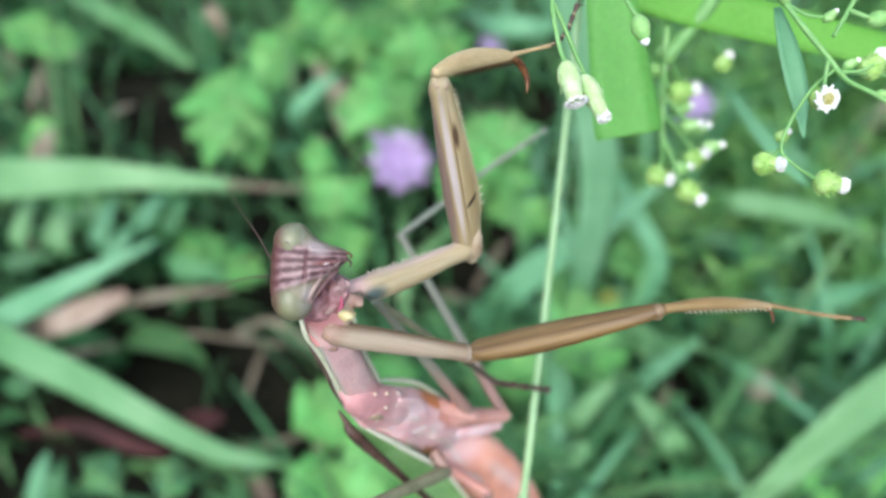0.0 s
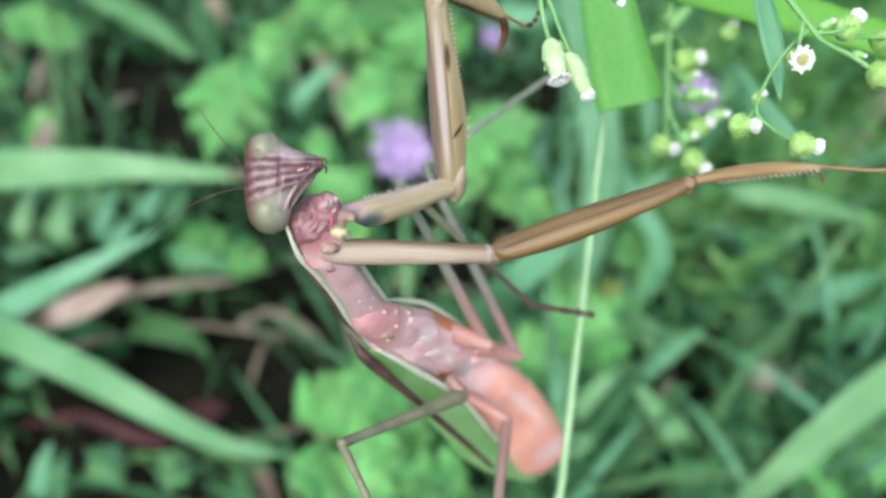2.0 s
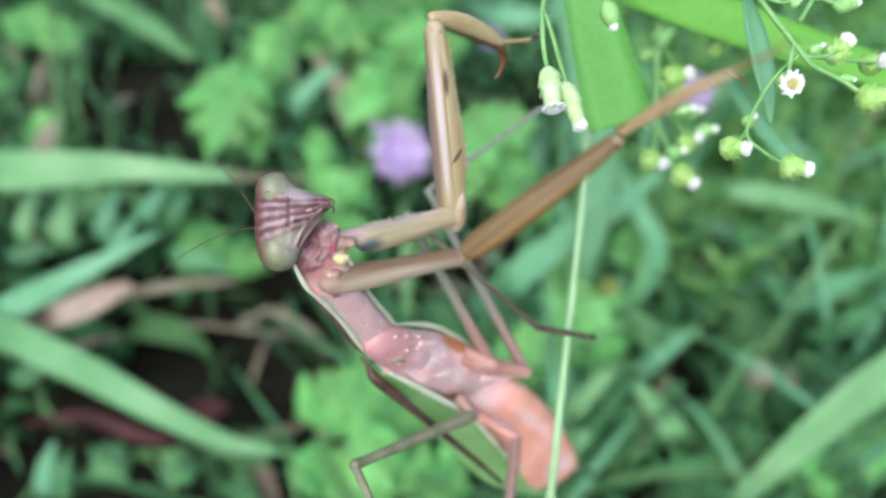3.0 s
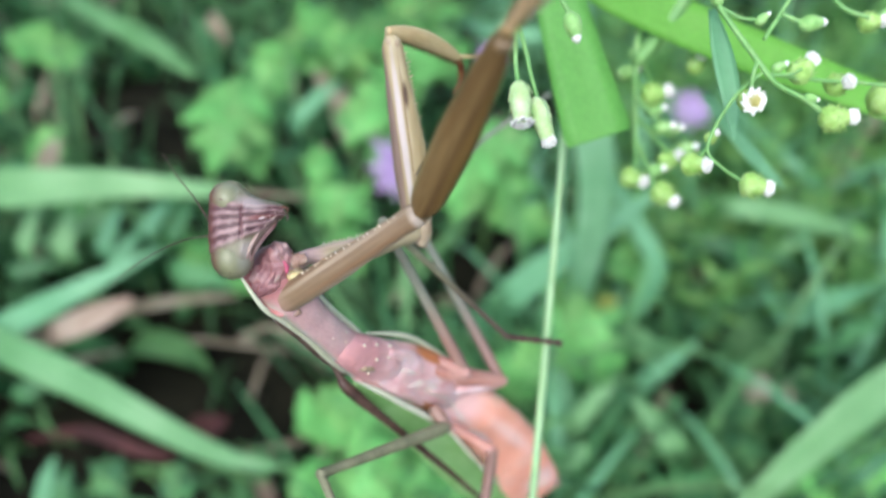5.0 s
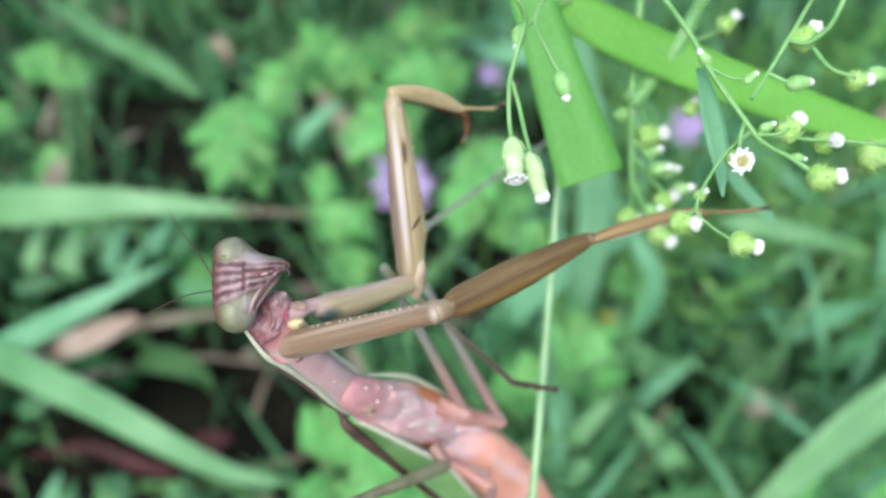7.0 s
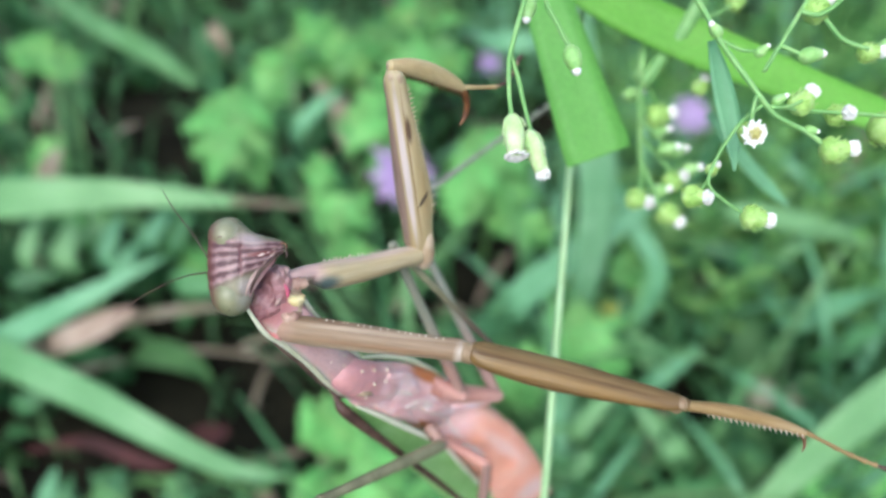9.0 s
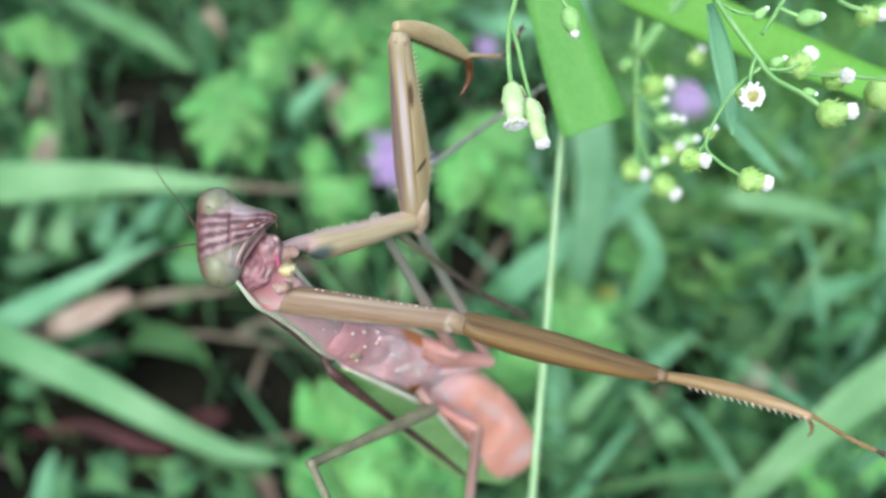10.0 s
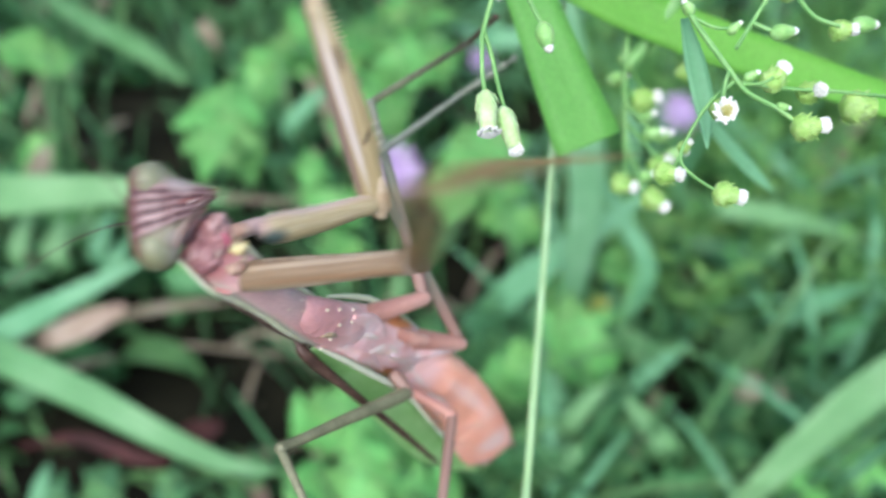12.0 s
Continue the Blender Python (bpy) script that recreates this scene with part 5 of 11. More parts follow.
grass_blade([(-202.53, -42.15, -360.00), (-171.08, -33.78, -330.00), (-149.34, -25.61, -325.00), (-133.78, -18.91, -325.00)], [3, 5, 5.5, 2], M_DRYPALE, "curled dry pinkish-brown leaf", 0.35, "dry_leaf")
grass_blade([(-172.02, -30.63, -400.00), (-151.39, -25.23, -385.00), (-128.71, -21.83, -385.00), (-104.54, -20.39, -390.00)], [1.2, 2.6, 2.2, 0.8], M_DRY, "dry brown leaf on the ground", 0.3, "dry_leaf")
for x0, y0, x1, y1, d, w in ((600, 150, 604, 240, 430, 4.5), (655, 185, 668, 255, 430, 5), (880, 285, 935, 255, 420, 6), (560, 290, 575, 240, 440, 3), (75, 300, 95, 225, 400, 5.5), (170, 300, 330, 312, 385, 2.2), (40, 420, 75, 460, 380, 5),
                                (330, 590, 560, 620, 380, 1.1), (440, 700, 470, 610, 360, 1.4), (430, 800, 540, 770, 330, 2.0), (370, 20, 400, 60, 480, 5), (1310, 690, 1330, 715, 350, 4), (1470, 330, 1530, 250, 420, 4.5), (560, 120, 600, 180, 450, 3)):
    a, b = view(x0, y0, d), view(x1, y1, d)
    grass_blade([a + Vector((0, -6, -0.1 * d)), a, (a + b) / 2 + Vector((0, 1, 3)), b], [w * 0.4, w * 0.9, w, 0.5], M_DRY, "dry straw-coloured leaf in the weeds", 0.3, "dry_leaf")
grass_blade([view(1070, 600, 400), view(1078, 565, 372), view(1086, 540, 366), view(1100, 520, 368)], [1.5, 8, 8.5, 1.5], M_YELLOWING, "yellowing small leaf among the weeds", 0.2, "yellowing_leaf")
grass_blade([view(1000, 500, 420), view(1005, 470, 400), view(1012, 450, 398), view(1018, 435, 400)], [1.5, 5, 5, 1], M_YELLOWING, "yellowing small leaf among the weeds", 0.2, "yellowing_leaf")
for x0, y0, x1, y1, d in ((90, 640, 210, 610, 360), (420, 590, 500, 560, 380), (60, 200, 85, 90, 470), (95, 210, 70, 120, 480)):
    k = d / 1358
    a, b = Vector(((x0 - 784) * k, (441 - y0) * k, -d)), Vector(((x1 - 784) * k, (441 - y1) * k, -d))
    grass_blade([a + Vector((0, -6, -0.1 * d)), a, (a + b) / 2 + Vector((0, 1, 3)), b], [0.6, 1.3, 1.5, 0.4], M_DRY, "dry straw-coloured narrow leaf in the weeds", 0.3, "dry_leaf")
grass_blade([(-191.55, -83.58, -345.00), (-151.75, -73.99, -320.00), (-126.19, -80.95, -315.00), (-113.34, -84.07, -318.00)], [1, 2.7, 3.1, 1.2], M_RED, "withered dark red leaf", 0.3, "dry_leaf")
grass_blade([(-117.88, -83.58, -345.00), (-105.46, -75.09, -330.00), (-94.53, -71.44, -330.00)], [3, 6, 2], M_RED, "withered dark red leaf", 0.3, "dry_leaf")


def lobed_leaf(c, radius, facing, turn, seed):
    """A soft cut leaf in a thin solid sheet: pointed side lobes with a few teeth, set along a midrib, arched and ruffled."""
    rng = random.Random(seed)
    f = Vector(facing).normalized()
    s = f.orthogonal().normalized()
    q = f.cross(s)
    along, across = s * math.cos(turn) + q * math.sin(turn), q * math.cos(turn) - s * math.sin(turn)
    bm = bmesh.new()

    def lobe(start, way, length, width, teeth, lift):
        side = Vector((-way.y, way.x))
        rows = []
        steps = 12
        for i in range(steps + 1):
            u = i / steps
            form = math.sin(math.pi * min(0.985, 0.2 + 0.8 * u ** 1.15)) ** 0.8
            notch = 1 + 0.42 * (abs((u * teeth) % 1 - 0.5) - 0.25) * 4 * (u > 0.25)
            row = []
            for v in (-1, -0.5, 0, 0.5, 1):
                p = start + way * (length * (u + 0.1 * abs(v) * (1 - u))) + side * (width * form * (notch if abs(v) == 1 else 1) * v)
                r2 = (p.x * p.x + p.y * p.y) / radius / radius
                z = -0.16 * radius * r2 + lift * u + 0.05 * radius * math.sin(p.x / radius * 7 + seed) * math.sin(p.y / radius * 6) - 0.1 * width * (1 - abs(v))
                row.append(Vector(c) + along * p.x + across * p.y + f * z)
            rows.append([bm.verts.new(p * MM) for p in row] + [bm.verts.new((p - f * 0.3) * MM) for p in row[::-1]])
        for r, t in zip(rows, rows[1:]):
            for k in range(10):
                bm.faces.new((r[k], r[(k + 1) % 10], t[(k + 1) % 10], t[k]))
        bm.faces.new(rows[0][::-1])
        bm.faces.new(rows[-1])

    lobe(Vector((-0.95, 0)) * radius, Vector((1, 0)), 2.1 * radius, 0.3 * radius, 5, 0)
    for at, size in ((-0.62, 0.95), (-0.2, 1.02), (0.22, 0.72)):
        for d in (-1, 1):
            g = d * rng.uniform(0.8, 1.1)
            lobe(Vector((at * radius + rng.uniform(-0.06, 0.06) * radius, 0)), Vector((math.cos(g), math.sin(g))), size * radius * rng.uniform(0.85, 1.1), 0.2 * radius, 3, rng.uniform(-0.08, 0.08) * radius)
    return bm


def mugwort(foot, leaves, label="soft green lobed weed leaves on a thin stem", mat=M_MUG):
    ob, to = rooted("mugwort_plant", foot, label, "weed", "broad-leaved weeds")
    top = leaves[0]
    hub = Vector(to(top[0])) - Vector(EYEWARD) * 14
    part("stem", tube([(0, 0, -4), tuple(hub * 0.5 + Vector((4, -3, 0))), tuple(hub)], [1.3, 1.1, 0.8], 16, 8), M_STALK, ob)
    for c, r, *single in leaves:
        rng = random.Random(int(c[0] * 7 + c[1]))
        f = Vector(EYEWARD) * 1.0 + Vector((rng.uniform(-0.45, 0.45), rng.uniform(-0.35, 0.35), rng.uniform(0, 0.5)))
        q = to(c)
        turn = rng.uniform(0, 6.28)
        if len(single) > 1:
            # a leaf that lies open to the light, its tip pointing as given (degrees from right, seen from above the bank)
            f = Vector(EYEWARD) + Vector((0.08, 0.05, 0.3))
            fn = f.normalized()
            s0 = fn.orthogonal().normalized()
            way = BASE.to_3x3() @ Vector((math.cos(radians(single[1])), math.sin(radians(single[1])), 0))
            part("leaf", lobed_leaf(q, r, f, math.atan2(way.dot(fn.cross(s0)), way.dot(s0)), rng.randrange(99)), mat, ob)
            part("midvein", tube([tuple(Vector(q) - way * r * 0.95 + fn * 0.2), tuple(Vector(q) + fn * 0.5), tuple(Vector(q) + way * r * 0.8 + fn * 0.2)], [0.5, 0.4, 0.15], 8, 6), M_STALK, ob)
            part("petiole", tube([tuple(hub), tuple((hub + Vector(q)) / 2 - Vector(EYEWARD) * 3), tuple(Vector(q) - way * r * 0.9)], [0.6, 0.5, 0.45], 10, 6), M_STALK, ob)
            continue
        for k in range(1):
            g = f + Vector((rng.uniform(-0.3, 0.3), rng.uniform(-0.3, 0.3), rng.uniform(-0.2, 0.2)))
            spot = Vector(q) + Vector((rng.uniform(-0.4, 0.4), rng.uniform(-0.3, 0.3), rng.uniform(-0.3, 0.3))) * r
            part("leaf", lobed_leaf(tuple(spot), r * rng.uniform(0.8, 1.0), g, turn + k * 2.1 + rng.uniform(-0.4, 0.4), rng.randrange(99)), mat, ob)
        part("petiole", tube([tuple(hub), tuple((hub + Vector(q)) / 2 - Vector(EYEWARD) * 3), tuple(Vector(q) - Vector(EYEWARD) * 0.2)], [0.6, 0.5, 0.45], 10, 6), M_STALK, ob)


mugwort((-122.52, 73.03, -470.00), [((-113.15, 72.43, -395.00), 29, 1, 255), ((-98.27, 97.33, -425.00), 15, 1, 40), ((-105.13, 53.78, -415.00), 13, 1, 300)])
mugwort((-55.26, 132.37, -560.00), [((-50.90, 138.20, -480.00), 34), ((-80.82, 144.69, -490.00), 28), ((-14.07, 150.10, -490.00), 30), ((-103.48, 123.21, -470.00), 18, 1, 200), ((-65.04, 120.53, -480.00), 22), ((-76.70, 139.02, -465.00), 22, 1, 120), ((-52.39, 129.62, -462.00), 20, 1, 230), ((-28.76, 144.16, -465.00), 20, 1, 20), ((-4.54, 113.73, -440.00), 17, 1, 310)], "mid green lobed weed leaves farther up the bank", M_FEATHER)
mugwort((-42.92, 14.19, -470.00), [((-51.25, 20.91, -400.00), 20), ((-64.61, 39.55, -410.00), 16), ((-39.90, 69.90, -420.00), 30), ((-20.27, 88.98, -430.00), 28), ((-7.60, 101.64, -430.00), 24), ((5.30, 126.25, -450.00), 24), ((-55.00, 27.22, -385.00), 13, 1, 220), ((-65.15, 48.28, -395.00), 11, 1, 100), ((-42.95, 74.86, -405.00), 18, 1, 60), ((-51.00, 4.00, -392.00), 16, 1, 300)])
mugwort((21.38, 13.28, -440.00), [((17.52, 37.62, -390.00), 18), ((27.57, 26.13, -390.00), 13), ((18.71, 54.15, -385.00), 18, 1, 70), ((34.75, 40.49, -390.00), 16, 1, 330), ((10.02, 30.90, -378.00), 14, 1, 250), ((12.60, 41.36, -372.00), 18, 1, 240), ((31.06, 56.24, -380.00), 17, 1, 20), ((41.81, 16.89, -376.00), 15, 1, 320)])
mugwort((-39.23, -97.81, -370.00), [((-29.92, -58.92, -315.00), 21), ((-40.86, -73.96, -310.00), 24), ((-27.85, -73.89, -305.00), 24), ((-45.07, -90.35, -300.00), 18), ((-31.28, -88.85, -295.00), 26), ((-5.21, -88.85, -295.00), 22), ((-22.15, -56.32, -320.00), 16), ((-33.33, -62.84, -300.00), 15, 1, 150), ((-26.48, -80.94, -290.00), 16, 1, 290)])
mugwort((64.90, -60.02, -390.00), [((57.42, -37.85, -345.00), 24), ((42.81, -52.33, -340.00), 20), ((66.60, -49.82, -340.00), 18), ((69.75, 5.72, -370.00), 15, 1, 100), ((90.31, -3.76, -365.00), 14, 1, 30), ((56.47, -20.65, -355.00), 14, 1, 140)])
mugwort((-298.56, 144.74, -560.00), [((-253.04, 132.17, -465.00), 20, 1, 340), ((-269.38, 97.50, -455.00), 18), ((-236.73, 126.67, -470.00), 14, 1, 20)])
# the next two plants carry shade in a darker leaf colour than M_MUG
mugwort((-147.13, -32.81, -450.00), [((-120.04, 0.28, -380.00), 15, 1, 200), ((-99.93, -8.07, -378.00), 13, 1, 330), ((-137.22, 11.62, -385.00), 12, 1, 150)], "lobed weed leaves, shade put into their dull green", M_FEATHER)
mugwort((-149.51, -111.08, -360.00), [((-141.44, -94.60, -318.00), 11, 1, 140), ((-112.62, -95.17, -316.00), 10, 1, 80), ((-78.01, -88.68, -322.00), 9, 1, 100), ((-162.51, -100.46, -318.00), 11, 1, 110)], "lobed weed leaves, shade put into their dark green", M_HERB)
mugwort((-215.02, 62.96, -500.00), [((-223.92, 62.16, -420.00), 16), ((-186.75, 16.49, -400.00), 18)])
mugwort((144.74, -92.52, -360.00), [((147.47, -93.37, -310.00), 22), ((172.58, -88.80, -310.00), 20), ((155.96, -96.98, -300.00), 18)])


def lilac_flower(foot, c, r, label, mat=M_PURPLE):
    ob, to = rooted("lilac_flower", foot, label, "flower", "lilac flowers")
    q = Vector(to(c))
    part("stem", tube([(0, 0, -4), tuple(q * 0.5 + Vector((3, 2, 0))), tuple(q - Vector(EYEWARD) * 2)], [1.0, 0.9, 0.7], 14, 8), M_STALK, ob)
    f = (Vector(EYEWARD) + Vector((0.1, 0.1, 0.3))).normalized()
    s = f.orthogonal().normalized()
    w = f.cross(s)
    rng = random.Random(3)
    for k in range(80):
        g = k * 2.4
        u = s * math.cos(g) + w * math.sin(g)
        rr = r * (0.3 + 0.7 * (k / 80) ** 0.6) * rng.uniform(0.85, 1.12)
        bm = blade([tuple(q + u * 0.1 * r), tuple(q + u * 0.55 * rr + f * rr * (0.25 + 0.2 * (k % 3))), tuple(q + u * rr + f * rr * (0.1 + 0.35 * (k % 3)))], [r * 0.03, r * 0.055, r * 0.03], up=tuple(f), n=5, fold=0.2, thick=0.15)
        part("petal", bm, mat, ob)
    part("floret_centre", wrinkled(ball(tuple(q + f * r * 0.12), (r * 0.34,) * 3, None, 20), r * 0.12, r * 0.2), mat, ob)
    part("bract_cup", ball(tuple(q - f * r * 0.4), (r * 0.3,) * 3, None, 12), M_CALYX, ob)


lilac_flower((-22.15, 7.27, -470.00), (-22.11, 43.34, -395.00), 18, "lilac thistle-like flower in the weeds")
lilac_flower((157.82, 41.88, -470.00), (129.01, 73.93, -400.00), 12, "small lilac flower in the weeds")
lilac_flower((39.59, 107.63, -560.00), (29.69, 124.77, -480.00), 9, "small faded lilac flower")
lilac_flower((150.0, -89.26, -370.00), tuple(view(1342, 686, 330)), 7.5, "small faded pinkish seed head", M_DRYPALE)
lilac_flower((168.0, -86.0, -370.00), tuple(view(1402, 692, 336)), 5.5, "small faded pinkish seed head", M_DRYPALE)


# bare spots (x, y, radius) where the near-black soil stands in for deep shade
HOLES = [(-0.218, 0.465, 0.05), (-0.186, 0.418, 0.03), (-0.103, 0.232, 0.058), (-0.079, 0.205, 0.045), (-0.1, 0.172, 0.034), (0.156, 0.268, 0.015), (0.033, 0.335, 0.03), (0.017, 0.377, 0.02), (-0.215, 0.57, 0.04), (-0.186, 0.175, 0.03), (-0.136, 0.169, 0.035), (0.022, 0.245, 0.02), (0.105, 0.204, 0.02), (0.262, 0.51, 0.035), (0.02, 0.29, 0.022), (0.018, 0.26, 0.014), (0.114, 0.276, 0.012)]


def covered(name, n, seed, region, size, width, mat, label, gaps=True, lean=0.9, curl=0.5, clear=None):
    """Uncountable blades or leaves over the bank, as one sheet of curved strips."""
    rng = np.random.default_rng(seed)
    verts, faces = [], []
    made = 0
    while made < n:
        x, y = rng.uniform(region[0], region[1]), rng.uniform(region[2], region[3])
        if gaps and any((x - a) ** 2 + (y - b) ** 2 < r * r for a, b, r in HOLES):
            continue
        if clear and clear[0] < x < clear[1] and clear[2] < y < clear[3]:
            continue
        dens = noise.noise((x * 11 + seed, y * 11, 0.7))
        if dens < rng.uniform(-0.5, 0.25):
            continue
        made += 1
        L = rng.uniform(*size)
        w = rng.uniform(*width)
        g = rng.uniform(0, 2 * math.pi)
        d = np.array([math.cos(g), math.sin(g), 0])
        side = np.array([-d[1], d[0], 0])
        tip = rng.uniform(0.2, lean)
        p = np.array([x, y, -0.004])
        k0 = len(verts)
        seg = 6
        for i in range(seg + 1):
            u = i / seg
            ang = tip * (0.3 + u) * (1 + curl * u)
            if i:
                p = p + (d * math.sin(ang) + np.array([0, 0, math.cos(ang)])) * L / seg
            h = w * math.sin(math.pi * min(0.98, 0.12 + 0.88 * u)) ** 0.7
            nrm = d * math.cos(ang) - np.array([0, 0, math.sin(ang)])
            verts += [tuple(p - side * h), tuple(p + nrm * h * 0.25), tuple(p + side * h)]
        for i in range(seg):
            a = k0 + 3 * i
            faces += [(a, a + 1, a + 4, a + 3), (a + 1, a + 2, a + 5, a + 4)]
    me = bpy.data.meshes.new(name)
    me.from_pydata(verts, [], faces)
    me.polygons.foreach_set("use_smooth", [True] * len(me.polygons))
    me.materials.append(mat)
    return tagged(new(name, me), label, "grass", kind="stuff")


covered("meadow_grass", 2600, 11, (-0.75, 0.75, 0.1, 1.2), (0.05, 0.13), (0.0012, 0.0028), M_GRASS, "dense green meadow grass on the bank", lean=0.9)
covered("herb_foliage", 1500, 12, (-0.75, 0.75, 0.1, 1.2), (0.03, 0.075), (0.004, 0.009), M_HERB, "small green herb leaves among the grass", lean=1.2, curl=0.7)
covered("blue_green_grass", 900, 13, (0.03, 0.7, 0.12, 1.0), (0.07, 0.14), (0.0018, 0.0034), M_BLUE, "blue-green grass tufts on the bank", lean=1.1)
covered("dry_litter", 500, 14, (-0.7, 0.7, 0.1, 1.1), (0.02, 0.05), (0.002, 0.006), M_DRY, "dry brown leaf litter on the soil", gaps=False, lean=1.45, curl=0.2)
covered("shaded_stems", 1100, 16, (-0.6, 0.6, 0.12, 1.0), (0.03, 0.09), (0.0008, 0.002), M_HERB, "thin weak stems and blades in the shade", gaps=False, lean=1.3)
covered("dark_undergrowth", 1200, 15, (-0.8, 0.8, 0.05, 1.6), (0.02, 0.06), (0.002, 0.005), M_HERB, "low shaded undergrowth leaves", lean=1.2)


def feathery(name, n, seed, region, height, mat, label):
    """Uncountable fine weeds: each a thin stem with two rows of narrow leaflets, as one sheet of small solids."""
    rng = np.random.default_rng(seed)
    verts, faces = [], []

    def leaflet(a, b, w, lift):
        side = np.cross(b - a, (0, 0, 1.0))
        side = side / (np.linalg.norm(side) + 1e-9) * w
        k = len(verts)
        mid = a + (b - a) * 0.45
        verts.extend(tuple(p) for p in (a, mid - side, mid + np.array((0, 0, lift)), mid + side, b))
        faces.extend([(k, k + 1, k + 2), (k, k + 2, k + 3), (k + 1, k + 4, k + 2), (k + 2, k + 4, k + 3)])

    for _ in range(n):
        foot = np.array((rng.uniform(region[0], region[1]), rng.uniform(region[2], region[3]), -0.004))
        if any((foot[0] - a) ** 2 + (foot[1] - c) ** 2 < r * r for a, c, r in HOLES):
            continue
        h = rng.uniform(*height)
        tilt = np.array((rng.uniform(-0.35, 0.35), rng.uniform(-0.45, 0.2), 1.0)) * h
        leaflet(foot, foot + tilt, 0.0009, 0.0005)
        turn = rng.uniform(0, 6.28)
        for i in range(13):
            u = 0.3 + 0.055 * i
            at = foot + tilt * u
            for s in (0, math.pi):
                g = turn + s + i * 0.9 + rng.uniform(-0.3, 0.3)
                r = h * rng.uniform(0.16, 0.3) * (1.25 - u)
                leaflet(at, at + np.array((math.cos(g), math.sin(g), rng.uniform(0.1, 0.6))) * r, r * 0.16, r * 0.06)
    me = bpy.data.meshes.new(name)
    me.from_pydata(verts, [], faces)
    me.materials.append(mat)
    return tagged(new(name, me), label, "weed", kind="stuff")


feathery("feathery_weeds", 260, 21, (0.09, 0.46, 0.25, 0.55), (0.06, 0.11), M_FEATHER, "fine yellow-green feathery weeds on the bank")
# the low ones take the darker herb green as painted shade
feathery("low_feathery_weeds", 130, 22, (-0.02, 0.32, 0.13, 0.26), (0.04, 0.08), M_HERB, "feathery weeds, shade put into their dark green")
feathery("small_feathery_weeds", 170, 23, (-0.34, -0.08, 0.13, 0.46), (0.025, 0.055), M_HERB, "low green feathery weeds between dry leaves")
covered("outer_meadow", 3000, 17, (-2.4, 2.4, -1.8, 3.0), (0.09, 0.2), (0.003, 0.007), M_GRASS, "meadow grass on the bank all around", clear=(-0.8, 0.8, -0.25, 1.25))



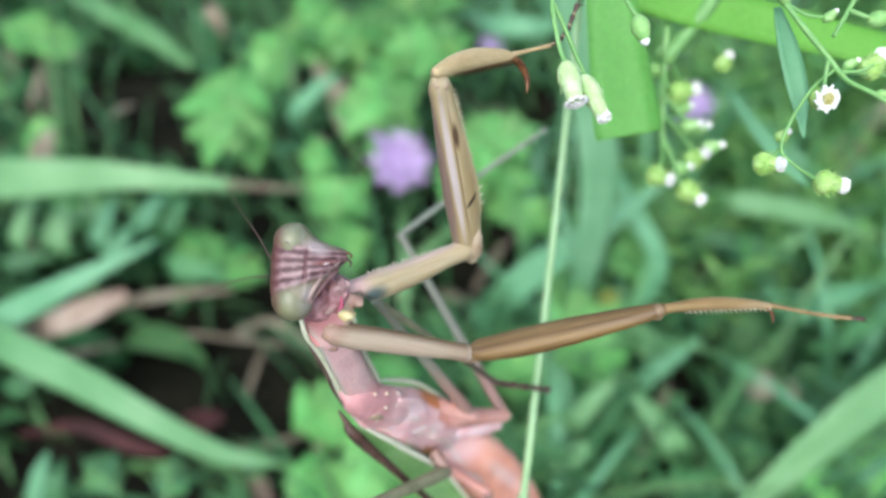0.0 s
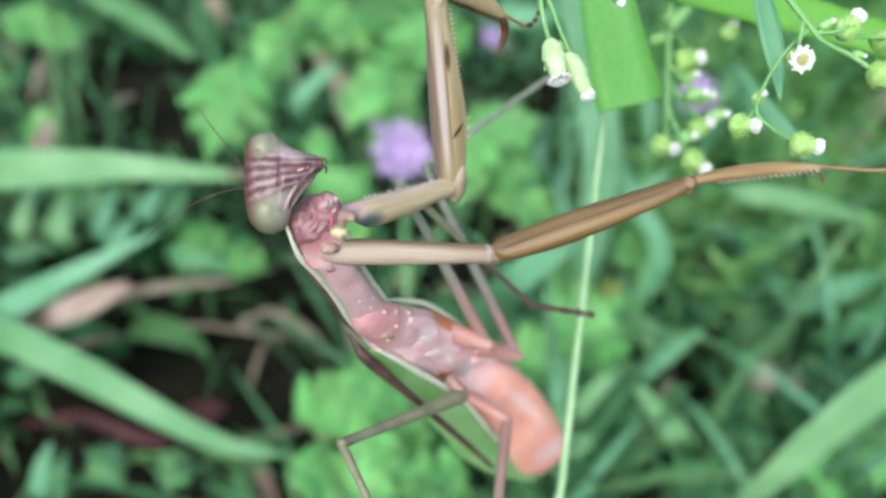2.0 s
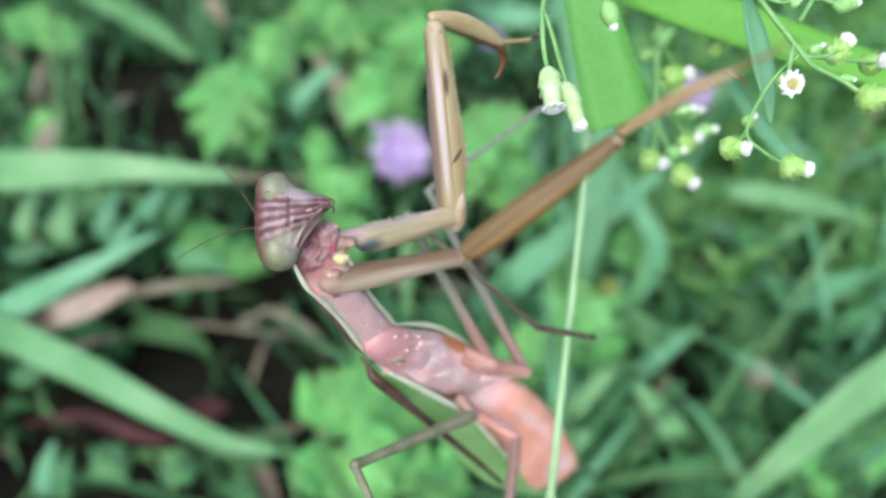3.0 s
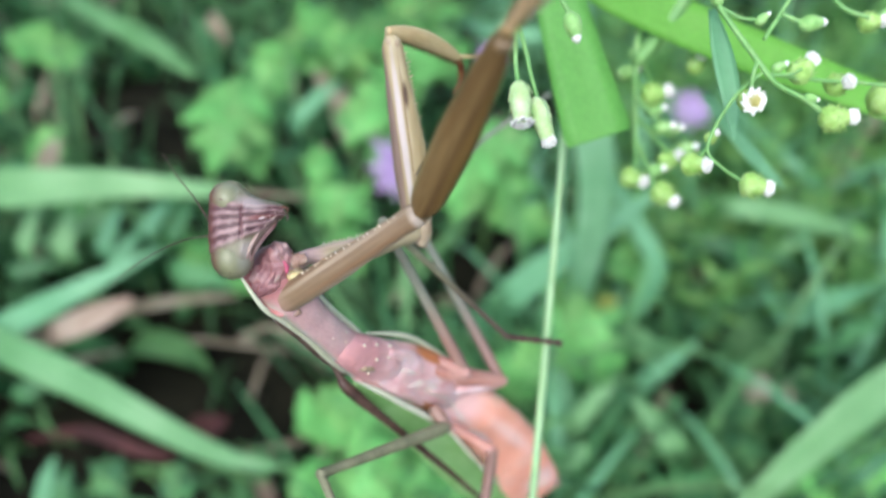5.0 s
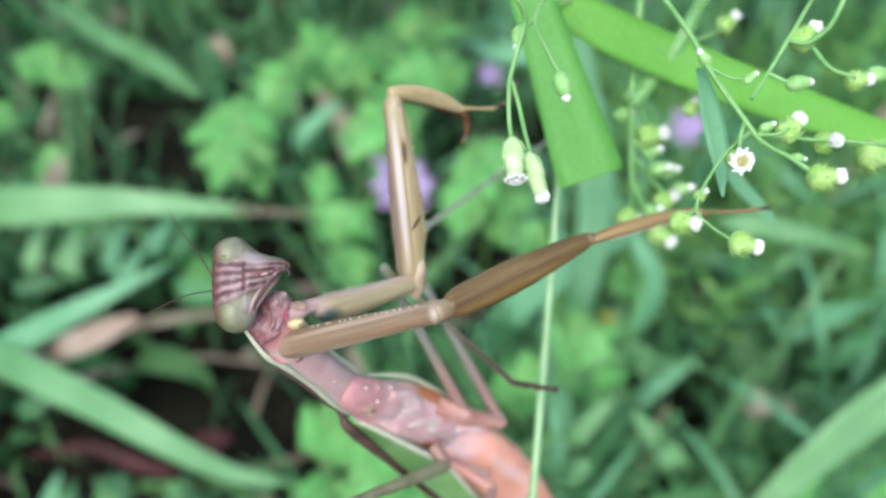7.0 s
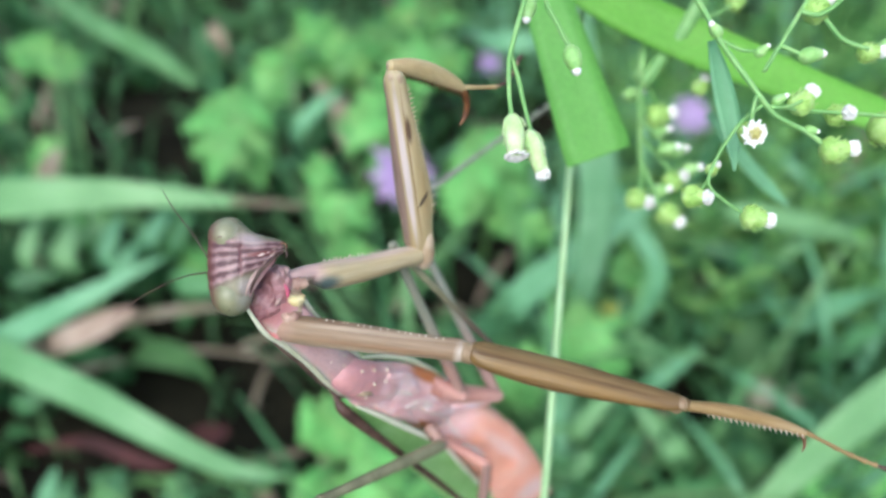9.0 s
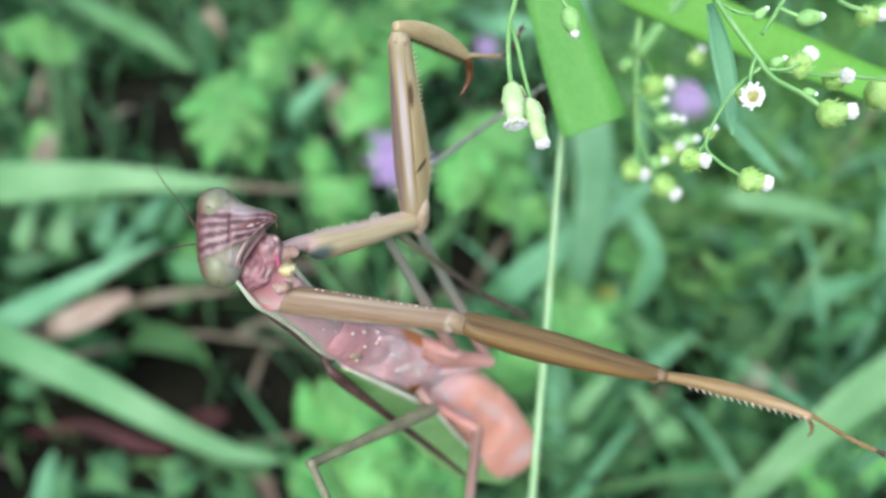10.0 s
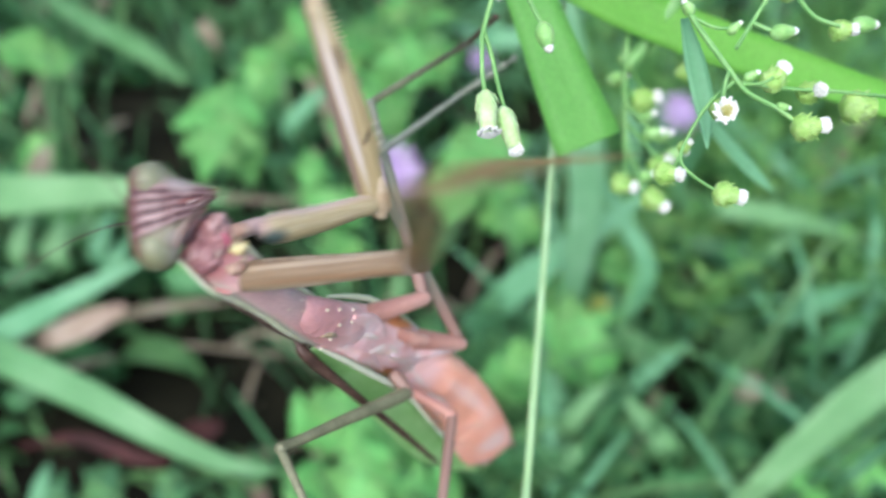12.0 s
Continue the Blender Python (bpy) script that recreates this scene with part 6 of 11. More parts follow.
def motions():
    walk(mantis, [
        (0, placed(-7.61, -17.74, -76.00, -1.02, 2.66, -2.29)),
        (0.5, placed(-7.77, -16.71, -77.30, -0.76, 2.94, -1.73)),
        (1, placed(-6.41, -15.70, -76.65, -0.48, 2.39, -0.86)),
        (1.5, placed(-5.91, -14.79, -75.15, -0.09, 2.31, -0.64)),
        (2, placed(-6.54, -10.57, -74.75, 0.70, 1.59, 0.06)),
        (2.5, placed(-6.06, -12.83, -73.65, 1.39, 1.84, 0.25)),
        (2.7, placed(-5.45, -13.41, -73.58, 0.87, 1.14, 0.25)),
        (4.3, placed(-8.30, -10.73, -72.49, 0.00, -0.00, -0.00)),
        (4.5, placed(-8.74, -10.84, -72.19, 0.23, 0.32, -0.09)),
        (4.6, placed(-8.69, -11.17, -72.03, 0.21, 0.30, -0.16)),
        (4.9, placed(-8.48, -12.36, -71.38, 0.16, 0.18, -0.47)),
        (5.2, placed(-8.26, -12.95, -70.08, 0.46, 0.09, -0.65)),
        (5.5, placed(-8.08, -14.33, -68.66, 0.18, -0.14, -1.11)),
        (6, placed(-8.47, -14.02, -69.17, 0.48, -0.04, -0.90)),
        (6.5, placed(-9.13, -14.59, -68.90, 0.41, 0.09, -1.13)),
        (6.7, placed(-8.49, -15.19, -68.93, 0.19, -0.24, -1.15)),
        (8.3, placed(-10.33, -14.42, -70.04, 1.12, 1.36, -1.75)),
        (8.5, placed(-10.40, -14.45, -70.24, 1.15, 1.48, -1.80)),
        (9, placed(-8.93, -14.01, -71.78, 2.16, 1.66, -0.74)),
        (9.5, placed(-9.00, -13.42, -72.09, 2.42, 1.75, -0.20)),
        (10, placed(-9.41, -11.72, -70.20, 2.73, 2.69, -0.24)),
        (10.2, placed(-7.72, -11.91, -70.02, 2.40, 1.88, -0.02)),
        (10.4, placed(-6.44, -13.17, -69.75, 2.06, 0.82, 0.27)),
        (10.5, placed(-6.72, -12.49, -69.50, 2.61, 0.94, 0.54)),
        (10.6, placed(-7.43, -12.07, -69.16, 3.05, 1.29, 0.60)),
        (10.8, placed(-9.03, -10.68, -68.31, 3.63, 4.51, -0.83)),
        (11, placed(-8.61, -11.61, -67.98, 3.22, 4.12, -1.08)),
        (11.2, placed(-9.72, -11.16, -67.49, 3.63, 4.83, -1.27)),
        (11.3, placed(-10.71, -10.11, -67.20, 4.31, 5.56, -1.21)),
        (11.5, placed(-11.93, -10.72, -66.70, 5.19, 7.50, -1.62)),
        (11.6, placed(-11.57, -10.35, -65.51, 4.65, 8.49, -2.53)),
        (11.7, placed(-10.23, -8.46, -64.33, 4.99, 9.00, -2.56)),
        (11.8, placed(-9.89, -7.86, -64.19, 5.08, 8.81, -2.44)),
        (12, placed(-10.85, -8.09, -63.95, 4.24, 5.27, -1.41)),
    ])
    walk(prothorax, [
        (0, pose(0.00040, 0.00190, 0.00055, 51.0, 7.2, 28.2)),
        (0.5, pose(0.00041, 0.00189, 0.00053, 50.9, 7.4, 31.6)),
        (1, pose(0.00043, 0.00187, 0.00051, 50.9, 6.5, 28.4)),
        (1.5, pose(0.00044, 0.00185, 0.00049, 50.0, 6.9, 33.0)),
        (2, pose(0.00047, 0.00181, 0.00047, 52.6, 6.8, 34.0)),
        (2.5, pose(0.00048, 0.00184, 0.00045, 51.3, 8.0, 37.9)),
        (2.7, pose(0.00048, 0.00185, 0.00046, 50.3, 8.0, 37.1)),
        (4.3, pose(0.00051, 0.00185, 0.00049, 52.1, 8.9, 50.5)),
        (4.6, pose(0.00050, 0.00185, 0.00049, 52.0, 9.3, 48.4)),
        (4.9, pose(0.00049, 0.00186, 0.00050, 53.8, 9.9, 48.4)),
        (5.2, pose(0.00049, 0.00187, 0.00051, 52.7, 10.4, 49.2)),
        (5.5, pose(0.00047, 0.00188, 0.00054, 54.1, 11.0, 50.3)),
        (6, pose(0.00048, 0.00190, 0.00053, 54.8, 11.1, 53.6)),
        (6.5, pose(0.00048, 0.00192, 0.00054, 52.5, 11.4, 51.5)),
        (6.7, pose(0.00048, 0.00192, 0.00055, 53.4, 11.5, 52.2)),
        (8.3, pose(0.00046, 0.00190, 0.00053, 53.9, 11.9, 52.2)),
        (8.5, pose(0.00046, 0.00190, 0.00053, 55.9, 12.0, 54.0)),
        (9, pose(0.00048, 0.00189, 0.00047, 51.2, 11.4, 46.9)),
        (9.5, pose(0.00050, 0.00189, 0.00045, 52.5, 11.5, 49.8)),
        (10, pose(0.00049, 0.00185, 0.00043, 54.9, 10.4, 48.9)),
        (10.2, pose(0.00049, 0.00184, 0.00044, 54.0, 10.1, 49.3)),
        (10.4, pose(0.00049, 0.00183, 0.00044, 53.1, 10.8, 50.5)),
        (10.6, pose(0.00050, 0.00181, 0.00042, 50.9, 11.3, 52.8)),
        (10.8, pose(0.00043, 0.00181, 0.00044, 55.8, 9.5, 48.7)),
        (11, pose(0.00042, 0.00181, 0.00045, 56.4, 10.0, 50.9)),
        (11.2, pose(0.00042, 0.00181, 0.00045, 54.5, 10.2, 51.5)),
        (11.3, pose(0.00042, 0.00181, 0.00043, 52.3, 10.0, 50.4)),
        (11.5, pose(0.00040, 0.00183, 0.00042, 52.8, 10.4, 50.1)),
        (11.6, pose(0.00035, 0.00180, 0.00044, 53.7, 8.9, 48.4)),
        (11.7, pose(0.00034, 0.00177, 0.00044, 51.6, 5.7, 38.3)),
        (11.8, pose(0.00034, 0.00177, 0.00043, 52.3, 6.0, 42.3)),
        (12, pose(0.00042, 0.00175, 0.00044, 53.8, 9.7, 56.6)),
    ])
    walk(head, [
        (0, pose(-0.00578, 0.01544, 0.01513, 1.1, -2.6, -1.8)),
        (0.5, pose(-0.00656, 0.01586, 0.01487, 0.9, -2.9, -2.3)),
        (1, pose(-0.00606, 0.01600, 0.01484, 0.6, -2.4, -2.2)),
        (1.5, pose(-0.00745, 0.01567, 0.01473, 0.2, -10.3, -3.4)),
        (2, pose(-0.00765, 0.01510, 0.01456, -0.7, -1.6, -0.0)),
        (2.5, pose(-0.00806, 0.01451, 0.01434, -1.5, -15.8, 2.2)),
        (2.7, pose(-0.00787, 0.01476, 0.01456, -0.9, -1.1, -0.2)),
        (4.3, pose(-0.00938, 0.01428, 0.01497, 0.0, -0.0, -0.0)),
        (4.6, pose(-0.00924, 0.01476, 0.01491, -0.2, -0.3, 0.2)),
        (4.9, pose(-0.00869, 0.01449, 0.01509, -0.2, -0.2, 0.5)),
        (5.2, pose(-0.00903, 0.01453, 0.01522, -0.5, -0.1, 0.7)),
        (5.5, pose(-0.00889, 0.01398, 0.01550, -0.2, 0.1, 1.1)),
        (6, pose(-0.00912, 0.01390, 0.01541, -0.5, 0.0, 0.9)),
        (6.5, pose(-0.00912, 0.01427, 0.01545, -0.4, -0.1, 1.1)),
        (6.7, pose(-0.00904, 0.01417, 0.01555, -0.2, 0.2, 1.2)),
        (8.3, pose(-0.00888, 0.01364, 0.01497, -1.2, -1.3, 1.8)),
        (8.5, pose(-0.00892, 0.01350, 0.01493, -1.2, -1.4, 1.8)),
        (9, pose(-0.00890, 0.01429, 0.01458, -2.2, -1.6, 0.8)),
        (9.5, pose(-0.00906, 0.01385, 0.01435, -2.4, -1.7, 0.3)),
        (10, pose(-0.00883, 0.01325, 0.01405, -2.7, -2.7, 0.4)),
        (10.2, pose(-0.00889, 0.01348, 0.01422, -2.5, 12.1, -0.5)),
        (10.4, pose(-0.00835, 0.01350, 0.01448, -2.1, -0.8, -0.2)),
        (10.6, pose(-0.00996, 0.01380, 0.01415, -3.0, -1.3, -0.5)),
        (10.8, pose(-0.00840, 0.01386, 0.01366, -3.7, -4.4, 1.1)),
        (11, pose(-0.00903, 0.01333, 0.01380, -3.3, -4.1, 1.3)),
        (11.2, pose(-0.00932, 0.01355, 0.01470, -3.8, 7.2, 0.8)),
        (11.3, pose(-0.00912, 0.01359, 0.01448, -4.4, -5.5, 1.6)),
        (11.5, pose(-0.00919, 0.01344, 0.01407, -5.4, -7.3, 2.3)),
        (11.6, pose(-0.00879, 0.01324, 0.01415, -5.1, -8.2, 3.2)),
        (11.7, pose(-0.00825, 0.01341, 0.01409, -5.7, 3.4, 4.2)),
        (11.8, pose(-0.00882, 0.01321, 0.01401, -5.8, 3.6, 4.1)),
        (12, pose(-0.01098, 0.01213, 0.01445, -4.6, 5.0, 3.0)),
    ])
    walk(leg_near[0], [
        (0, pose(-0.00251, 0.01043, 0.01208, -79.1, -54.6, -23.8)),
        (0.2667, pose(-0.00283, 0.01039, 0.01200, -78.1, -55.3, -23.5)),
        (0.5, pose(-0.00314, 0.01034, 0.01191, -77.0, -56.1, -23.2)),
        (0.7333, pose(-0.00291, 0.01035, 0.01189, -77.0, -55.2, -24.3)),
        (1, pose(-0.00269, 0.01035, 0.01187, -77.1, -54.4, -25.4)),
        (1.267, pose(-0.00311, 0.01031, 0.01183, -75.6, -56.2, -25.6)),
        (1.5, pose(-0.00353, 0.01027, 0.01180, -74.0, -58.0, -25.9)),
        (1.733, pose(-0.00358, 0.01004, 0.01174, -66.9, -62.2, -30.0)),
        (2, pose(-0.00364, 0.00981, 0.01168, -57.9, -66.1, -36.1)),
        (2.267, pose(-0.00375, 0.00971, 0.01161, -62.0, -66.2, -31.7)),
        (2.5, pose(-0.00387, 0.00962, 0.01154, -66.0, -66.2, -27.3)),
        (2.7, pose(-0.00389, 0.00987, 0.01166, -64.9, -66.2, -27.5)),
        (2.9, pose(-0.00398, 0.00976, 0.01178, -52.2, -46.7, -41.2)),
        (3.1, pose(-0.00408, 0.00966, 0.01189, -47.6, -26.5, -46.9)),
        (3.3, pose(-0.00426, 0.00942, 0.01186, 1.9, -12.8, -59.6)),
        (3.5, pose(-0.00444, 0.00918, 0.01183, 47.0, 5.3, -57.8)),
        (3.7, pose(-0.00462, 0.00885, 0.01180, 48.6, 10.2, -48.4)),
        (3.9, pose(-0.00480, 0.00851, 0.01176, 51.2, 14.7, -38.6)),
        (4.1, pose(-0.00515, 0.00846, 0.01184, 52.3, 15.6, -35.9)),
        (4.3, pose(-0.00550, 0.00841, 0.01192, 53.5, 16.4, -33.2)),
        (4.433, pose(-0.00534, 0.00851, 0.01191, 50.8, 16.9, -31.7)),
        (4.6, pose(-0.00519, 0.00861, 0.01189, 48.2, 17.6, -30.2)),
        (4.733, pose(-0.00500, 0.00866, 0.01194, 39.0, 17.9, -38.9)),
        (4.9, pose(-0.00482, 0.00871, 0.01200, 30.0, 16.9, -47.5)),
        (5.067, pose(-0.00486, 0.00895, 0.01204, 26.5, 16.6, -51.0)),
        (5.2, pose(-0.00491, 0.00918, 0.01208, 23.0, 16.1, -54.5)),
        (5.333, pose(-0.00482, 0.00913, 0.01216, 21.2, 15.5, -56.1)),
        (5.5, pose(-0.00473, 0.00907, 0.01225, 19.5, 14.9, -57.6)),
        (5.667, pose(-0.00490, 0.00889, 0.01226, 23.0, 14.8, -55.6)),
        (5.8, pose(-0.00506, 0.00871, 0.01226, 26.6, 14.6, -53.6)),
        (5.933, pose(-0.00510, 0.00868, 0.01222, 28.3, 14.4, -53.4)),
        (6.1, pose(-0.00515, 0.00864, 0.01219, 30.0, 14.1, -53.3)),
        (6.3, pose(-0.00513, 0.00889, 0.01220, 33.4, 12.9, -55.9)),
        (6.5, pose(-0.00511, 0.00913, 0.01222, 36.8, 11.8, -58.5)),
        (6.567, pose(-0.00512, 0.00908, 0.01224, 33.7, 11.8, -60.8)),
        (6.633, pose(-0.00512, 0.00902, 0.01226, 30.6, 11.7, -63.1)),
        (6.7, pose(-0.00512, 0.00897, 0.01228, 27.5, 11.5, -65.3)),
        (7.1, pose(-0.00504, 0.00886, 0.01228, 23.4, 10.7, -71.4)),
        (7.5, pose(-0.00495, 0.00875, 0.01227, 19.5, 9.4, -77.3)),
        (7.9, pose(-0.00500, 0.00858, 0.01210, 17.7, 8.6, -81.3)),
        (8.3, pose(-0.00505, 0.00842, 0.01193, 16.0, 7.7, -85.2)),
        (8.367, pose(-0.00501, 0.00818, 0.01192, 21.2, 6.2, -86.7)),
        (8.433, pose(-0.00498, 0.00795, 0.01192, 26.4, 4.9, -88.4)),
        (8.5, pose(-0.00494, 0.00771, 0.01191, 31.6, 3.7, -90.1)),
        (8.567, pose(-0.00494, 0.00780, 0.01189, 31.3, 3.7, -90.1)),
        (8.633, pose(-0.00494, 0.00789, 0.01188, 30.9, 3.8, -90.1)),
        (8.7, pose(-0.00493, 0.00798, 0.01187, 30.6, 3.9, -90.0)),
        (8.867, pose(-0.00481, 0.00851, 0.01179, 19.9, 5.4, -92.4)),
        (9, pose(-0.00468, 0.00903, 0.01170, 9.0, 6.5, -95.0)),
        (9.267, pose(-0.00486, 0.00895, 0.01162, 6.8, 6.5, -97.1)),
        (9.5, pose(-0.00504, 0.00888, 0.01155, 4.6, 6.3, -99.1)),
        (9.733, pose(-0.00486, 0.00855, 0.01147, 8.7, 6.7, -97.0)),
        (10, pose(-0.00467, 0.00822, 0.01139, 12.9, 6.9, -94.9)),
        (10.07, pose(-0.00476, 0.00825, 0.01142, 20.2, 6.8, -92.0)),
        (10.13, pose(-0.00485, 0.00828, 0.01145, 27.6, 6.3, -89.1)),
        (10.2, pose(-0.00494, 0.00831, 0.01148, 34.9, 5.4, -86.3)),
        (10.23, pose(-0.00499, 0.00831, 0.01150, 40.3, 4.8, -83.8)),
        (10.27, pose(-0.00505, 0.00831, 0.01152, 45.6, 3.9, -81.4)),
        (10.3, pose(-0.00511, 0.00831, 0.01153, 50.9, 2.8, -79.1)),
        (10.33, pose(-0.00516, 0.00832, 0.01156, 53.9, 3.1, -74.5)),
        (10.37, pose(-0.00522, 0.00832, 0.01159, 56.9, 3.1, -69.9)),
        (10.4, pose(-0.00528, 0.00833, 0.01162, 59.8, 2.8, -65.3)),
        (10.43, pose(-0.00534, 0.00833, 0.01159, 60.6, 5.4, -53.1)),
        (10.47, pose(-0.00540, 0.00833, 0.01156, 61.8, 7.8, -40.9)),
        (10.5, pose(-0.00546, 0.00833, 0.01153, 63.6, 9.9, -28.5)),
        (10.6, pose(-0.00568, 0.00834, 0.01144, 63.3, 13.0, -16.1)),
        (10.63, pose(-0.00551, 0.00828, 0.01138, 59.6, 12.8, -20.5)),
        (10.67, pose(-0.00535, 0.00823, 0.01133, 55.9, 12.3, -25.0)),
        (10.7, pose(-0.00518, 0.00818, 0.01127, 52.2, 11.6, -29.3)),
        (10.73, pose(-0.00501, 0.00814, 0.01125, 48.1, 11.7, -32.4)),
        (10.77, pose(-0.00484, 0.00809, 0.01122, 44.0, 11.7, -35.5)),
        (10.8, pose(-0.00467, 0.00805, 0.01120, 39.8, 11.4, -38.6)),
        (10.87, pose(-0.00469, 0.00808, 0.01122, 34.0, 11.9, -43.2)),
        (10.93, pose(-0.00472, 0.00811, 0.01125, 28.2, 12.0, -47.8)),
        (11, pose(-0.00474, 0.00815, 0.01128, 22.4, 11.7, -52.4)),
        (11.1, pose(-0.00445, 0.00737, 0.01127, 26.2, 10.5, -51.4)),
        (11.13, pose(-0.00466, 0.00755, 0.01124, 33.1, 9.7, -50.6)),
        (11.17, pose(-0.00487, 0.00773, 0.01121, 40.0, 8.7, -49.9)),
        (11.2, pose(-0.00508, 0.00791, 0.01117, 46.9, 7.7, -49.3)),
        (11.23, pose(-0.00516, 0.00793, 0.01112, 48.4, 6.1, -55.3)),
        (11.27, pose(-0.00524, 0.00795, 0.01107, 50.2, 4.8, -61.4)),
        (11.3, pose(-0.00532, 0.00796, 0.01102, 52.0, 3.6, -67.5)),
        (11.33, pose(-0.00541, 0.00811, 0.01096, 50.4, 3.3, -71.2)),
        (11.37, pose(-0.00550, 0.00826, 0.01091, 48.9, 2.9, -74.8)),
        (11.4, pose(-0.00560, 0.00840, 0.01086, 47.3, 2.5, -78.3)),
        (11.43, pose(-0.00547, 0.00840, 0.01083, 45.5, 2.6, -78.7)),
        (11.47, pose(-0.00534, 0.00839, 0.01080, 43.7, 2.6, -79.0)),
        (11.5, pose(-0.00521, 0.00839, 0.01077, 41.8, 2.7, -79.3)),
        (11.6, pose(-0.00498, 0.00816, 0.01084, 35.2, 4.7, -76.9)),
        (11.63, pose(-0.00475, 0.00844, 0.01083, 27.4, 6.4, -79.1)),
        (11.67, pose(-0.00452, 0.00871, 0.01082, 19.5, 7.9, -81.6)),
        (11.7, pose(-0.00429, 0.00899, 0.01082, 11.6, 9.0, -84.3)),
        (11.8, pose(-0.00477, 0.00837, 0.01078, 11.0, 9.2, -80.5)),
        (11.87, pose(-0.00515, 0.00809, 0.01086, 14.9, 9.2, -79.8)),
        (11.93, pose(-0.00554, 0.00781, 0.01094, 18.8, 9.1, -79.1)),
        (12, pose(-0.00592, 0.00753, 0.01102, 22.7, 9.0, -78.4)),
    ])
    walk(leg_near[1], [
        (0, pose(0.00962, 0.00818, 0.00355, 25.4, 44.1, -54.8)),
        (0.2667, pose(0.00948, 0.00842, 0.00365, 25.5, 44.5, -53.8)),
        (0.5, pose(0.00933, 0.00867, 0.00375, 25.5, 44.9, -52.7)),
        (0.7333, pose(0.00941, 0.00848, 0.00355, 26.1, 44.9, -52.6)),
        (1, pose(0.00948, 0.00830, 0.00335, 26.6, 44.8, -52.5)),
        (1.267, pose(0.00939, 0.00847, 0.00375, 16.2, 47.2, -59.8)),
        (1.5, pose(0.00928, 0.00865, 0.00416, 5.0, 48.6, -67.8)),
        (1.733, pose(0.00993, 0.00902, 0.00531, 6.8, 50.0, -65.6)),
        (2, pose(0.01045, 0.00940, 0.00654, 8.8, 51.3, -63.3)),
        (2.267, pose(0.01026, 0.00935, 0.00627, -2.4, 50.4, -73.4)),
        (2.5, pose(0.01007, 0.00930, 0.00601, -13.0, 48.3, -82.7)),
        (2.7, pose(0.01007, 0.00979, 0.00617, -14.8, 48.5, -82.3)),
        (2.9, pose(0.00856, 0.01101, 0.00366, 17.9, 60.2, -42.2)),
        (3.1, pose(0.00668, 0.01297, 0.00198, 58.4, 55.0, 5.6)),
        (3.3, pose(0.00862, 0.01710, 0.01235, 81.9, 44.3, 43.3)),
        (3.5, pose(0.00476, 0.01379, 0.02275, 91.1, 27.3, 68.3)),
        (3.7, pose(0.00411, 0.01395, 0.02288, 92.5, 25.1, 86.0)),
        (3.9, pose(0.00339, 0.01401, 0.02306, 93.1, 22.6, 103.3)),
        (4.1, pose(0.00281, 0.01402, 0.02327, 92.2, 23.0, 118.9)),
        (4.3, pose(0.00223, 0.01402, 0.02349, 91.3, 23.6, 134.5)),
        (4.433, pose(0.00251, 0.01479, 0.02303, 93.1, 23.7, 117.2)),
        (4.6, pose(0.00276, 0.01556, 0.02255, 94.7, 24.4, 99.8)),
        (4.733, pose(0.00457, 0.01591, 0.02093, 94.0, 27.5, 84.2)),
        (4.9, pose(0.00623, 0.01589, 0.01917, 92.3, 30.4, 68.0)),
        (5.067, pose(0.00677, 0.01591, 0.01844, 91.9, 36.7, 62.5)),
        (5.2, pose(0.00727, 0.01589, 0.01771, 90.6, 42.9, 56.4)),
        (5.333, pose(0.00759, 0.01572, 0.01739, 89.7, 42.7, 54.0)),
        (5.5, pose(0.00791, 0.01555, 0.01708, 88.9, 42.4, 51.6)),
        (5.667, pose(0.00734, 0.01545, 0.01793, 89.6, 41.6, 53.7)),
        (5.8, pose(0.00673, 0.01531, 0.01876, 90.2, 40.7, 55.8)),
        (5.933, pose(0.00655, 0.01513, 0.01912, 90.9, 36.1, 61.2)),
        (6.1, pose(0.00636, 0.01494, 0.01947, 91.0, 31.4, 66.3)),
        (6.3, pose(0.00627, 0.01440, 0.02025, 90.7, 28.9, 61.2)),
        (6.5, pose(0.00608, 0.01385, 0.02102, 90.6, 26.4, 56.3)),
        (6.567, pose(0.00660, 0.01369, 0.02039, 97.4, 60.2, 55.5)),
        (6.633, pose(0.00709, 0.01349, 0.01974, -117.3, 84.9, -165.6)),
        (6.7, pose(0.00754, 0.01327, 0.01907, -85.3, 51.7, -140.1)),
        (7.1, pose(0.00836, 0.01221, 0.01814, -70.7, 52.1, -133.7)),
        (7.5, pose(0.00903, 0.01106, 0.01721, -56.1, 51.5, -127.3)),
        (7.9, pose(0.00923, 0.01008, 0.01661, -43.6, 47.4, -122.4)),
        (8.3, pose(0.00937, 0.00908, 0.01603, -32.5, 42.9, -119.1)),
        (8.367, pose(0.00899, 0.00840, 0.01731, -37.4, 40.7, -129.1)),
        (8.433, pose(0.00848, 0.00777, 0.01855, -41.5, 38.0, -138.5)),
        (8.5, pose(0.00784, 0.00718, 0.01975, -44.9, 34.8, -147.3)),
        (8.567, pose(0.00789, 0.00727, 0.01966, -42.4, 36.3, -143.9)),
        (8.633, pose(0.00793, 0.00737, 0.01958, -39.7, 37.7, -140.4)),
        (8.7, pose(0.00798, 0.00746, 0.01949, -36.8, 38.9, -136.8)),
        (8.867, pose(0.00927, 0.00744, 0.01686, -19.3, 45.1, -121.4)),
        (9, pose(0.01005, 0.00748, 0.01404, 1.3, 47.3, -102.9)),
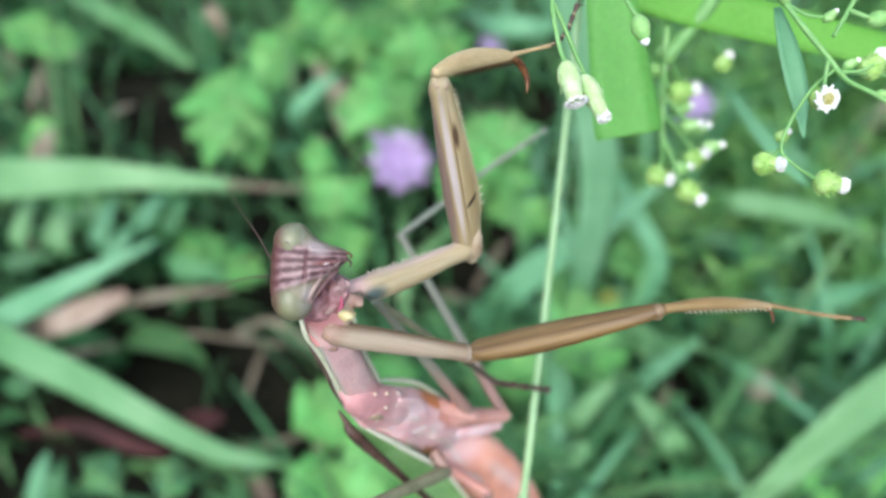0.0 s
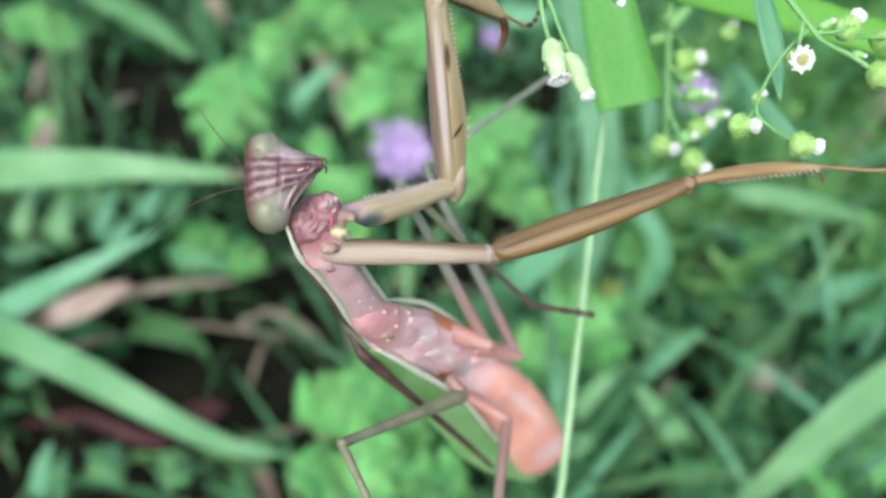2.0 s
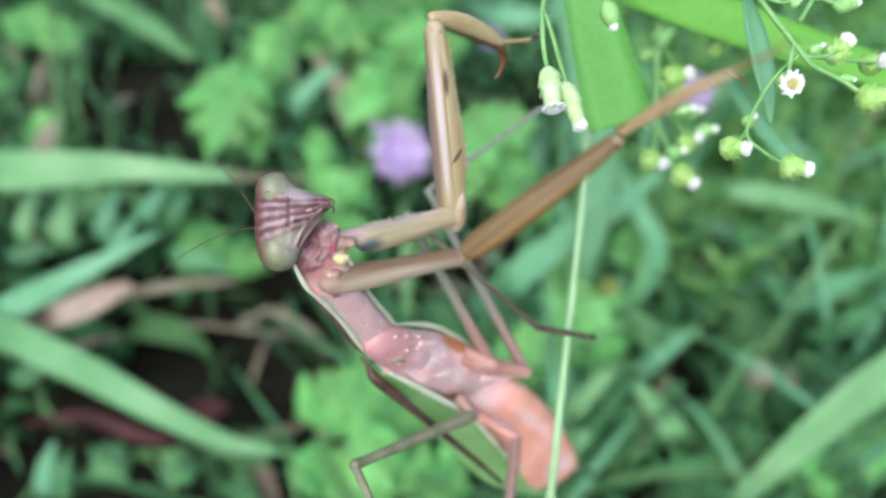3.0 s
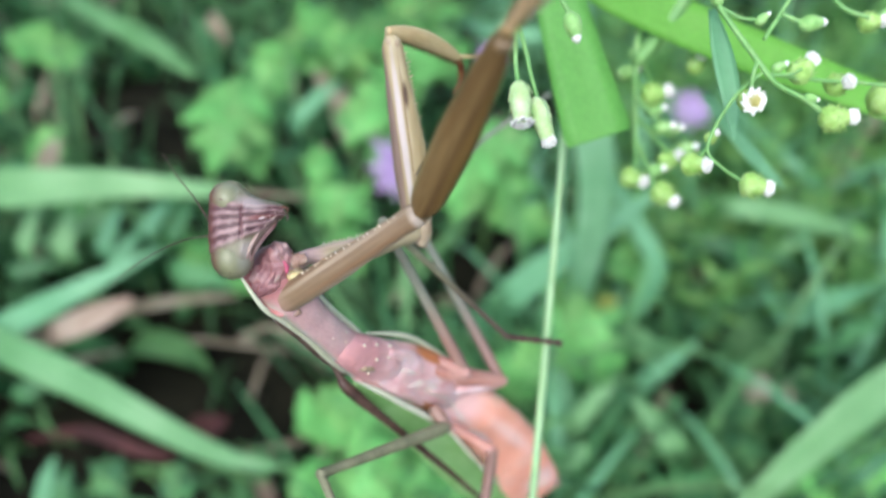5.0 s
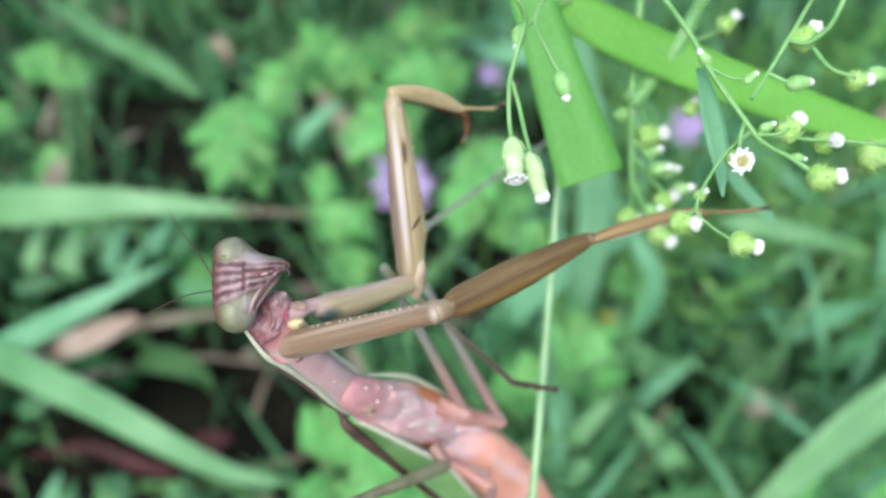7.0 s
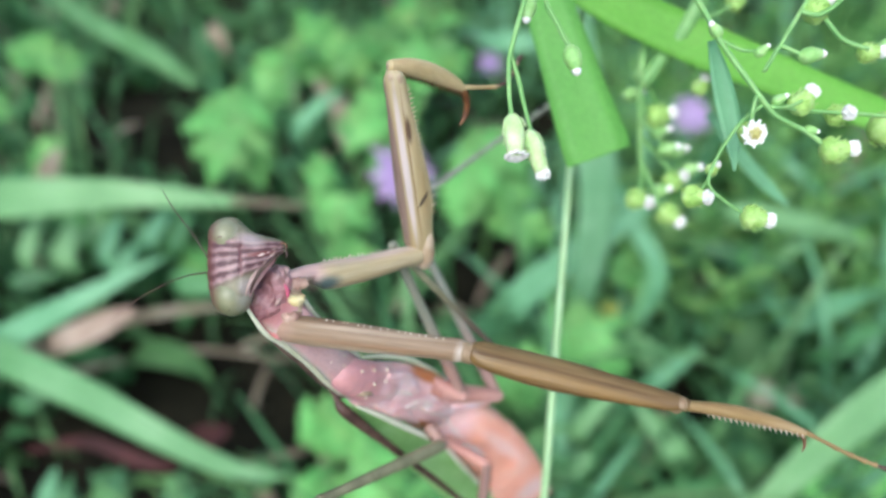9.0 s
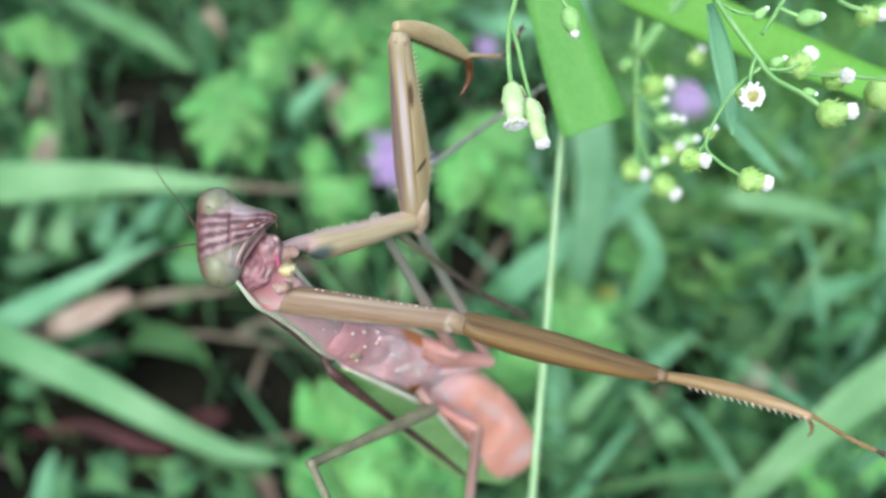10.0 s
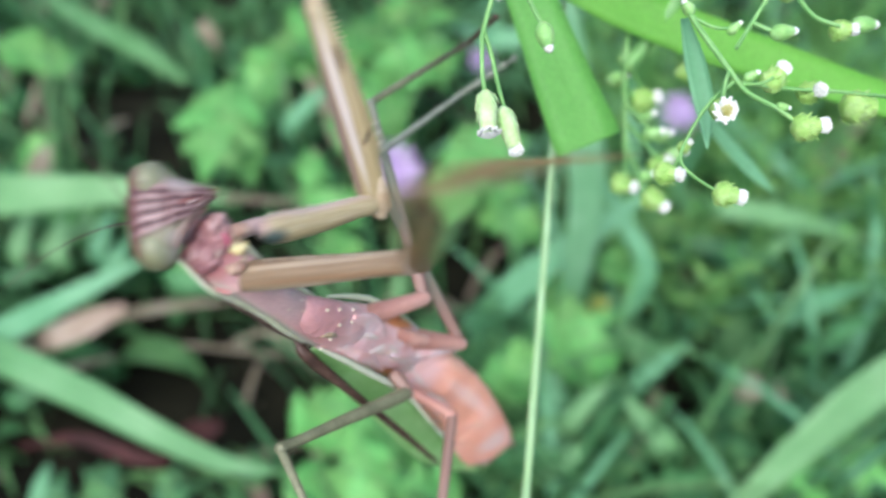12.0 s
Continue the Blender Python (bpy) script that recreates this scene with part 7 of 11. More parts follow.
        (9.267, pose(0.00990, 0.00692, 0.01339, -0.2, 46.9, -103.4)),
        (9.5, pose(0.00970, 0.00637, 0.01274, -1.7, 46.5, -103.9)),
        (9.733, pose(0.00983, 0.00647, 0.01373, -7.5, 47.0, -110.1)),
        (10, pose(0.00986, 0.00657, 0.01471, -13.4, 47.1, -116.5)),
        (10.07, pose(0.00928, 0.00715, 0.01658, -26.1, 44.3, -124.5)),
        (10.13, pose(0.00845, 0.00773, 0.01836, -37.5, 40.3, -131.0)),
        (10.2, pose(0.00739, 0.00829, 0.02003, -47.6, 35.5, -136.1)),
        (10.23, pose(0.00647, 0.00874, 0.02117, 3.4, 53.1, -91.4)),
        (10.27, pose(0.00543, 0.00915, 0.02221, 56.3, 37.2, -44.9)),
        (10.3, pose(0.00429, 0.00953, 0.02316, 81.3, 5.0, -28.0)),
        (10.33, pose(0.00353, 0.01006, 0.02366, 79.6, 0.4, -20.7)),
        (10.37, pose(0.00271, 0.01052, 0.02413, 77.3, -4.0, -13.4)),
        (10.4, pose(0.00184, 0.01091, 0.02457, 74.5, -8.0, -5.7)),
        (10.43, pose(0.00130, 0.01177, 0.02459, 73.7, -7.8, -3.7)),
        (10.47, pose(0.00060, 0.01250, 0.02466, 73.0, -7.5, -1.7)),
        (10.5, pose(-0.00024, 0.01309, 0.02477, 72.2, -7.2, 0.3)),
        (10.6, pose(-0.00092, 0.01398, 0.02449, 73.0, -5.1, 6.5)),
        (10.63, pose(-0.00016, 0.01440, 0.02399, 70.8, -1.8, 9.0)),
        (10.67, pose(0.00061, 0.01475, 0.02346, 68.7, 1.6, 11.4)),
        (10.7, pose(0.00140, 0.01502, 0.02289, 66.8, 5.1, 13.6)),
        (10.73, pose(0.00228, 0.01537, 0.02218, 71.5, 13.7, 29.7)),
        (10.77, pose(0.00315, 0.01565, 0.02142, 78.8, 20.5, 47.2)),
        (10.8, pose(0.00400, 0.01586, 0.02062, 88.3, 24.8, 66.2)),
        (10.87, pose(0.00508, 0.01595, 0.01944, 87.7, 30.1, 59.7)),
        (10.93, pose(0.00607, 0.01590, 0.01819, 86.4, 35.3, 52.7)),
        (11, pose(0.00695, 0.01570, 0.01687, 84.2, 40.3, 45.1)),
        (11.1, pose(0.00683, 0.01482, 0.01778, 84.2, 31.8, 54.2)),
        (11.13, pose(0.00592, 0.01447, 0.01932, 87.5, 27.8, 70.7)),
        (11.17, pose(0.00486, 0.01402, 0.02074, 89.3, 23.1, 86.3)),
        (11.2, pose(0.00365, 0.01350, 0.02202, 89.6, 18.1, 101.2)),
        (11.23, pose(0.00371, 0.01260, 0.02228, 88.2, 15.4, 95.7)),
        (11.27, pose(0.00366, 0.01171, 0.02255, 87.1, 12.5, 90.4)),
        (11.3, pose(0.00349, 0.01081, 0.02282, 86.2, 9.6, 85.1)),
        (11.33, pose(0.00385, 0.01057, 0.02251, 105.2, -42.0, 97.2)),
        (11.37, pose(0.00417, 0.01029, 0.02219, -109.0, -82.4, -28.9)),
        (11.4, pose(0.00446, 0.00999, 0.02188, -63.8, -30.4, -53.1)),
        (11.43, pose(0.00493, 0.01000, 0.02152, -57.3, -30.8, -59.0)),
        (11.47, pose(0.00540, 0.01001, 0.02115, -50.8, -30.7, -64.9)),
        (11.5, pose(0.00586, 0.01001, 0.02076, -44.4, -30.0, -70.7)),
        (11.6, pose(0.00711, 0.01026, 0.01946, -22.7, -18.1, -81.6)),
        (11.63, pose(0.00847, 0.01019, 0.01770, -10.2, 4.2, -82.2)),
        (11.67, pose(0.00957, 0.01009, 0.01579, 3.4, 26.1, -77.6)),
        (11.7, pose(0.01038, 0.00998, 0.01379, 23.7, 45.8, -64.4)),
        (11.8, pose(0.00983, 0.01035, 0.01361, 33.3, 43.0, -52.0)),
        (11.87, pose(0.00922, 0.01005, 0.01467, 53.9, 28.6, -35.0)),
        (11.93, pose(0.00855, 0.00974, 0.01571, 67.7, 10.9, -25.5)),
        (12, pose(0.00782, 0.00942, 0.01673, 78.3, -8.3, -20.5)),
    ])
    walk(leg_near[2], [
        (0, pose(0.02673, 0.01337, 0.00935, -16.4, -4.2, -85.8)),
        (0.2667, pose(0.02652, 0.01389, 0.00942, -15.9, -3.3, -86.5)),
        (0.5, pose(0.02629, 0.01440, 0.00949, -15.4, -2.3, -87.1)),
        (0.7333, pose(0.02637, 0.01410, 0.00941, -15.6, -2.1, -87.7)),
        (1, pose(0.02644, 0.01380, 0.00933, -15.9, -1.8, -88.2)),
        (1.267, pose(0.02693, 0.01424, 0.00731, -12.5, -2.0, -85.8)),
        (1.5, pose(0.02709, 0.01459, 0.00523, -9.1, -2.4, -83.4)),
        (1.733, pose(0.02764, 0.01517, 0.00675, -7.3, -0.6, -83.4)),
        (2, pose(0.02805, 0.01574, 0.00834, -5.6, 1.3, -83.2)),
        (2.267, pose(0.02808, 0.01532, 0.00576, 10.9, -0.7, -81.8)),
        (2.5, pose(0.02784, 0.01475, 0.00320, 27.4, -2.9, -81.0)),
        (2.7, pose(0.02760, 0.01580, 0.00300, 27.0, -1.9, -81.0)),
        (2.9, pose(0.02429, 0.02090, 0.00652, 10.4, -2.8, -67.6)),
        (3.1, pose(0.01876, 0.02405, 0.01117, -5.9, 0.2, -54.6)),
        (3.3, pose(0.01626, 0.02793, 0.02568, -25.8, -2.8, -35.6)),
        (3.5, pose(0.00829, 0.02168, 0.03945, -45.6, 0.9, -16.7)),
        (3.7, pose(0.00549, 0.02183, 0.03989, -45.8, 1.8, 0.1)),
        (3.9, pose(0.00273, 0.02125, 0.04039, -45.7, 2.7, 17.0)),
        (4.1, pose(-0.00010, 0.02078, 0.04057, -47.9, 7.3, 18.3)),
        (4.3, pose(-0.00272, 0.01969, 0.04072, -50.0, 11.9, 19.5)),
        (4.433, pose(-0.00005, 0.02198, 0.04021, -50.4, 8.1, 15.5)),
        (4.6, pose(0.00294, 0.02345, 0.03961, -50.5, 4.4, 11.6)),
        (4.733, pose(0.00674, 0.02440, 0.03756, -49.2, 4.9, -10.1)),
        (4.9, pose(0.01049, 0.02441, 0.03537, -48.1, 5.9, -31.8)),
        (5.067, pose(0.01250, 0.02559, 0.03351, -38.5, 7.8, -52.5)),
        (5.2, pose(0.01452, 0.02645, 0.03147, -30.2, 13.0, -72.8)),
        (5.333, pose(0.01501, 0.02609, 0.03121, -26.8, 11.5, -72.1)),
        (5.5, pose(0.01550, 0.02571, 0.03096, -23.5, 10.0, -71.4)),
        (5.667, pose(0.01461, 0.02558, 0.03200, -23.2, 9.9, -69.0)),
        (5.8, pose(0.01369, 0.02541, 0.03301, -22.9, 9.8, -66.6)),
        (5.933, pose(0.01213, 0.02469, 0.03431, -25.9, 8.4, -58.7)),
        (6.1, pose(0.01059, 0.02378, 0.03551, -29.1, 7.5, -50.8)),
        (6.3, pose(0.01084, 0.02225, 0.03671, -33.5, 6.6, -56.4)),
        (6.5, pose(0.01090, 0.02068, 0.03786, -37.8, 5.3, -62.0)),
        (6.567, pose(0.01776, 0.02565, 0.02966, -33.2, 3.7, -63.4)),
        (6.633, pose(0.02106, 0.02599, 0.01825, -28.5, 2.1, -64.8)),
        (6.7, pose(0.01980, 0.02152, 0.00745, -23.8, 0.7, -66.4)),
        (7.1, pose(0.02253, 0.01803, 0.00723, -1.1, -2.8, -74.9)),
        (7.5, pose(0.02477, 0.01439, 0.00749, 21.9, -2.7, -84.0)),
        (7.9, pose(0.02584, 0.01084, 0.00784, 23.6, -4.4, -89.7)),
        (8.3, pose(0.02656, 0.00737, 0.00862, 25.5, -5.9, -95.5)),
        (8.367, pose(0.02528, 0.00475, 0.00866, 15.6, -5.9, -100.9)),
        (8.433, pose(0.02355, 0.00231, 0.00873, 5.7, -6.8, -106.2)),
        (8.5, pose(0.02141, 0.00008, 0.00885, -4.1, -8.6, -111.2)),
        (8.567, pose(0.02213, 0.00046, 0.00945, 6.2, -8.3, -111.0)),
        (8.633, pose(0.02280, 0.00088, 0.01008, 16.6, -7.9, -110.6)),
        (8.7, pose(0.02344, 0.00133, 0.01072, 26.9, -7.7, -110.2)),
        (8.867, pose(0.02670, 0.00194, 0.01247, 7.2, -8.8, -106.2)),
        (9, pose(0.02831, 0.00298, 0.01432, -12.6, -8.5, -102.1)),
        (9.267, pose(0.02820, 0.00262, 0.01334, 2.6, -7.9, -105.0)),
        (9.5, pose(0.02804, 0.00226, 0.01236, 17.8, -6.5, -107.6)),
        (9.733, pose(0.02794, 0.00174, 0.01206, 24.3, -6.8, -106.3)),
        (10, pose(0.02765, 0.00126, 0.01175, 30.9, -7.1, -105.1)),
        (10.07, pose(0.02647, 0.00235, 0.01066, 14.8, -7.0, -103.9)),
        (10.13, pose(0.02457, 0.00352, 0.00964, -1.3, -6.6, -102.7)),
        (10.2, pose(0.02199, 0.00475, 0.00874, -17.4, -5.8, -101.7)),
        (10.23, pose(0.02520, 0.00737, 0.02185, -35.7, -5.8, -101.6)),
        (10.27, pose(0.01948, 0.00988, 0.03468, -54.0, -5.8, -101.6)),
        (10.3, pose(0.00705, 0.01129, 0.04168, -72.3, -5.7, -101.5)),
        (10.33, pose(0.00484, 0.01319, 0.04215, -86.6, -2.6, -101.6)),
        (10.37, pose(0.00241, 0.01483, 0.04243, -101.0, 0.3, -102.5)),
        (10.4, pose(-0.00018, 0.01616, 0.04251, -115.4, 2.9, -104.1)),
        (10.43, pose(-0.00079, 0.01718, 0.04247, -125.2, 7.9, -106.9)),
        (10.47, pose(-0.00158, 0.01808, 0.04248, -135.5, 12.2, -110.5)),
        (10.5, pose(-0.00251, 0.01882, 0.04253, -146.1, 15.9, -115.0)),
        (10.6, pose(-0.00311, 0.01927, 0.04240, -144.9, 23.7, -114.0)),
        (10.63, pose(-0.00167, 0.02043, 0.04174, -134.2, 27.5, -112.9)),
        (10.67, pose(-0.00024, 0.02153, 0.04097, -123.0, 31.0, -111.1)),
        (10.7, pose(0.00116, 0.02259, 0.04010, -111.3, 34.1, -108.4)),
        (10.73, pose(0.00299, 0.02263, 0.03951, -101.6, 34.6, -105.3)),
        (10.77, pose(0.00486, 0.02287, 0.03869, -91.8, 34.8, -102.0)),
        (10.8, pose(0.00667, 0.02331, 0.03767, -82.0, 34.4, -98.8)),
        (10.87, pose(0.00919, 0.02447, 0.03569, -63.1, 28.3, -89.1)),
        (10.93, pose(0.01170, 0.02524, 0.03350, -46.5, 19.9, -82.5)),
        (11, pose(0.01414, 0.02562, 0.03113, -31.6, 10.3, -78.9)),
        (11.1, pose(0.01106, 0.02393, 0.03367, -37.9, 4.5, -60.2)),
        (11.13, pose(0.00805, 0.02299, 0.03594, -50.2, 8.5, -56.7)),
        (11.17, pose(0.00511, 0.02139, 0.03804, -62.4, 13.1, -54.1)),
        (11.2, pose(0.00239, 0.01921, 0.03989, -74.8, 18.2, -52.5)),
        (11.23, pose(0.00263, 0.01751, 0.04040, -21.2, 13.9, -46.8)),
        (11.27, pose(0.00267, 0.01578, 0.04087, 30.8, 7.0, -46.8)),
        (11.3, pose(0.00253, 0.01404, 0.04131, 82.3, 2.7, -52.3)),
        (11.33, pose(0.01024, -0.00086, 0.03600, 51.6, 7.8, -67.6)),
        (11.37, pose(0.01666, -0.00357, 0.01984, 20.6, 4.4, -83.3)),
        (11.4, pose(0.01621, 0.00815, 0.00732, -8.5, -6.5, -95.1)),
        (11.43, pose(0.01781, 0.00828, 0.00793, 3.4, -6.7, -94.7)),
        (11.47, pose(0.01931, 0.00831, 0.00861, 15.3, -7.0, -94.3)),
        (11.5, pose(0.02071, 0.00824, 0.00937, 27.2, -7.3, -94.1)),
        (11.6, pose(0.02459, 0.01056, 0.01256, 32.7, -6.2, -89.3)),
        (11.63, pose(0.02677, 0.01295, 0.01437, 17.9, -4.9, -89.4)),
        (11.67, pose(0.02800, 0.01365, 0.01680, 3.2, -3.7, -89.8)),
        (11.7, pose(0.02825, 0.01252, 0.01906, -11.6, -2.6, -90.5)),
        (11.8, pose(0.02654, 0.01447, 0.02117, -11.8, -0.7, -88.9)),
        (11.87, pose(0.02153, 0.01495, 0.02801, -24.8, -2.0, -83.4)),
        (11.93, pose(0.01458, 0.01477, 0.03279, -37.8, -2.0, -77.9)),
        (12, pose(0.00664, 0.01391, 0.03495, -50.8, -0.8, -72.4)),
    ])
    walk(leg_near[3], [
        (0, pose(0.03727, 0.01391, 0.00625, 16.1, 0.8, -96.3)),
        (0.2667, pose(0.03709, 0.01436, 0.00641, 23.9, 1.4, -96.3)),
        (0.5, pose(0.03689, 0.01482, 0.00658, 31.8, 2.0, -96.1)),
        (0.7333, pose(0.03696, 0.01443, 0.00645, 24.3, 2.5, -96.9)),
        (1, pose(0.03702, 0.01404, 0.00631, 16.8, 2.8, -97.6)),
        (1.267, pose(0.03765, 0.01494, 0.00493, 18.5, 2.5, -95.1)),
        (1.5, pose(0.03789, 0.01576, 0.00350, 20.2, 2.1, -92.7)),
        (1.733, pose(0.03848, 0.01642, 0.00535, 9.0, 3.9, -92.0)),
        (2, pose(0.03892, 0.01705, 0.00727, -2.2, 5.7, -91.8)),
        (2.267, pose(0.03877, 0.01688, 0.00785, -0.1, 3.3, -90.1)),
        (2.5, pose(0.03745, 0.01653, 0.00825, 1.8, 0.9, -88.6)),
        (2.7, pose(0.03726, 0.01750, 0.00798, -0.2, -0.5, -83.9)),
        (2.9, pose(0.03426, 0.02511, 0.00850, -14.0, -1.3, -70.2)),
        (3.1, pose(0.02767, 0.03040, 0.01003, -27.7, 1.2, -56.7)),
        (3.3, pose(0.02221, 0.03585, 0.02089, -37.8, 0.3, -38.8)),
        (3.5, pose(0.01038, 0.02909, 0.03159, -47.8, 2.5, -20.9)),
        (3.7, pose(0.00522, 0.02951, 0.03201, -47.6, 3.4, -3.6)),
        (3.9, pose(0.00013, 0.02849, 0.03253, -47.2, 4.1, 13.7)),
        (4.1, pose(-0.00340, 0.02745, 0.03247, -51.7, 14.4, -0.5)),
        (4.3, pose(-0.00671, 0.02577, 0.03247, -58.9, 23.2, -16.4)),
        (4.433, pose(-0.00308, 0.02841, 0.03182, -56.4, 21.3, -16.9)),
        (4.6, pose(0.00089, 0.03016, 0.03114, -53.9, 19.4, -17.5)),
        (4.733, pose(0.00729, 0.03161, 0.02927, -51.4, 14.2, -29.9)),
        (4.9, pose(0.01364, 0.03110, 0.02723, -47.9, 9.7, -42.3)),
        (5.067, pose(0.01876, 0.03157, 0.02672, -37.2, 10.1, -58.1)),
        (5.2, pose(0.02323, 0.03045, 0.02608, -27.0, 13.3, -73.7)),
        (5.333, pose(0.02405, 0.03005, 0.02635, -12.0, 12.1, -73.4)),
        (5.5, pose(0.02481, 0.02964, 0.02664, 2.8, 10.9, -73.6)),
        (5.667, pose(0.02379, 0.02990, 0.02773, -16.0, 12.8, -75.5)),
        (5.8, pose(0.02270, 0.03010, 0.02880, -35.0, 13.9, -78.0)),
        (5.933, pose(0.02022, 0.03043, 0.02955, -40.6, 14.4, -76.6)),
        (6.1, pose(0.01759, 0.03040, 0.03020, -46.2, 15.1, -75.2)),
        (6.3, pose(0.01810, 0.02791, 0.03068, -45.2, 12.1, -75.8)),
        (6.5, pose(0.01829, 0.02531, 0.03115, -44.3, 9.1, -76.4)),
        (6.567, pose(0.02582, 0.03012, 0.02365, -35.6, 7.6, -78.1)),
        (6.633, pose(0.02972, 0.03028, 0.01301, -27.0, 6.3, -80.0)),
        (6.7, pose(0.02900, 0.02559, 0.00300, -18.3, 5.4, -82.1)),
        (7.1, pose(0.03315, 0.02089, 0.00702, -18.0, 2.8, -86.6)),
        (7.5, pose(0.03490, 0.01565, 0.01159, -17.5, 0.2, -91.1)),
        (7.9, pose(0.03592, 0.01123, 0.01224, -11.8, -2.3, -95.0)),
        (8.3, pose(0.03649, 0.00691, 0.01333, -6.0, -4.3, -99.1)),
        (8.367, pose(0.03574, 0.00306, 0.01160, -6.6, -5.3, -103.9)),
        (8.433, pose(0.03410, -0.00061, 0.00981, -7.2, -6.4, -108.8)),
        (8.5, pose(0.03160, -0.00401, 0.00807, -7.6, -7.6, -113.7)),
        (8.567, pose(0.03240, -0.00329, 0.01063, -10.3, -7.1, -113.5)),
        (8.633, pose(0.03282, -0.00243, 0.01318, -13.0, -6.7, -113.4)),
        (8.7, pose(0.03287, -0.00143, 0.01565, -15.6, -6.2, -113.3)),
        (8.867, pose(0.03724, -0.00090, 0.01383, -7.9, -3.9, -114.1)),
        (9, pose(0.03873, 0.00038, 0.01196, -0.3, -1.5, -114.6)),
        (9.267, pose(0.03883, -0.00015, 0.01385, -11.5, -2.8, -113.5)),
        (9.5, pose(0.03814, -0.00053, 0.01569, -22.8, -3.8, -112.2)),
        (9.733, pose(0.03771, -0.00057, 0.01656, -16.8, -1.6, -115.5)),
        (10, pose(0.03695, -0.00053, 0.01735, -10.9, 1.0, -118.6)),
        (10.07, pose(0.03688, 0.00013, 0.01344, -6.5, 0.7, -117.5)),
        (10.13, pose(0.03529, 0.00107, 0.00939, -2.0, 0.4, -116.4)),
        (10.2, pose(0.03220, 0.00229, 0.00546, 2.4, 0.0, -115.4)),
        (10.23, pose(0.03382, 0.00493, 0.01546, -20.2, -0.2, -115.0)),
        (10.27, pose(0.02564, 0.00771, 0.02582, -42.7, -0.3, -114.6)),
        (10.3, pose(0.01012, 0.00961, 0.03125, -65.3, -0.2, -114.1)),
        (10.33, pose(0.00537, 0.01257, 0.03118, -81.4, -1.8, -114.1)),
        (10.37, pose(0.00038, 0.01534, 0.03163, -97.6, -3.2, -113.7)),
        (10.4, pose(-0.00464, 0.01780, 0.03258, -113.8, -4.5, -112.9)),
        (10.43, pose(-0.00651, 0.02020, 0.03357, -121.7, -1.3, -115.1)),
        (10.47, pose(-0.00835, 0.02236, 0.03494, -129.7, 1.5, -117.7)),
        (10.5, pose(-0.01008, 0.02419, 0.03663, -137.8, 4.0, -120.7)),
        (10.6, pose(-0.01030, 0.02525, 0.03660, -139.2, 7.1, -121.2)),
        (10.63, pose(-0.00731, 0.02676, 0.03474, -133.5, 14.4, -123.8)),
        (10.67, pose(-0.00413, 0.02812, 0.03306, -127.9, 21.8, -125.9)),
        (10.7, pose(-0.00083, 0.02930, 0.03161, -122.2, 29.4, -127.2)),
        (10.73, pose(0.00247, 0.02912, 0.03064, -112.8, 33.7, -125.1)),
        (10.77, pose(0.00583, 0.02907, 0.02966, -102.8, 37.8, -122.0)),
        (10.8, pose(0.00913, 0.02916, 0.02869, -91.9, 41.2, -117.9)),
        (10.87, pose(0.01411, 0.02919, 0.02706, -63.1, 35.6, -95.3)),
        (10.93, pose(0.01886, 0.02892, 0.02600, -40.9, 22.9, -79.7)),
        (11, pose(0.02313, 0.02843, 0.02546, -24.1, 6.5, -70.9)),
        (11.1, pose(0.01834, 0.02870, 0.02694, -37.5, 5.3, -62.1)),
        (11.13, pose(0.01325, 0.02790, 0.02758, -47.6, 8.6, -59.1)),
        (11.17, pose(0.00793, 0.02616, 0.02854, -57.6, 12.3, -56.6)),
        (11.2, pose(0.00267, 0.02360, 0.02981, -67.6, 16.3, -54.8)),
        (11.23, pose(0.00945, 0.02523, 0.03654, -15.0, 11.1, -47.7)),
        (11.27, pose(0.01004, 0.02174, 0.04646, 35.9, 2.5, -47.5)),
        (11.3, pose(0.00401, 0.01453, 0.05220, 86.8, -3.0, -54.1)),
        (11.33, pose(0.01700, 0.00066, 0.04453, 47.8, 7.6, -68.1)),
        (11.37, pose(0.02692, -0.00265, 0.02370, 7.2, 6.8, -85.7)),
        (11.4, pose(0.02703, 0.00701, 0.00570, -31.5, -5.1, -98.7)),
        (11.43, pose(0.02876, 0.00746, 0.00857, -27.1, -5.1, -98.5)),
        (11.47, pose(0.02992, 0.00785, 0.01150, -22.7, -5.2, -98.4)),
        (11.5, pose(0.03051, 0.00818, 0.01437, -18.3, -5.2, -98.3)),
        (11.6, pose(0.03384, 0.01132, 0.01847, -19.2, -5.3, -90.7)),
        (11.63, pose(0.03723, 0.01335, 0.01774, -19.4, -1.9, -93.9)),
        (11.67, pose(0.03898, 0.01373, 0.01741, -19.9, 1.6, -97.2)),
        (11.7, pose(0.03902, 0.01233, 0.01684, -20.5, 5.0, -100.5)),
        (11.8, pose(0.03730, 0.01465, 0.01891, -16.2, 4.7, -96.1)),
        (11.87, pose(0.03147, 0.01593, 0.02340, -22.2, 3.0, -91.3)),
        (11.93, pose(0.02312, 0.01636, 0.02605, -28.3, 1.8, -86.3)),
        (12, pose(0.01331, 0.01590, 0.02643, -34.5, 1.1, -81.2)),
    ])
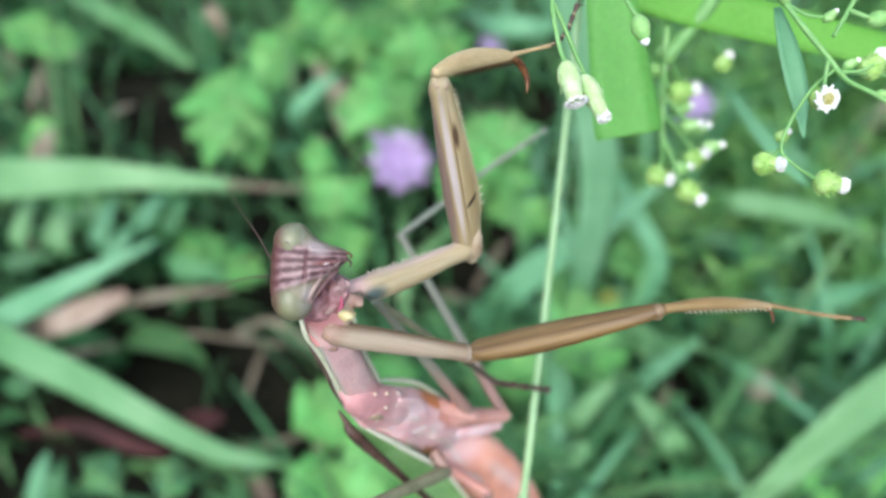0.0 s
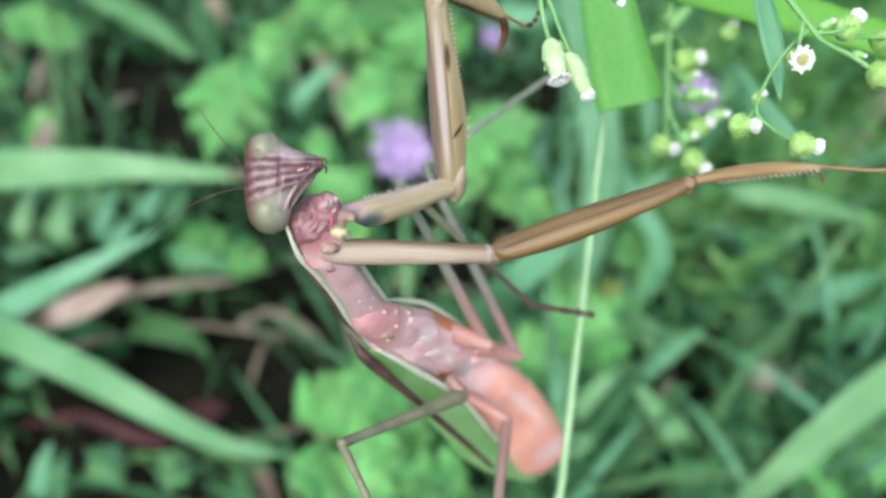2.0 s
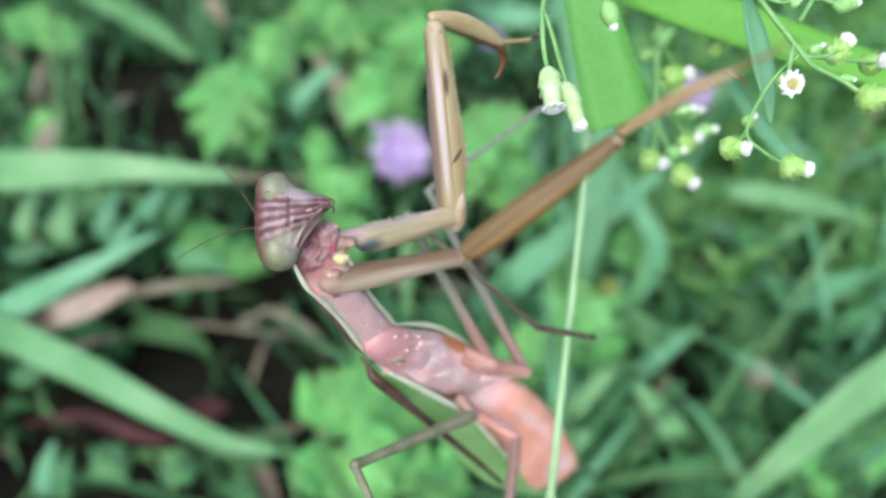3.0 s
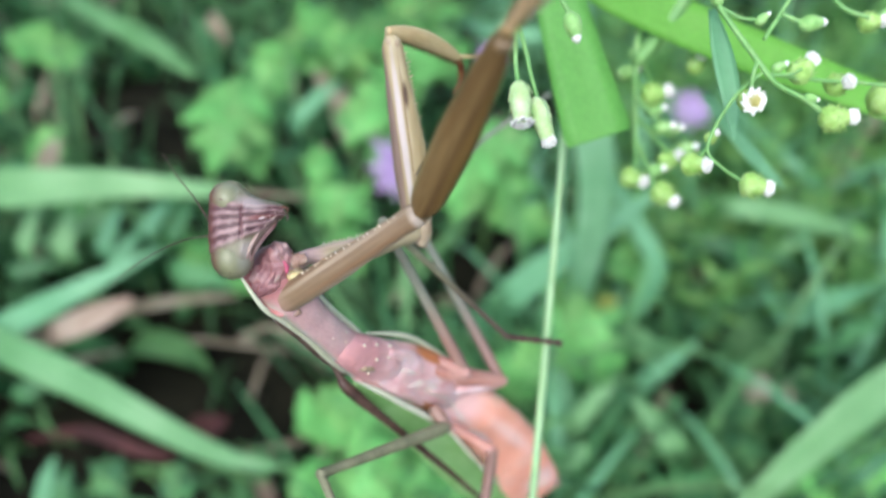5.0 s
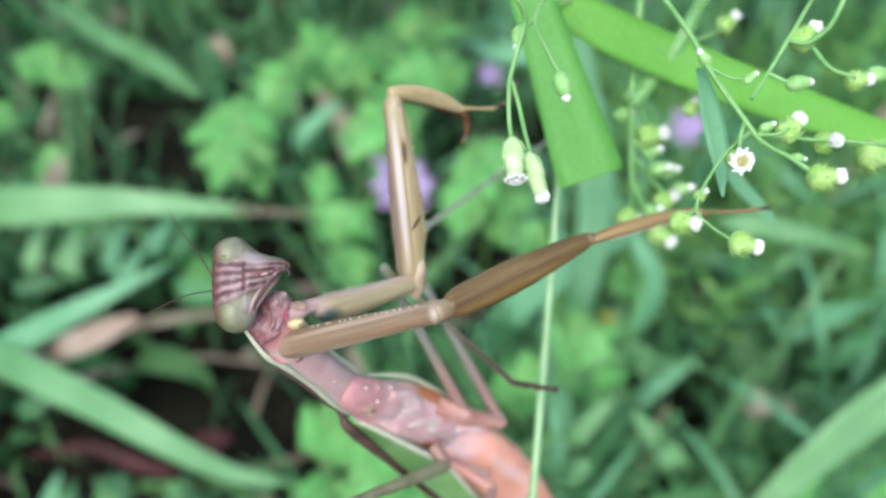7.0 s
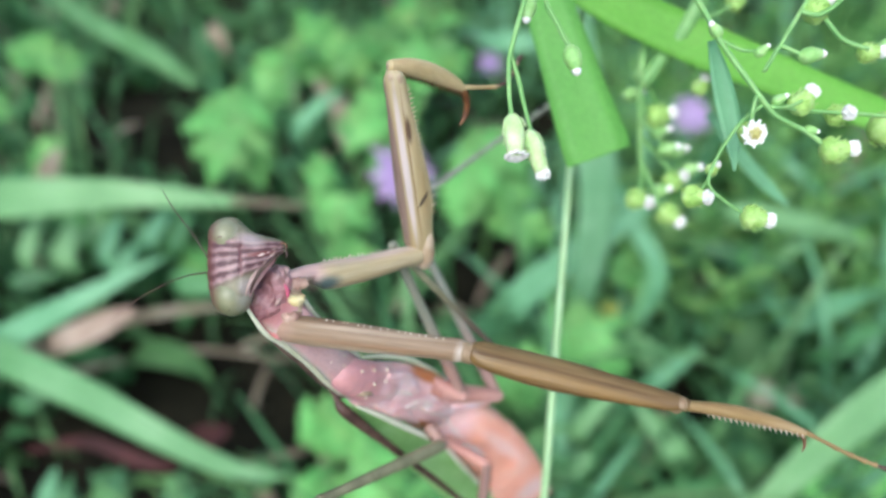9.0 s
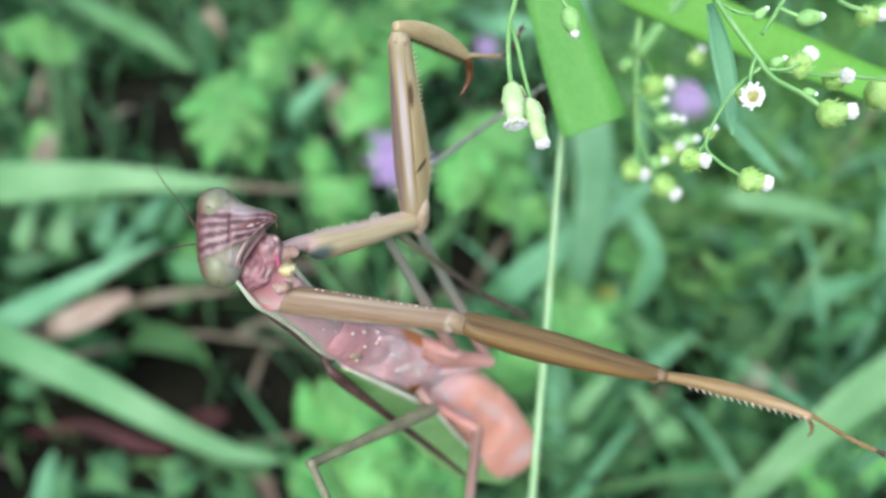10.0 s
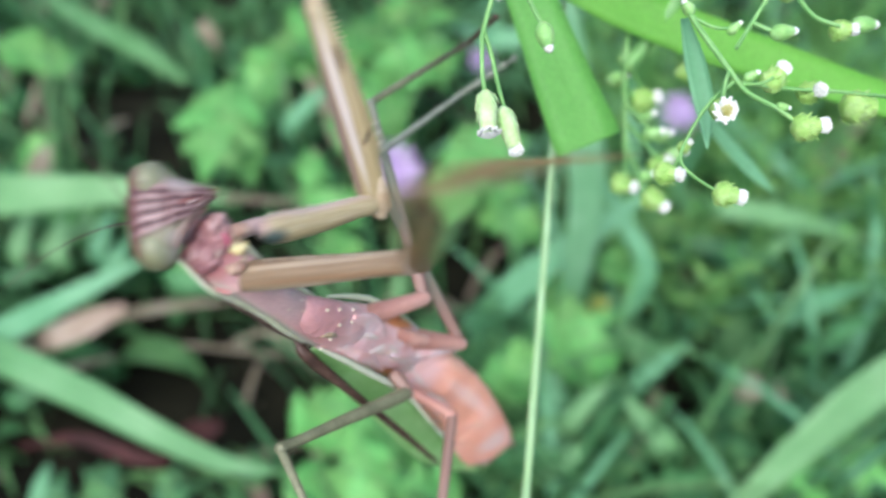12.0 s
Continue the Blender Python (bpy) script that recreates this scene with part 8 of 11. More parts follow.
    walk(leg_far[0], [
        (0, pose(-0.00216, 0.01328, 0.01215, -34.5, -0.8, -66.4)),
        (0.2667, pose(-0.00234, 0.01311, 0.01205, -34.7, -0.6, -66.6)),
        (0.5, pose(-0.00252, 0.01295, 0.01195, -34.9, -0.4, -66.8)),
        (0.7333, pose(-0.00239, 0.01306, 0.01191, -35.2, -0.2, -68.3)),
        (1, pose(-0.00227, 0.01316, 0.01187, -35.6, -0.0, -69.8)),
        (1.267, pose(-0.00261, 0.01304, 0.01183, -37.3, 0.0, -71.0)),
        (1.5, pose(-0.00296, 0.01291, 0.01179, -39.1, 0.0, -72.1)),
        (1.733, pose(-0.00273, 0.01257, 0.01172, -42.9, 1.3, -72.5)),
        (2, pose(-0.00250, 0.01222, 0.01165, -46.8, 2.5, -73.0)),
        (2.267, pose(-0.00299, 0.01242, 0.01155, -46.2, 1.3, -73.7)),
        (2.5, pose(-0.00348, 0.01262, 0.01144, -45.6, 0.0, -74.4)),
        (2.7, pose(-0.00340, 0.01288, 0.01159, -46.9, 0.3, -75.4)),
        (2.9, pose(-0.00346, 0.01283, 0.01160, -46.7, 0.4, -75.5)),
        (3.1, pose(-0.00361, 0.01270, 0.01164, -46.2, 0.8, -75.7)),
        (3.3, pose(-0.00384, 0.01251, 0.01169, -45.5, 1.3, -75.9)),
        (3.5, pose(-0.00409, 0.01229, 0.01174, -44.6, 1.9, -76.2)),
        (3.7, pose(-0.00434, 0.01208, 0.01180, -43.8, 2.5, -76.5)),
        (3.9, pose(-0.00456, 0.01189, 0.01185, -43.0, 3.0, -76.7)),
        (4.1, pose(-0.00472, 0.01176, 0.01188, -42.5, 3.4, -76.9)),
        (4.3, pose(-0.00478, 0.01171, 0.01190, -42.3, 3.5, -76.9)),
        (4.433, pose(-0.00463, 0.01192, 0.01188, -42.7, 3.4, -76.8)),
        (4.6, pose(-0.00448, 0.01214, 0.01186, -43.0, 3.2, -76.6)),
        (4.733, pose(-0.00430, 0.01189, 0.01193, -44.2, 2.6, -75.5)),
        (4.9, pose(-0.00412, 0.01164, 0.01200, -45.4, 2.1, -74.3)),
        (5.067, pose(-0.00429, 0.01147, 0.01205, -45.2, 1.8, -73.1)),
        (5.2, pose(-0.00445, 0.01131, 0.01209, -45.0, 1.4, -72.0)),
        (5.333, pose(-0.00437, 0.01118, 0.01219, -44.9, 1.6, -68.5)),
        (5.5, pose(-0.00429, 0.01105, 0.01230, -44.7, 1.7, -65.0)),
        (5.733, pose(-0.00436, 0.01099, 0.01226, -45.3, 1.4, -66.2)),
        (6, pose(-0.00443, 0.01092, 0.01223, -45.9, 1.2, -67.4)),
        (6.267, pose(-0.00450, 0.01119, 0.01225, -47.5, 0.8, -69.5)),
        (6.5, pose(-0.00457, 0.01145, 0.01227, -49.1, 0.4, -71.7)),
        (6.7, pose(-0.00434, 0.01129, 0.01233, -49.5, -0.4, -73.2)),
        (6.9, pose(-0.00434, 0.01132, 0.01232, -49.3, -0.4, -73.3)),
        (7.1, pose(-0.00435, 0.01140, 0.01228, -48.8, -0.4, -73.4)),
        (7.3, pose(-0.00436, 0.01151, 0.01222, -48.1, -0.5, -73.6)),
        (7.5, pose(-0.00438, 0.01163, 0.01215, -47.3, -0.5, -73.9)),
        (7.7, pose(-0.00439, 0.01176, 0.01209, -46.5, -0.6, -74.1)),
        (7.9, pose(-0.00441, 0.01187, 0.01203, -45.8, -0.6, -74.3)),
        (8.1, pose(-0.00442, 0.01195, 0.01199, -45.3, -0.7, -74.5)),
        (8.3, pose(-0.00442, 0.01197, 0.01198, -45.1, -0.7, -74.5)),
        (8.5, pose(-0.00433, 0.01197, 0.01195, -45.1, -0.8, -74.5)),
        (8.733, pose(-0.00432, 0.01243, 0.01179, -44.4, -1.1, -76.0)),
        (9, pose(-0.00431, 0.01290, 0.01163, -43.6, -1.5, -77.5)),
        (9.267, pose(-0.00431, 0.01242, 0.01155, -42.3, -1.2, -74.9)),
        (9.5, pose(-0.00432, 0.01194, 0.01146, -41.0, -1.0, -72.2)),
        (9.733, pose(-0.00418, 0.01188, 0.01135, -41.5, -0.9, -73.7)),
        (10, pose(-0.00405, 0.01183, 0.01124, -42.1, -0.8, -75.2)),
        (10.2, pose(-0.00421, 0.01175, 0.01136, -44.4, -0.6, -74.6)),
        (10.4, pose(-0.00418, 0.01196, 0.01151, -44.4, -0.9, -73.8)),
        (10.6, pose(-0.00516, 0.01215, 0.01126, -44.8, -1.0, -76.5)),
        (10.8, pose(-0.00412, 0.01117, 0.01106, -47.7, -1.8, -72.8)),
        (11, pose(-0.00428, 0.01052, 0.01120, -46.7, -1.9, -67.4)),
        (11.2, pose(-0.00482, 0.01144, 0.01101, -46.1, -2.0, -74.3)),
        (11.3, pose(-0.00516, 0.01228, 0.01076, -44.0, -2.2, -82.2)),
        (11.5, pose(-0.00488, 0.01155, 0.01057, -47.0, -4.2, -77.7)),
        (11.6, pose(-0.00480, 0.01141, 0.01065, -48.0, -3.9, -78.7)),
        (11.7, pose(-0.00432, 0.01221, 0.01058, -48.2, -2.1, -78.3)),
        (11.8, pose(-0.00468, 0.01203, 0.01052, -41.3, -1.7, -77.8)),
        (11.87, pose(-0.00506, 0.01153, 0.01062, -41.5, -1.3, -76.9)),
        (11.93, pose(-0.00545, 0.01104, 0.01073, -41.7, -0.8, -75.9)),
        (12, pose(-0.00583, 0.01054, 0.01084, -41.8, -0.4, -75.0)),
    ])
    walk(leg_far[1], [
        (0, pose(0.00922, 0.01812, 0.00366, 41.7, -4.7, 12.3)),
        (0.2667, pose(0.00902, 0.01793, 0.00351, 40.6, -4.6, 12.4)),
        (0.5, pose(0.00881, 0.01774, 0.00337, 39.6, -4.5, 12.5)),
        (0.7333, pose(0.00900, 0.01755, 0.00326, 39.4, -4.8, 11.8)),
        (1, pose(0.00919, 0.01736, 0.00315, 39.3, -5.1, 11.1)),
        (1.267, pose(0.00866, 0.01693, 0.00274, 38.9, -4.8, 9.8)),
        (1.5, pose(0.00813, 0.01650, 0.00233, 38.6, -4.4, 8.4)),
        (1.733, pose(0.00768, 0.01609, 0.00150, 36.8, -3.4, 6.7)),
        (2, pose(0.00718, 0.01568, 0.00072, 35.0, -2.4, 4.9)),
        (2.267, pose(0.00691, 0.01557, 0.00072, 30.5, -2.3, 4.8)),
        (2.5, pose(0.00662, 0.01545, 0.00072, 25.9, -2.3, 4.8)),
        (2.7, pose(0.00650, 0.01551, 0.00063, 23.3, -2.0, 4.9)),
        (2.9, pose(0.00647, 0.01548, 0.00068, 23.0, -1.8, 5.0)),
        (3.1, pose(0.00641, 0.01540, 0.00081, 22.5, -1.4, 5.3)),
        (3.3, pose(0.00631, 0.01530, 0.00099, 21.7, -0.9, 5.7)),
        (3.5, pose(0.00620, 0.01517, 0.00121, 20.8, -0.3, 6.1)),
        (3.7, pose(0.00608, 0.01504, 0.00143, 19.9, 0.4, 6.5)),
        (3.9, pose(0.00598, 0.01493, 0.00162, 19.1, 0.9, 6.8)),
        (4.1, pose(0.00591, 0.01484, 0.00176, 18.6, 1.3, 7.1)),
        (4.3, pose(0.00589, 0.01481, 0.00181, 18.4, 1.5, 7.2)),
        (4.433, pose(0.00597, 0.01503, 0.00173, 18.5, 1.4, 7.3)),
        (4.6, pose(0.00606, 0.01524, 0.00165, 18.5, 1.3, 7.4)),
        (4.733, pose(0.00599, 0.01506, 0.00149, 17.5, 1.4, 7.8)),
        (4.9, pose(0.00592, 0.01487, 0.00134, 16.5, 1.4, 8.2)),
        (5.067, pose(0.00573, 0.01486, 0.00141, 18.6, 1.6, 8.1)),
        (5.2, pose(0.00554, 0.01484, 0.00148, 20.8, 1.7, 8.0)),
        (5.333, pose(0.00542, 0.01535, 0.00162, 28.8, 1.8, 7.9)),
        (5.5, pose(0.00525, 0.01583, 0.00175, 36.9, 2.0, 7.8)),
        (5.733, pose(0.00519, 0.01549, 0.00161, 34.0, 2.2, 7.7)),
        (6, pose(0.00513, 0.01514, 0.00147, 31.1, 2.4, 7.6)),
        (6.267, pose(0.00494, 0.01488, 0.00120, 22.6, 2.7, 7.2)),
        (6.5, pose(0.00473, 0.01462, 0.00094, 14.0, 3.0, 6.8)),
        (6.7, pose(0.00501, 0.01404, 0.00093, 13.6, 2.7, 6.8)),
        (6.9, pose(0.00505, 0.01406, 0.00095, 14.3, 2.7, 6.9)),
        (7.1, pose(0.00514, 0.01414, 0.00099, 16.3, 2.6, 7.1)),
        (7.3, pose(0.00527, 0.01424, 0.00106, 19.2, 2.5, 7.4)),
        (7.5, pose(0.00542, 0.01436, 0.00113, 22.4, 2.4, 7.7)),
        (7.7, pose(0.00557, 0.01448, 0.00121, 25.6, 2.2, 8.1)),
        (7.9, pose(0.00569, 0.01458, 0.00128, 28.4, 2.0, 8.3)),
        (8.1, pose(0.00578, 0.01465, 0.00133, 30.4, 1.9, 8.5)),
        (8.3, pose(0.00582, 0.01468, 0.00135, 31.2, 1.9, 8.6)),
        (8.5, pose(0.00591, 0.01465, 0.00132, 31.4, 1.7, 8.6)),
        (8.733, pose(0.00613, 0.01483, 0.00131, 30.7, 1.1, 8.6)),
        (9, pose(0.00635, 0.01499, 0.00129, 30.1, 0.4, 8.7)),
        (9.267, pose(0.00646, 0.01511, 0.00146, 30.9, 0.3, 7.7)),
        (9.5, pose(0.00653, 0.01522, 0.00163, 31.7, 0.2, 6.8)),
        (9.733, pose(0.00664, 0.01488, 0.00141, 32.8, -0.2, 5.8)),
        (10, pose(0.00675, 0.01454, 0.00119, 33.8, -0.7, 4.7)),
        (10.2, pose(0.00615, 0.01449, 0.00087, 29.4, -0.7, 4.4)),
        (10.4, pose(0.00616, 0.01478, 0.00101, 35.2, -0.5, 4.7)),
        (10.6, pose(0.00523, 0.01447, 0.00069, 28.5, 0.7, 6.5)),
        (10.8, pose(0.00563, 0.01383, -0.00002, 27.6, -1.9, 4.4)),
        (11, pose(0.00535, 0.01412, 0.00028, 23.3, -1.6, 5.6)),
        (11.2, pose(0.00530, 0.01388, 0.00022, 26.5, -1.4, 4.5)),
        (11.3, pose(0.00558, 0.01335, 0.00034, 22.5, -1.6, 4.4)),
        (11.5, pose(0.00528, 0.01294, -0.00038, 15.7, -2.4, 2.2)),
        (11.6, pose(0.00519, 0.01263, -0.00048, 22.1, -3.7, 1.6)),
        (11.7, pose(0.00555, 0.01384, -0.00061, 14.8, -5.5, 3.5)),
        (11.8, pose(0.00639, 0.01413, 0.00061, 15.2, -6.3, 6.2)),
        (11.87, pose(0.00593, 0.01387, 0.00069, 15.9, -4.3, 10.1)),
        (11.93, pose(0.00546, 0.01362, 0.00076, 16.8, -2.5, 13.9)),
        (12, pose(0.00499, 0.01336, 0.00084, 17.9, -0.6, 17.8)),
    ])
    walk(leg_far[2], [
        (0, pose(0.00522, 0.03162, 0.01612, -38.7, 12.8, -72.9)),
        (0.2667, pose(0.00500, 0.03166, 0.01572, -37.9, 13.4, -76.1)),
        (0.5, pose(0.00477, 0.03168, 0.01531, -37.2, 14.1, -79.3)),
        (0.7333, pose(0.00506, 0.03157, 0.01515, -37.4, 14.3, -79.4)),
        (1, pose(0.00534, 0.03144, 0.01500, -37.5, 14.4, -79.5)),
        (1.267, pose(0.00521, 0.03118, 0.01451, -40.5, 14.8, -84.2)),
        (1.5, pose(0.00507, 0.03090, 0.01402, -43.5, 14.9, -88.9)),
        (1.733, pose(0.00527, 0.03096, 0.01275, -47.0, 16.1, -99.4)),
        (2, pose(0.00543, 0.03099, 0.01150, -50.6, 16.6, -110.1)),
        (2.267, pose(0.00515, 0.03168, 0.01024, -49.1, 15.7, -109.1)),
        (2.5, pose(0.00488, 0.03227, 0.00893, -47.7, 14.7, -108.2)),
        (2.7, pose(0.00477, 0.03269, 0.00805, -47.0, 14.6, -109.3)),
        (2.9, pose(0.00473, 0.03269, 0.00803, -47.1, 14.7, -109.4)),
        (3.1, pose(0.00463, 0.03268, 0.00800, -47.6, 14.7, -109.6)),
        (3.3, pose(0.00448, 0.03267, 0.00794, -48.2, 14.9, -109.9)),
        (3.5, pose(0.00431, 0.03264, 0.00789, -49.0, 15.0, -110.2)),
        (3.7, pose(0.00413, 0.03261, 0.00783, -49.7, 15.1, -110.5)),
        (3.9, pose(0.00397, 0.03257, 0.00779, -50.4, 15.3, -110.8)),
        (4.1, pose(0.00386, 0.03254, 0.00776, -50.8, 15.3, -111.0)),
        (4.3, pose(0.00381, 0.03253, 0.00774, -51.0, 15.4, -111.1)),
        (4.433, pose(0.00386, 0.03273, 0.00768, -51.2, 15.3, -110.8)),
        (4.6, pose(0.00390, 0.03293, 0.00762, -51.4, 15.2, -110.5)),
        (4.733, pose(0.00369, 0.03284, 0.00715, -50.6, 14.5, -110.8)),
        (4.9, pose(0.00347, 0.03272, 0.00669, -49.7, 13.8, -111.0)),
        (5.067, pose(0.00338, 0.03251, 0.00742, -47.6, 14.0, -107.3)),
        (5.2, pose(0.00328, 0.03228, 0.00814, -45.5, 14.0, -103.6)),
        (5.333, pose(0.00344, 0.03170, 0.01067, -46.9, 13.5, -103.4)),
        (5.5, pose(0.00360, 0.03079, 0.01302, -48.4, 13.0, -103.1)),
        (5.733, pose(0.00349, 0.03099, 0.01211, -47.0, 12.8, -103.7)),
        (6, pose(0.00339, 0.03115, 0.01118, -45.5, 12.5, -104.3)),
        (6.267, pose(0.00310, 0.03215, 0.00840, -43.4, 12.3, -104.3)),
        (6.5, pose(0.00282, 0.03277, 0.00547, -41.2, 12.0, -104.3)),
        (6.7, pose(0.00305, 0.03220, 0.00534, -43.6, 11.8, -101.6)),
        (6.9, pose(0.00307, 0.03217, 0.00560, -43.9, 11.8, -101.7)),
        (7.1, pose(0.00315, 0.03207, 0.00627, -44.6, 11.7, -102.1)),
        (7.3, pose(0.00325, 0.03189, 0.00722, -45.6, 11.6, -102.5)),
        (7.5, pose(0.00337, 0.03162, 0.00829, -46.7, 11.5, -103.0)),
        (7.7, pose(0.00350, 0.03131, 0.00933, -47.9, 11.4, -103.6)),
        (7.9, pose(0.00361, 0.03098, 0.01023, -48.9, 11.3, -104.0)),
        (8.1, pose(0.00370, 0.03073, 0.01085, -49.6, 11.2, -104.3)),
        (8.3, pose(0.00373, 0.03063, 0.01108, -49.9, 11.1, -104.5)),
        (8.5, pose(0.00380, 0.03057, 0.01110, -49.9, 11.1, -104.4)),
        (8.733, pose(0.00389, 0.03083, 0.01091, -48.7, 11.1, -105.2)),
        (9, pose(0.00396, 0.03108, 0.01073, -47.6, 11.1, -106.0)),
        (9.267, pose(0.00433, 0.03109, 0.01112, -46.9, 11.5, -105.9)),
        (9.5, pose(0.00467, 0.03110, 0.01152, -46.1, 11.8, -105.7)),
        (9.733, pose(0.00501, 0.03060, 0.01158, -47.5, 12.0, -108.2)),
        (10, pose(0.00534, 0.03009, 0.01165, -48.8, 12.2, -110.8)),
        (10.2, pose(0.00479, 0.03081, 0.01009, -50.2, 12.7, -112.4)),
        (10.4, pose(0.00480, 0.03009, 0.01184, -50.5, 12.1, -109.8)),
        (10.6, pose(0.00346, 0.03090, 0.00966, -47.5, 11.6, -112.2)),
        (10.8, pose(0.00407, 0.03043, 0.00867, -47.4, 12.4, -114.6)),
        (11, pose(0.00345, 0.03128, 0.00773, -45.4, 11.9, -119.4)),
        (11.2, pose(0.00378, 0.03063, 0.00861, -47.1, 11.6, -118.4)),
        (11.3, pose(0.00406, 0.03066, 0.00753, -45.1, 11.3, -121.9)),
        (11.5, pose(0.00437, 0.03102, 0.00471, -43.3, 10.7, -119.0)),
        (11.6, pose(0.00426, 0.03003, 0.00657, -44.7, 11.7, -121.1)),
        (11.7, pose(0.00398, 0.03195, 0.00417, -45.3, 14.8, -98.1)),
        (11.8, pose(0.00388, 0.03211, 0.00550, -44.8, 15.8, -104.3)),
        (11.87, pose(0.00238, 0.03161, 0.00584, -44.2, 15.2, -85.7)),
        (11.93, pose(0.00091, 0.03103, 0.00621, -43.9, 14.5, -67.2)),
        (12, pose(-0.00053, 0.03038, 0.00661, -43.8, 13.8, -48.7)),
    ])
    walk(leg_far[3], [
        (0, pose(0.01171, 0.03496, 0.01051, -11.9, 7.5, -50.3)),
        (0.2667, pose(0.01173, 0.03467, 0.01022, -18.5, 7.5, -49.9)),
        (0.5, pose(0.01172, 0.03437, 0.00992, -25.0, 7.4, -49.6)),
        (0.7333, pose(0.01199, 0.03426, 0.00974, -35.7, 11.2, -60.3)),
        (1, pose(0.01226, 0.03415, 0.00957, -46.9, 12.9, -71.6)),
        (1.267, pose(0.01202, 0.03340, 0.00873, -40.7, 11.4, -65.7)),
        (1.5, pose(0.01171, 0.03266, 0.00790, -34.8, 9.4, -60.1)),
        (1.733, pose(0.01177, 0.03177, 0.00629, -43.1, 12.4, -68.7)),
        (2, pose(0.01161, 0.03090, 0.00469, -51.8, 14.2, -77.7)),
        (2.267, pose(0.01146, 0.03148, 0.00354, -43.5, 11.8, -66.5)),
        (2.5, pose(0.01131, 0.03197, 0.00235, -35.9, 8.0, -55.9)),
        (2.7, pose(0.01125, 0.03222, 0.00154, -35.5, 7.9, -54.3)),
        (2.9, pose(0.01120, 0.03222, 0.00151, -35.6, 8.2, -55.2)),
        (3.1, pose(0.01105, 0.03223, 0.00142, -36.0, 9.1, -57.5)),
        (3.3, pose(0.01084, 0.03224, 0.00131, -36.6, 10.4, -60.8)),
        (3.5, pose(0.01059, 0.03224, 0.00118, -37.4, 11.7, -64.6)),
        (3.7, pose(0.01034, 0.03224, 0.00106, -38.3, 13.1, -68.5)),
        (3.9, pose(0.01012, 0.03223, 0.00095, -39.1, 14.2, -71.9)),
        (4.1, pose(0.00996, 0.03222, 0.00088, -39.8, 14.9, -74.3)),
        (4.3, pose(0.00990, 0.03221, 0.00085, -40.0, 15.2, -75.2)),
        (4.433, pose(0.00992, 0.03245, 0.00076, -41.1, 15.0, -74.7)),
        (4.6, pose(0.00993, 0.03269, 0.00068, -42.2, 14.8, -74.2)),
        (4.733, pose(0.00978, 0.03243, 0.00027, -33.9, 14.0, -69.0)),
        (4.9, pose(0.00963, 0.03215, -0.00012, -25.7, 12.5, -64.1)),
        (5.067, pose(0.00979, 0.03223, 0.00083, -31.3, 12.3, -64.3)),
        (5.2, pose(0.00993, 0.03231, 0.00178, -36.8, 12.2, -64.6)),
        (5.333, pose(0.00992, 0.03178, 0.00414, -37.1, 11.5, -63.3)),
        (5.5, pose(0.00990, 0.03092, 0.00632, -37.4, 10.8, -62.0)),
        (5.733, pose(0.00995, 0.03095, 0.00555, -36.6, 10.7, -62.2)),
        (6, pose(0.00998, 0.03094, 0.00477, -35.7, 10.6, -62.5)),
        (6.267, pose(0.00991, 0.03180, 0.00222, -32.0, 10.6, -62.7)),
        (6.5, pose(0.00983, 0.03228, -0.00046, -28.3, 10.6, -63.0)),
        (6.7, pose(0.00983, 0.03214, -0.00087, -28.4, 10.2, -63.5)),
        (6.9, pose(0.00983, 0.03210, -0.00064, -28.6, 10.2, -63.5)),
        (7.1, pose(0.00983, 0.03199, -0.00005, -28.9, 10.1, -63.3)),
        (7.3, pose(0.00982, 0.03179, 0.00078, -29.4, 9.9, -63.0)),
        (7.5, pose(0.00982, 0.03150, 0.00172, -30.0, 9.7, -62.7)),
        (7.7, pose(0.00981, 0.03117, 0.00264, -30.6, 9.5, -62.4)),
        (7.9, pose(0.00981, 0.03083, 0.00343, -31.1, 9.4, -62.2)),
        (8.1, pose(0.00981, 0.03056, 0.00397, -31.5, 9.3, -62.0)),
        (8.3, pose(0.00981, 0.03046, 0.00418, -31.6, 9.2, -61.9)),
        (8.5, pose(0.00988, 0.03040, 0.00420, -31.7, 9.1, -61.9)),
        (8.733, pose(0.01009, 0.03052, 0.00413, -31.2, 8.6, -61.8)),
        (9, pose(0.01028, 0.03063, 0.00405, -30.8, 8.1, -61.8)),
        (9.267, pose(0.01075, 0.03066, 0.00454, -31.9, 8.2, -61.9)),
        (9.5, pose(0.01117, 0.03068, 0.00502, -33.1, 8.2, -62.0)),
        (9.733, pose(0.01136, 0.02999, 0.00495, -34.3, 8.2, -62.5)),
        (10, pose(0.01153, 0.02931, 0.00488, -35.5, 8.1, -63.1)),
        (10.2, pose(0.01082, 0.03000, 0.00319, -34.6, 8.8, -64.0)),
        (10.4, pose(0.01082, 0.02951, 0.00490, -38.3, 8.1, -62.6)),
        (10.6, pose(0.00974, 0.02982, 0.00302, -33.8, 9.5, -69.1)),
        (10.8, pose(0.01033, 0.02916, 0.00205, -35.6, 8.8, -72.0)),
        (11, pose(0.00974, 0.02928, 0.00133, -39.4, 8.1, -68.5)),
        (11.2, pose(0.00994, 0.02885, 0.00201, -39.2, 8.4, -73.4)),
        (11.3, pose(0.01024, 0.02830, 0.00114, -36.5, 7.2, -68.0)),
        (11.5, pose(0.01080, 0.02879, -0.00148, -38.4, 5.5, -68.7)),
        (11.6, pose(0.01054, 0.02778, 0.00023, -39.1, 4.7, -65.4)),
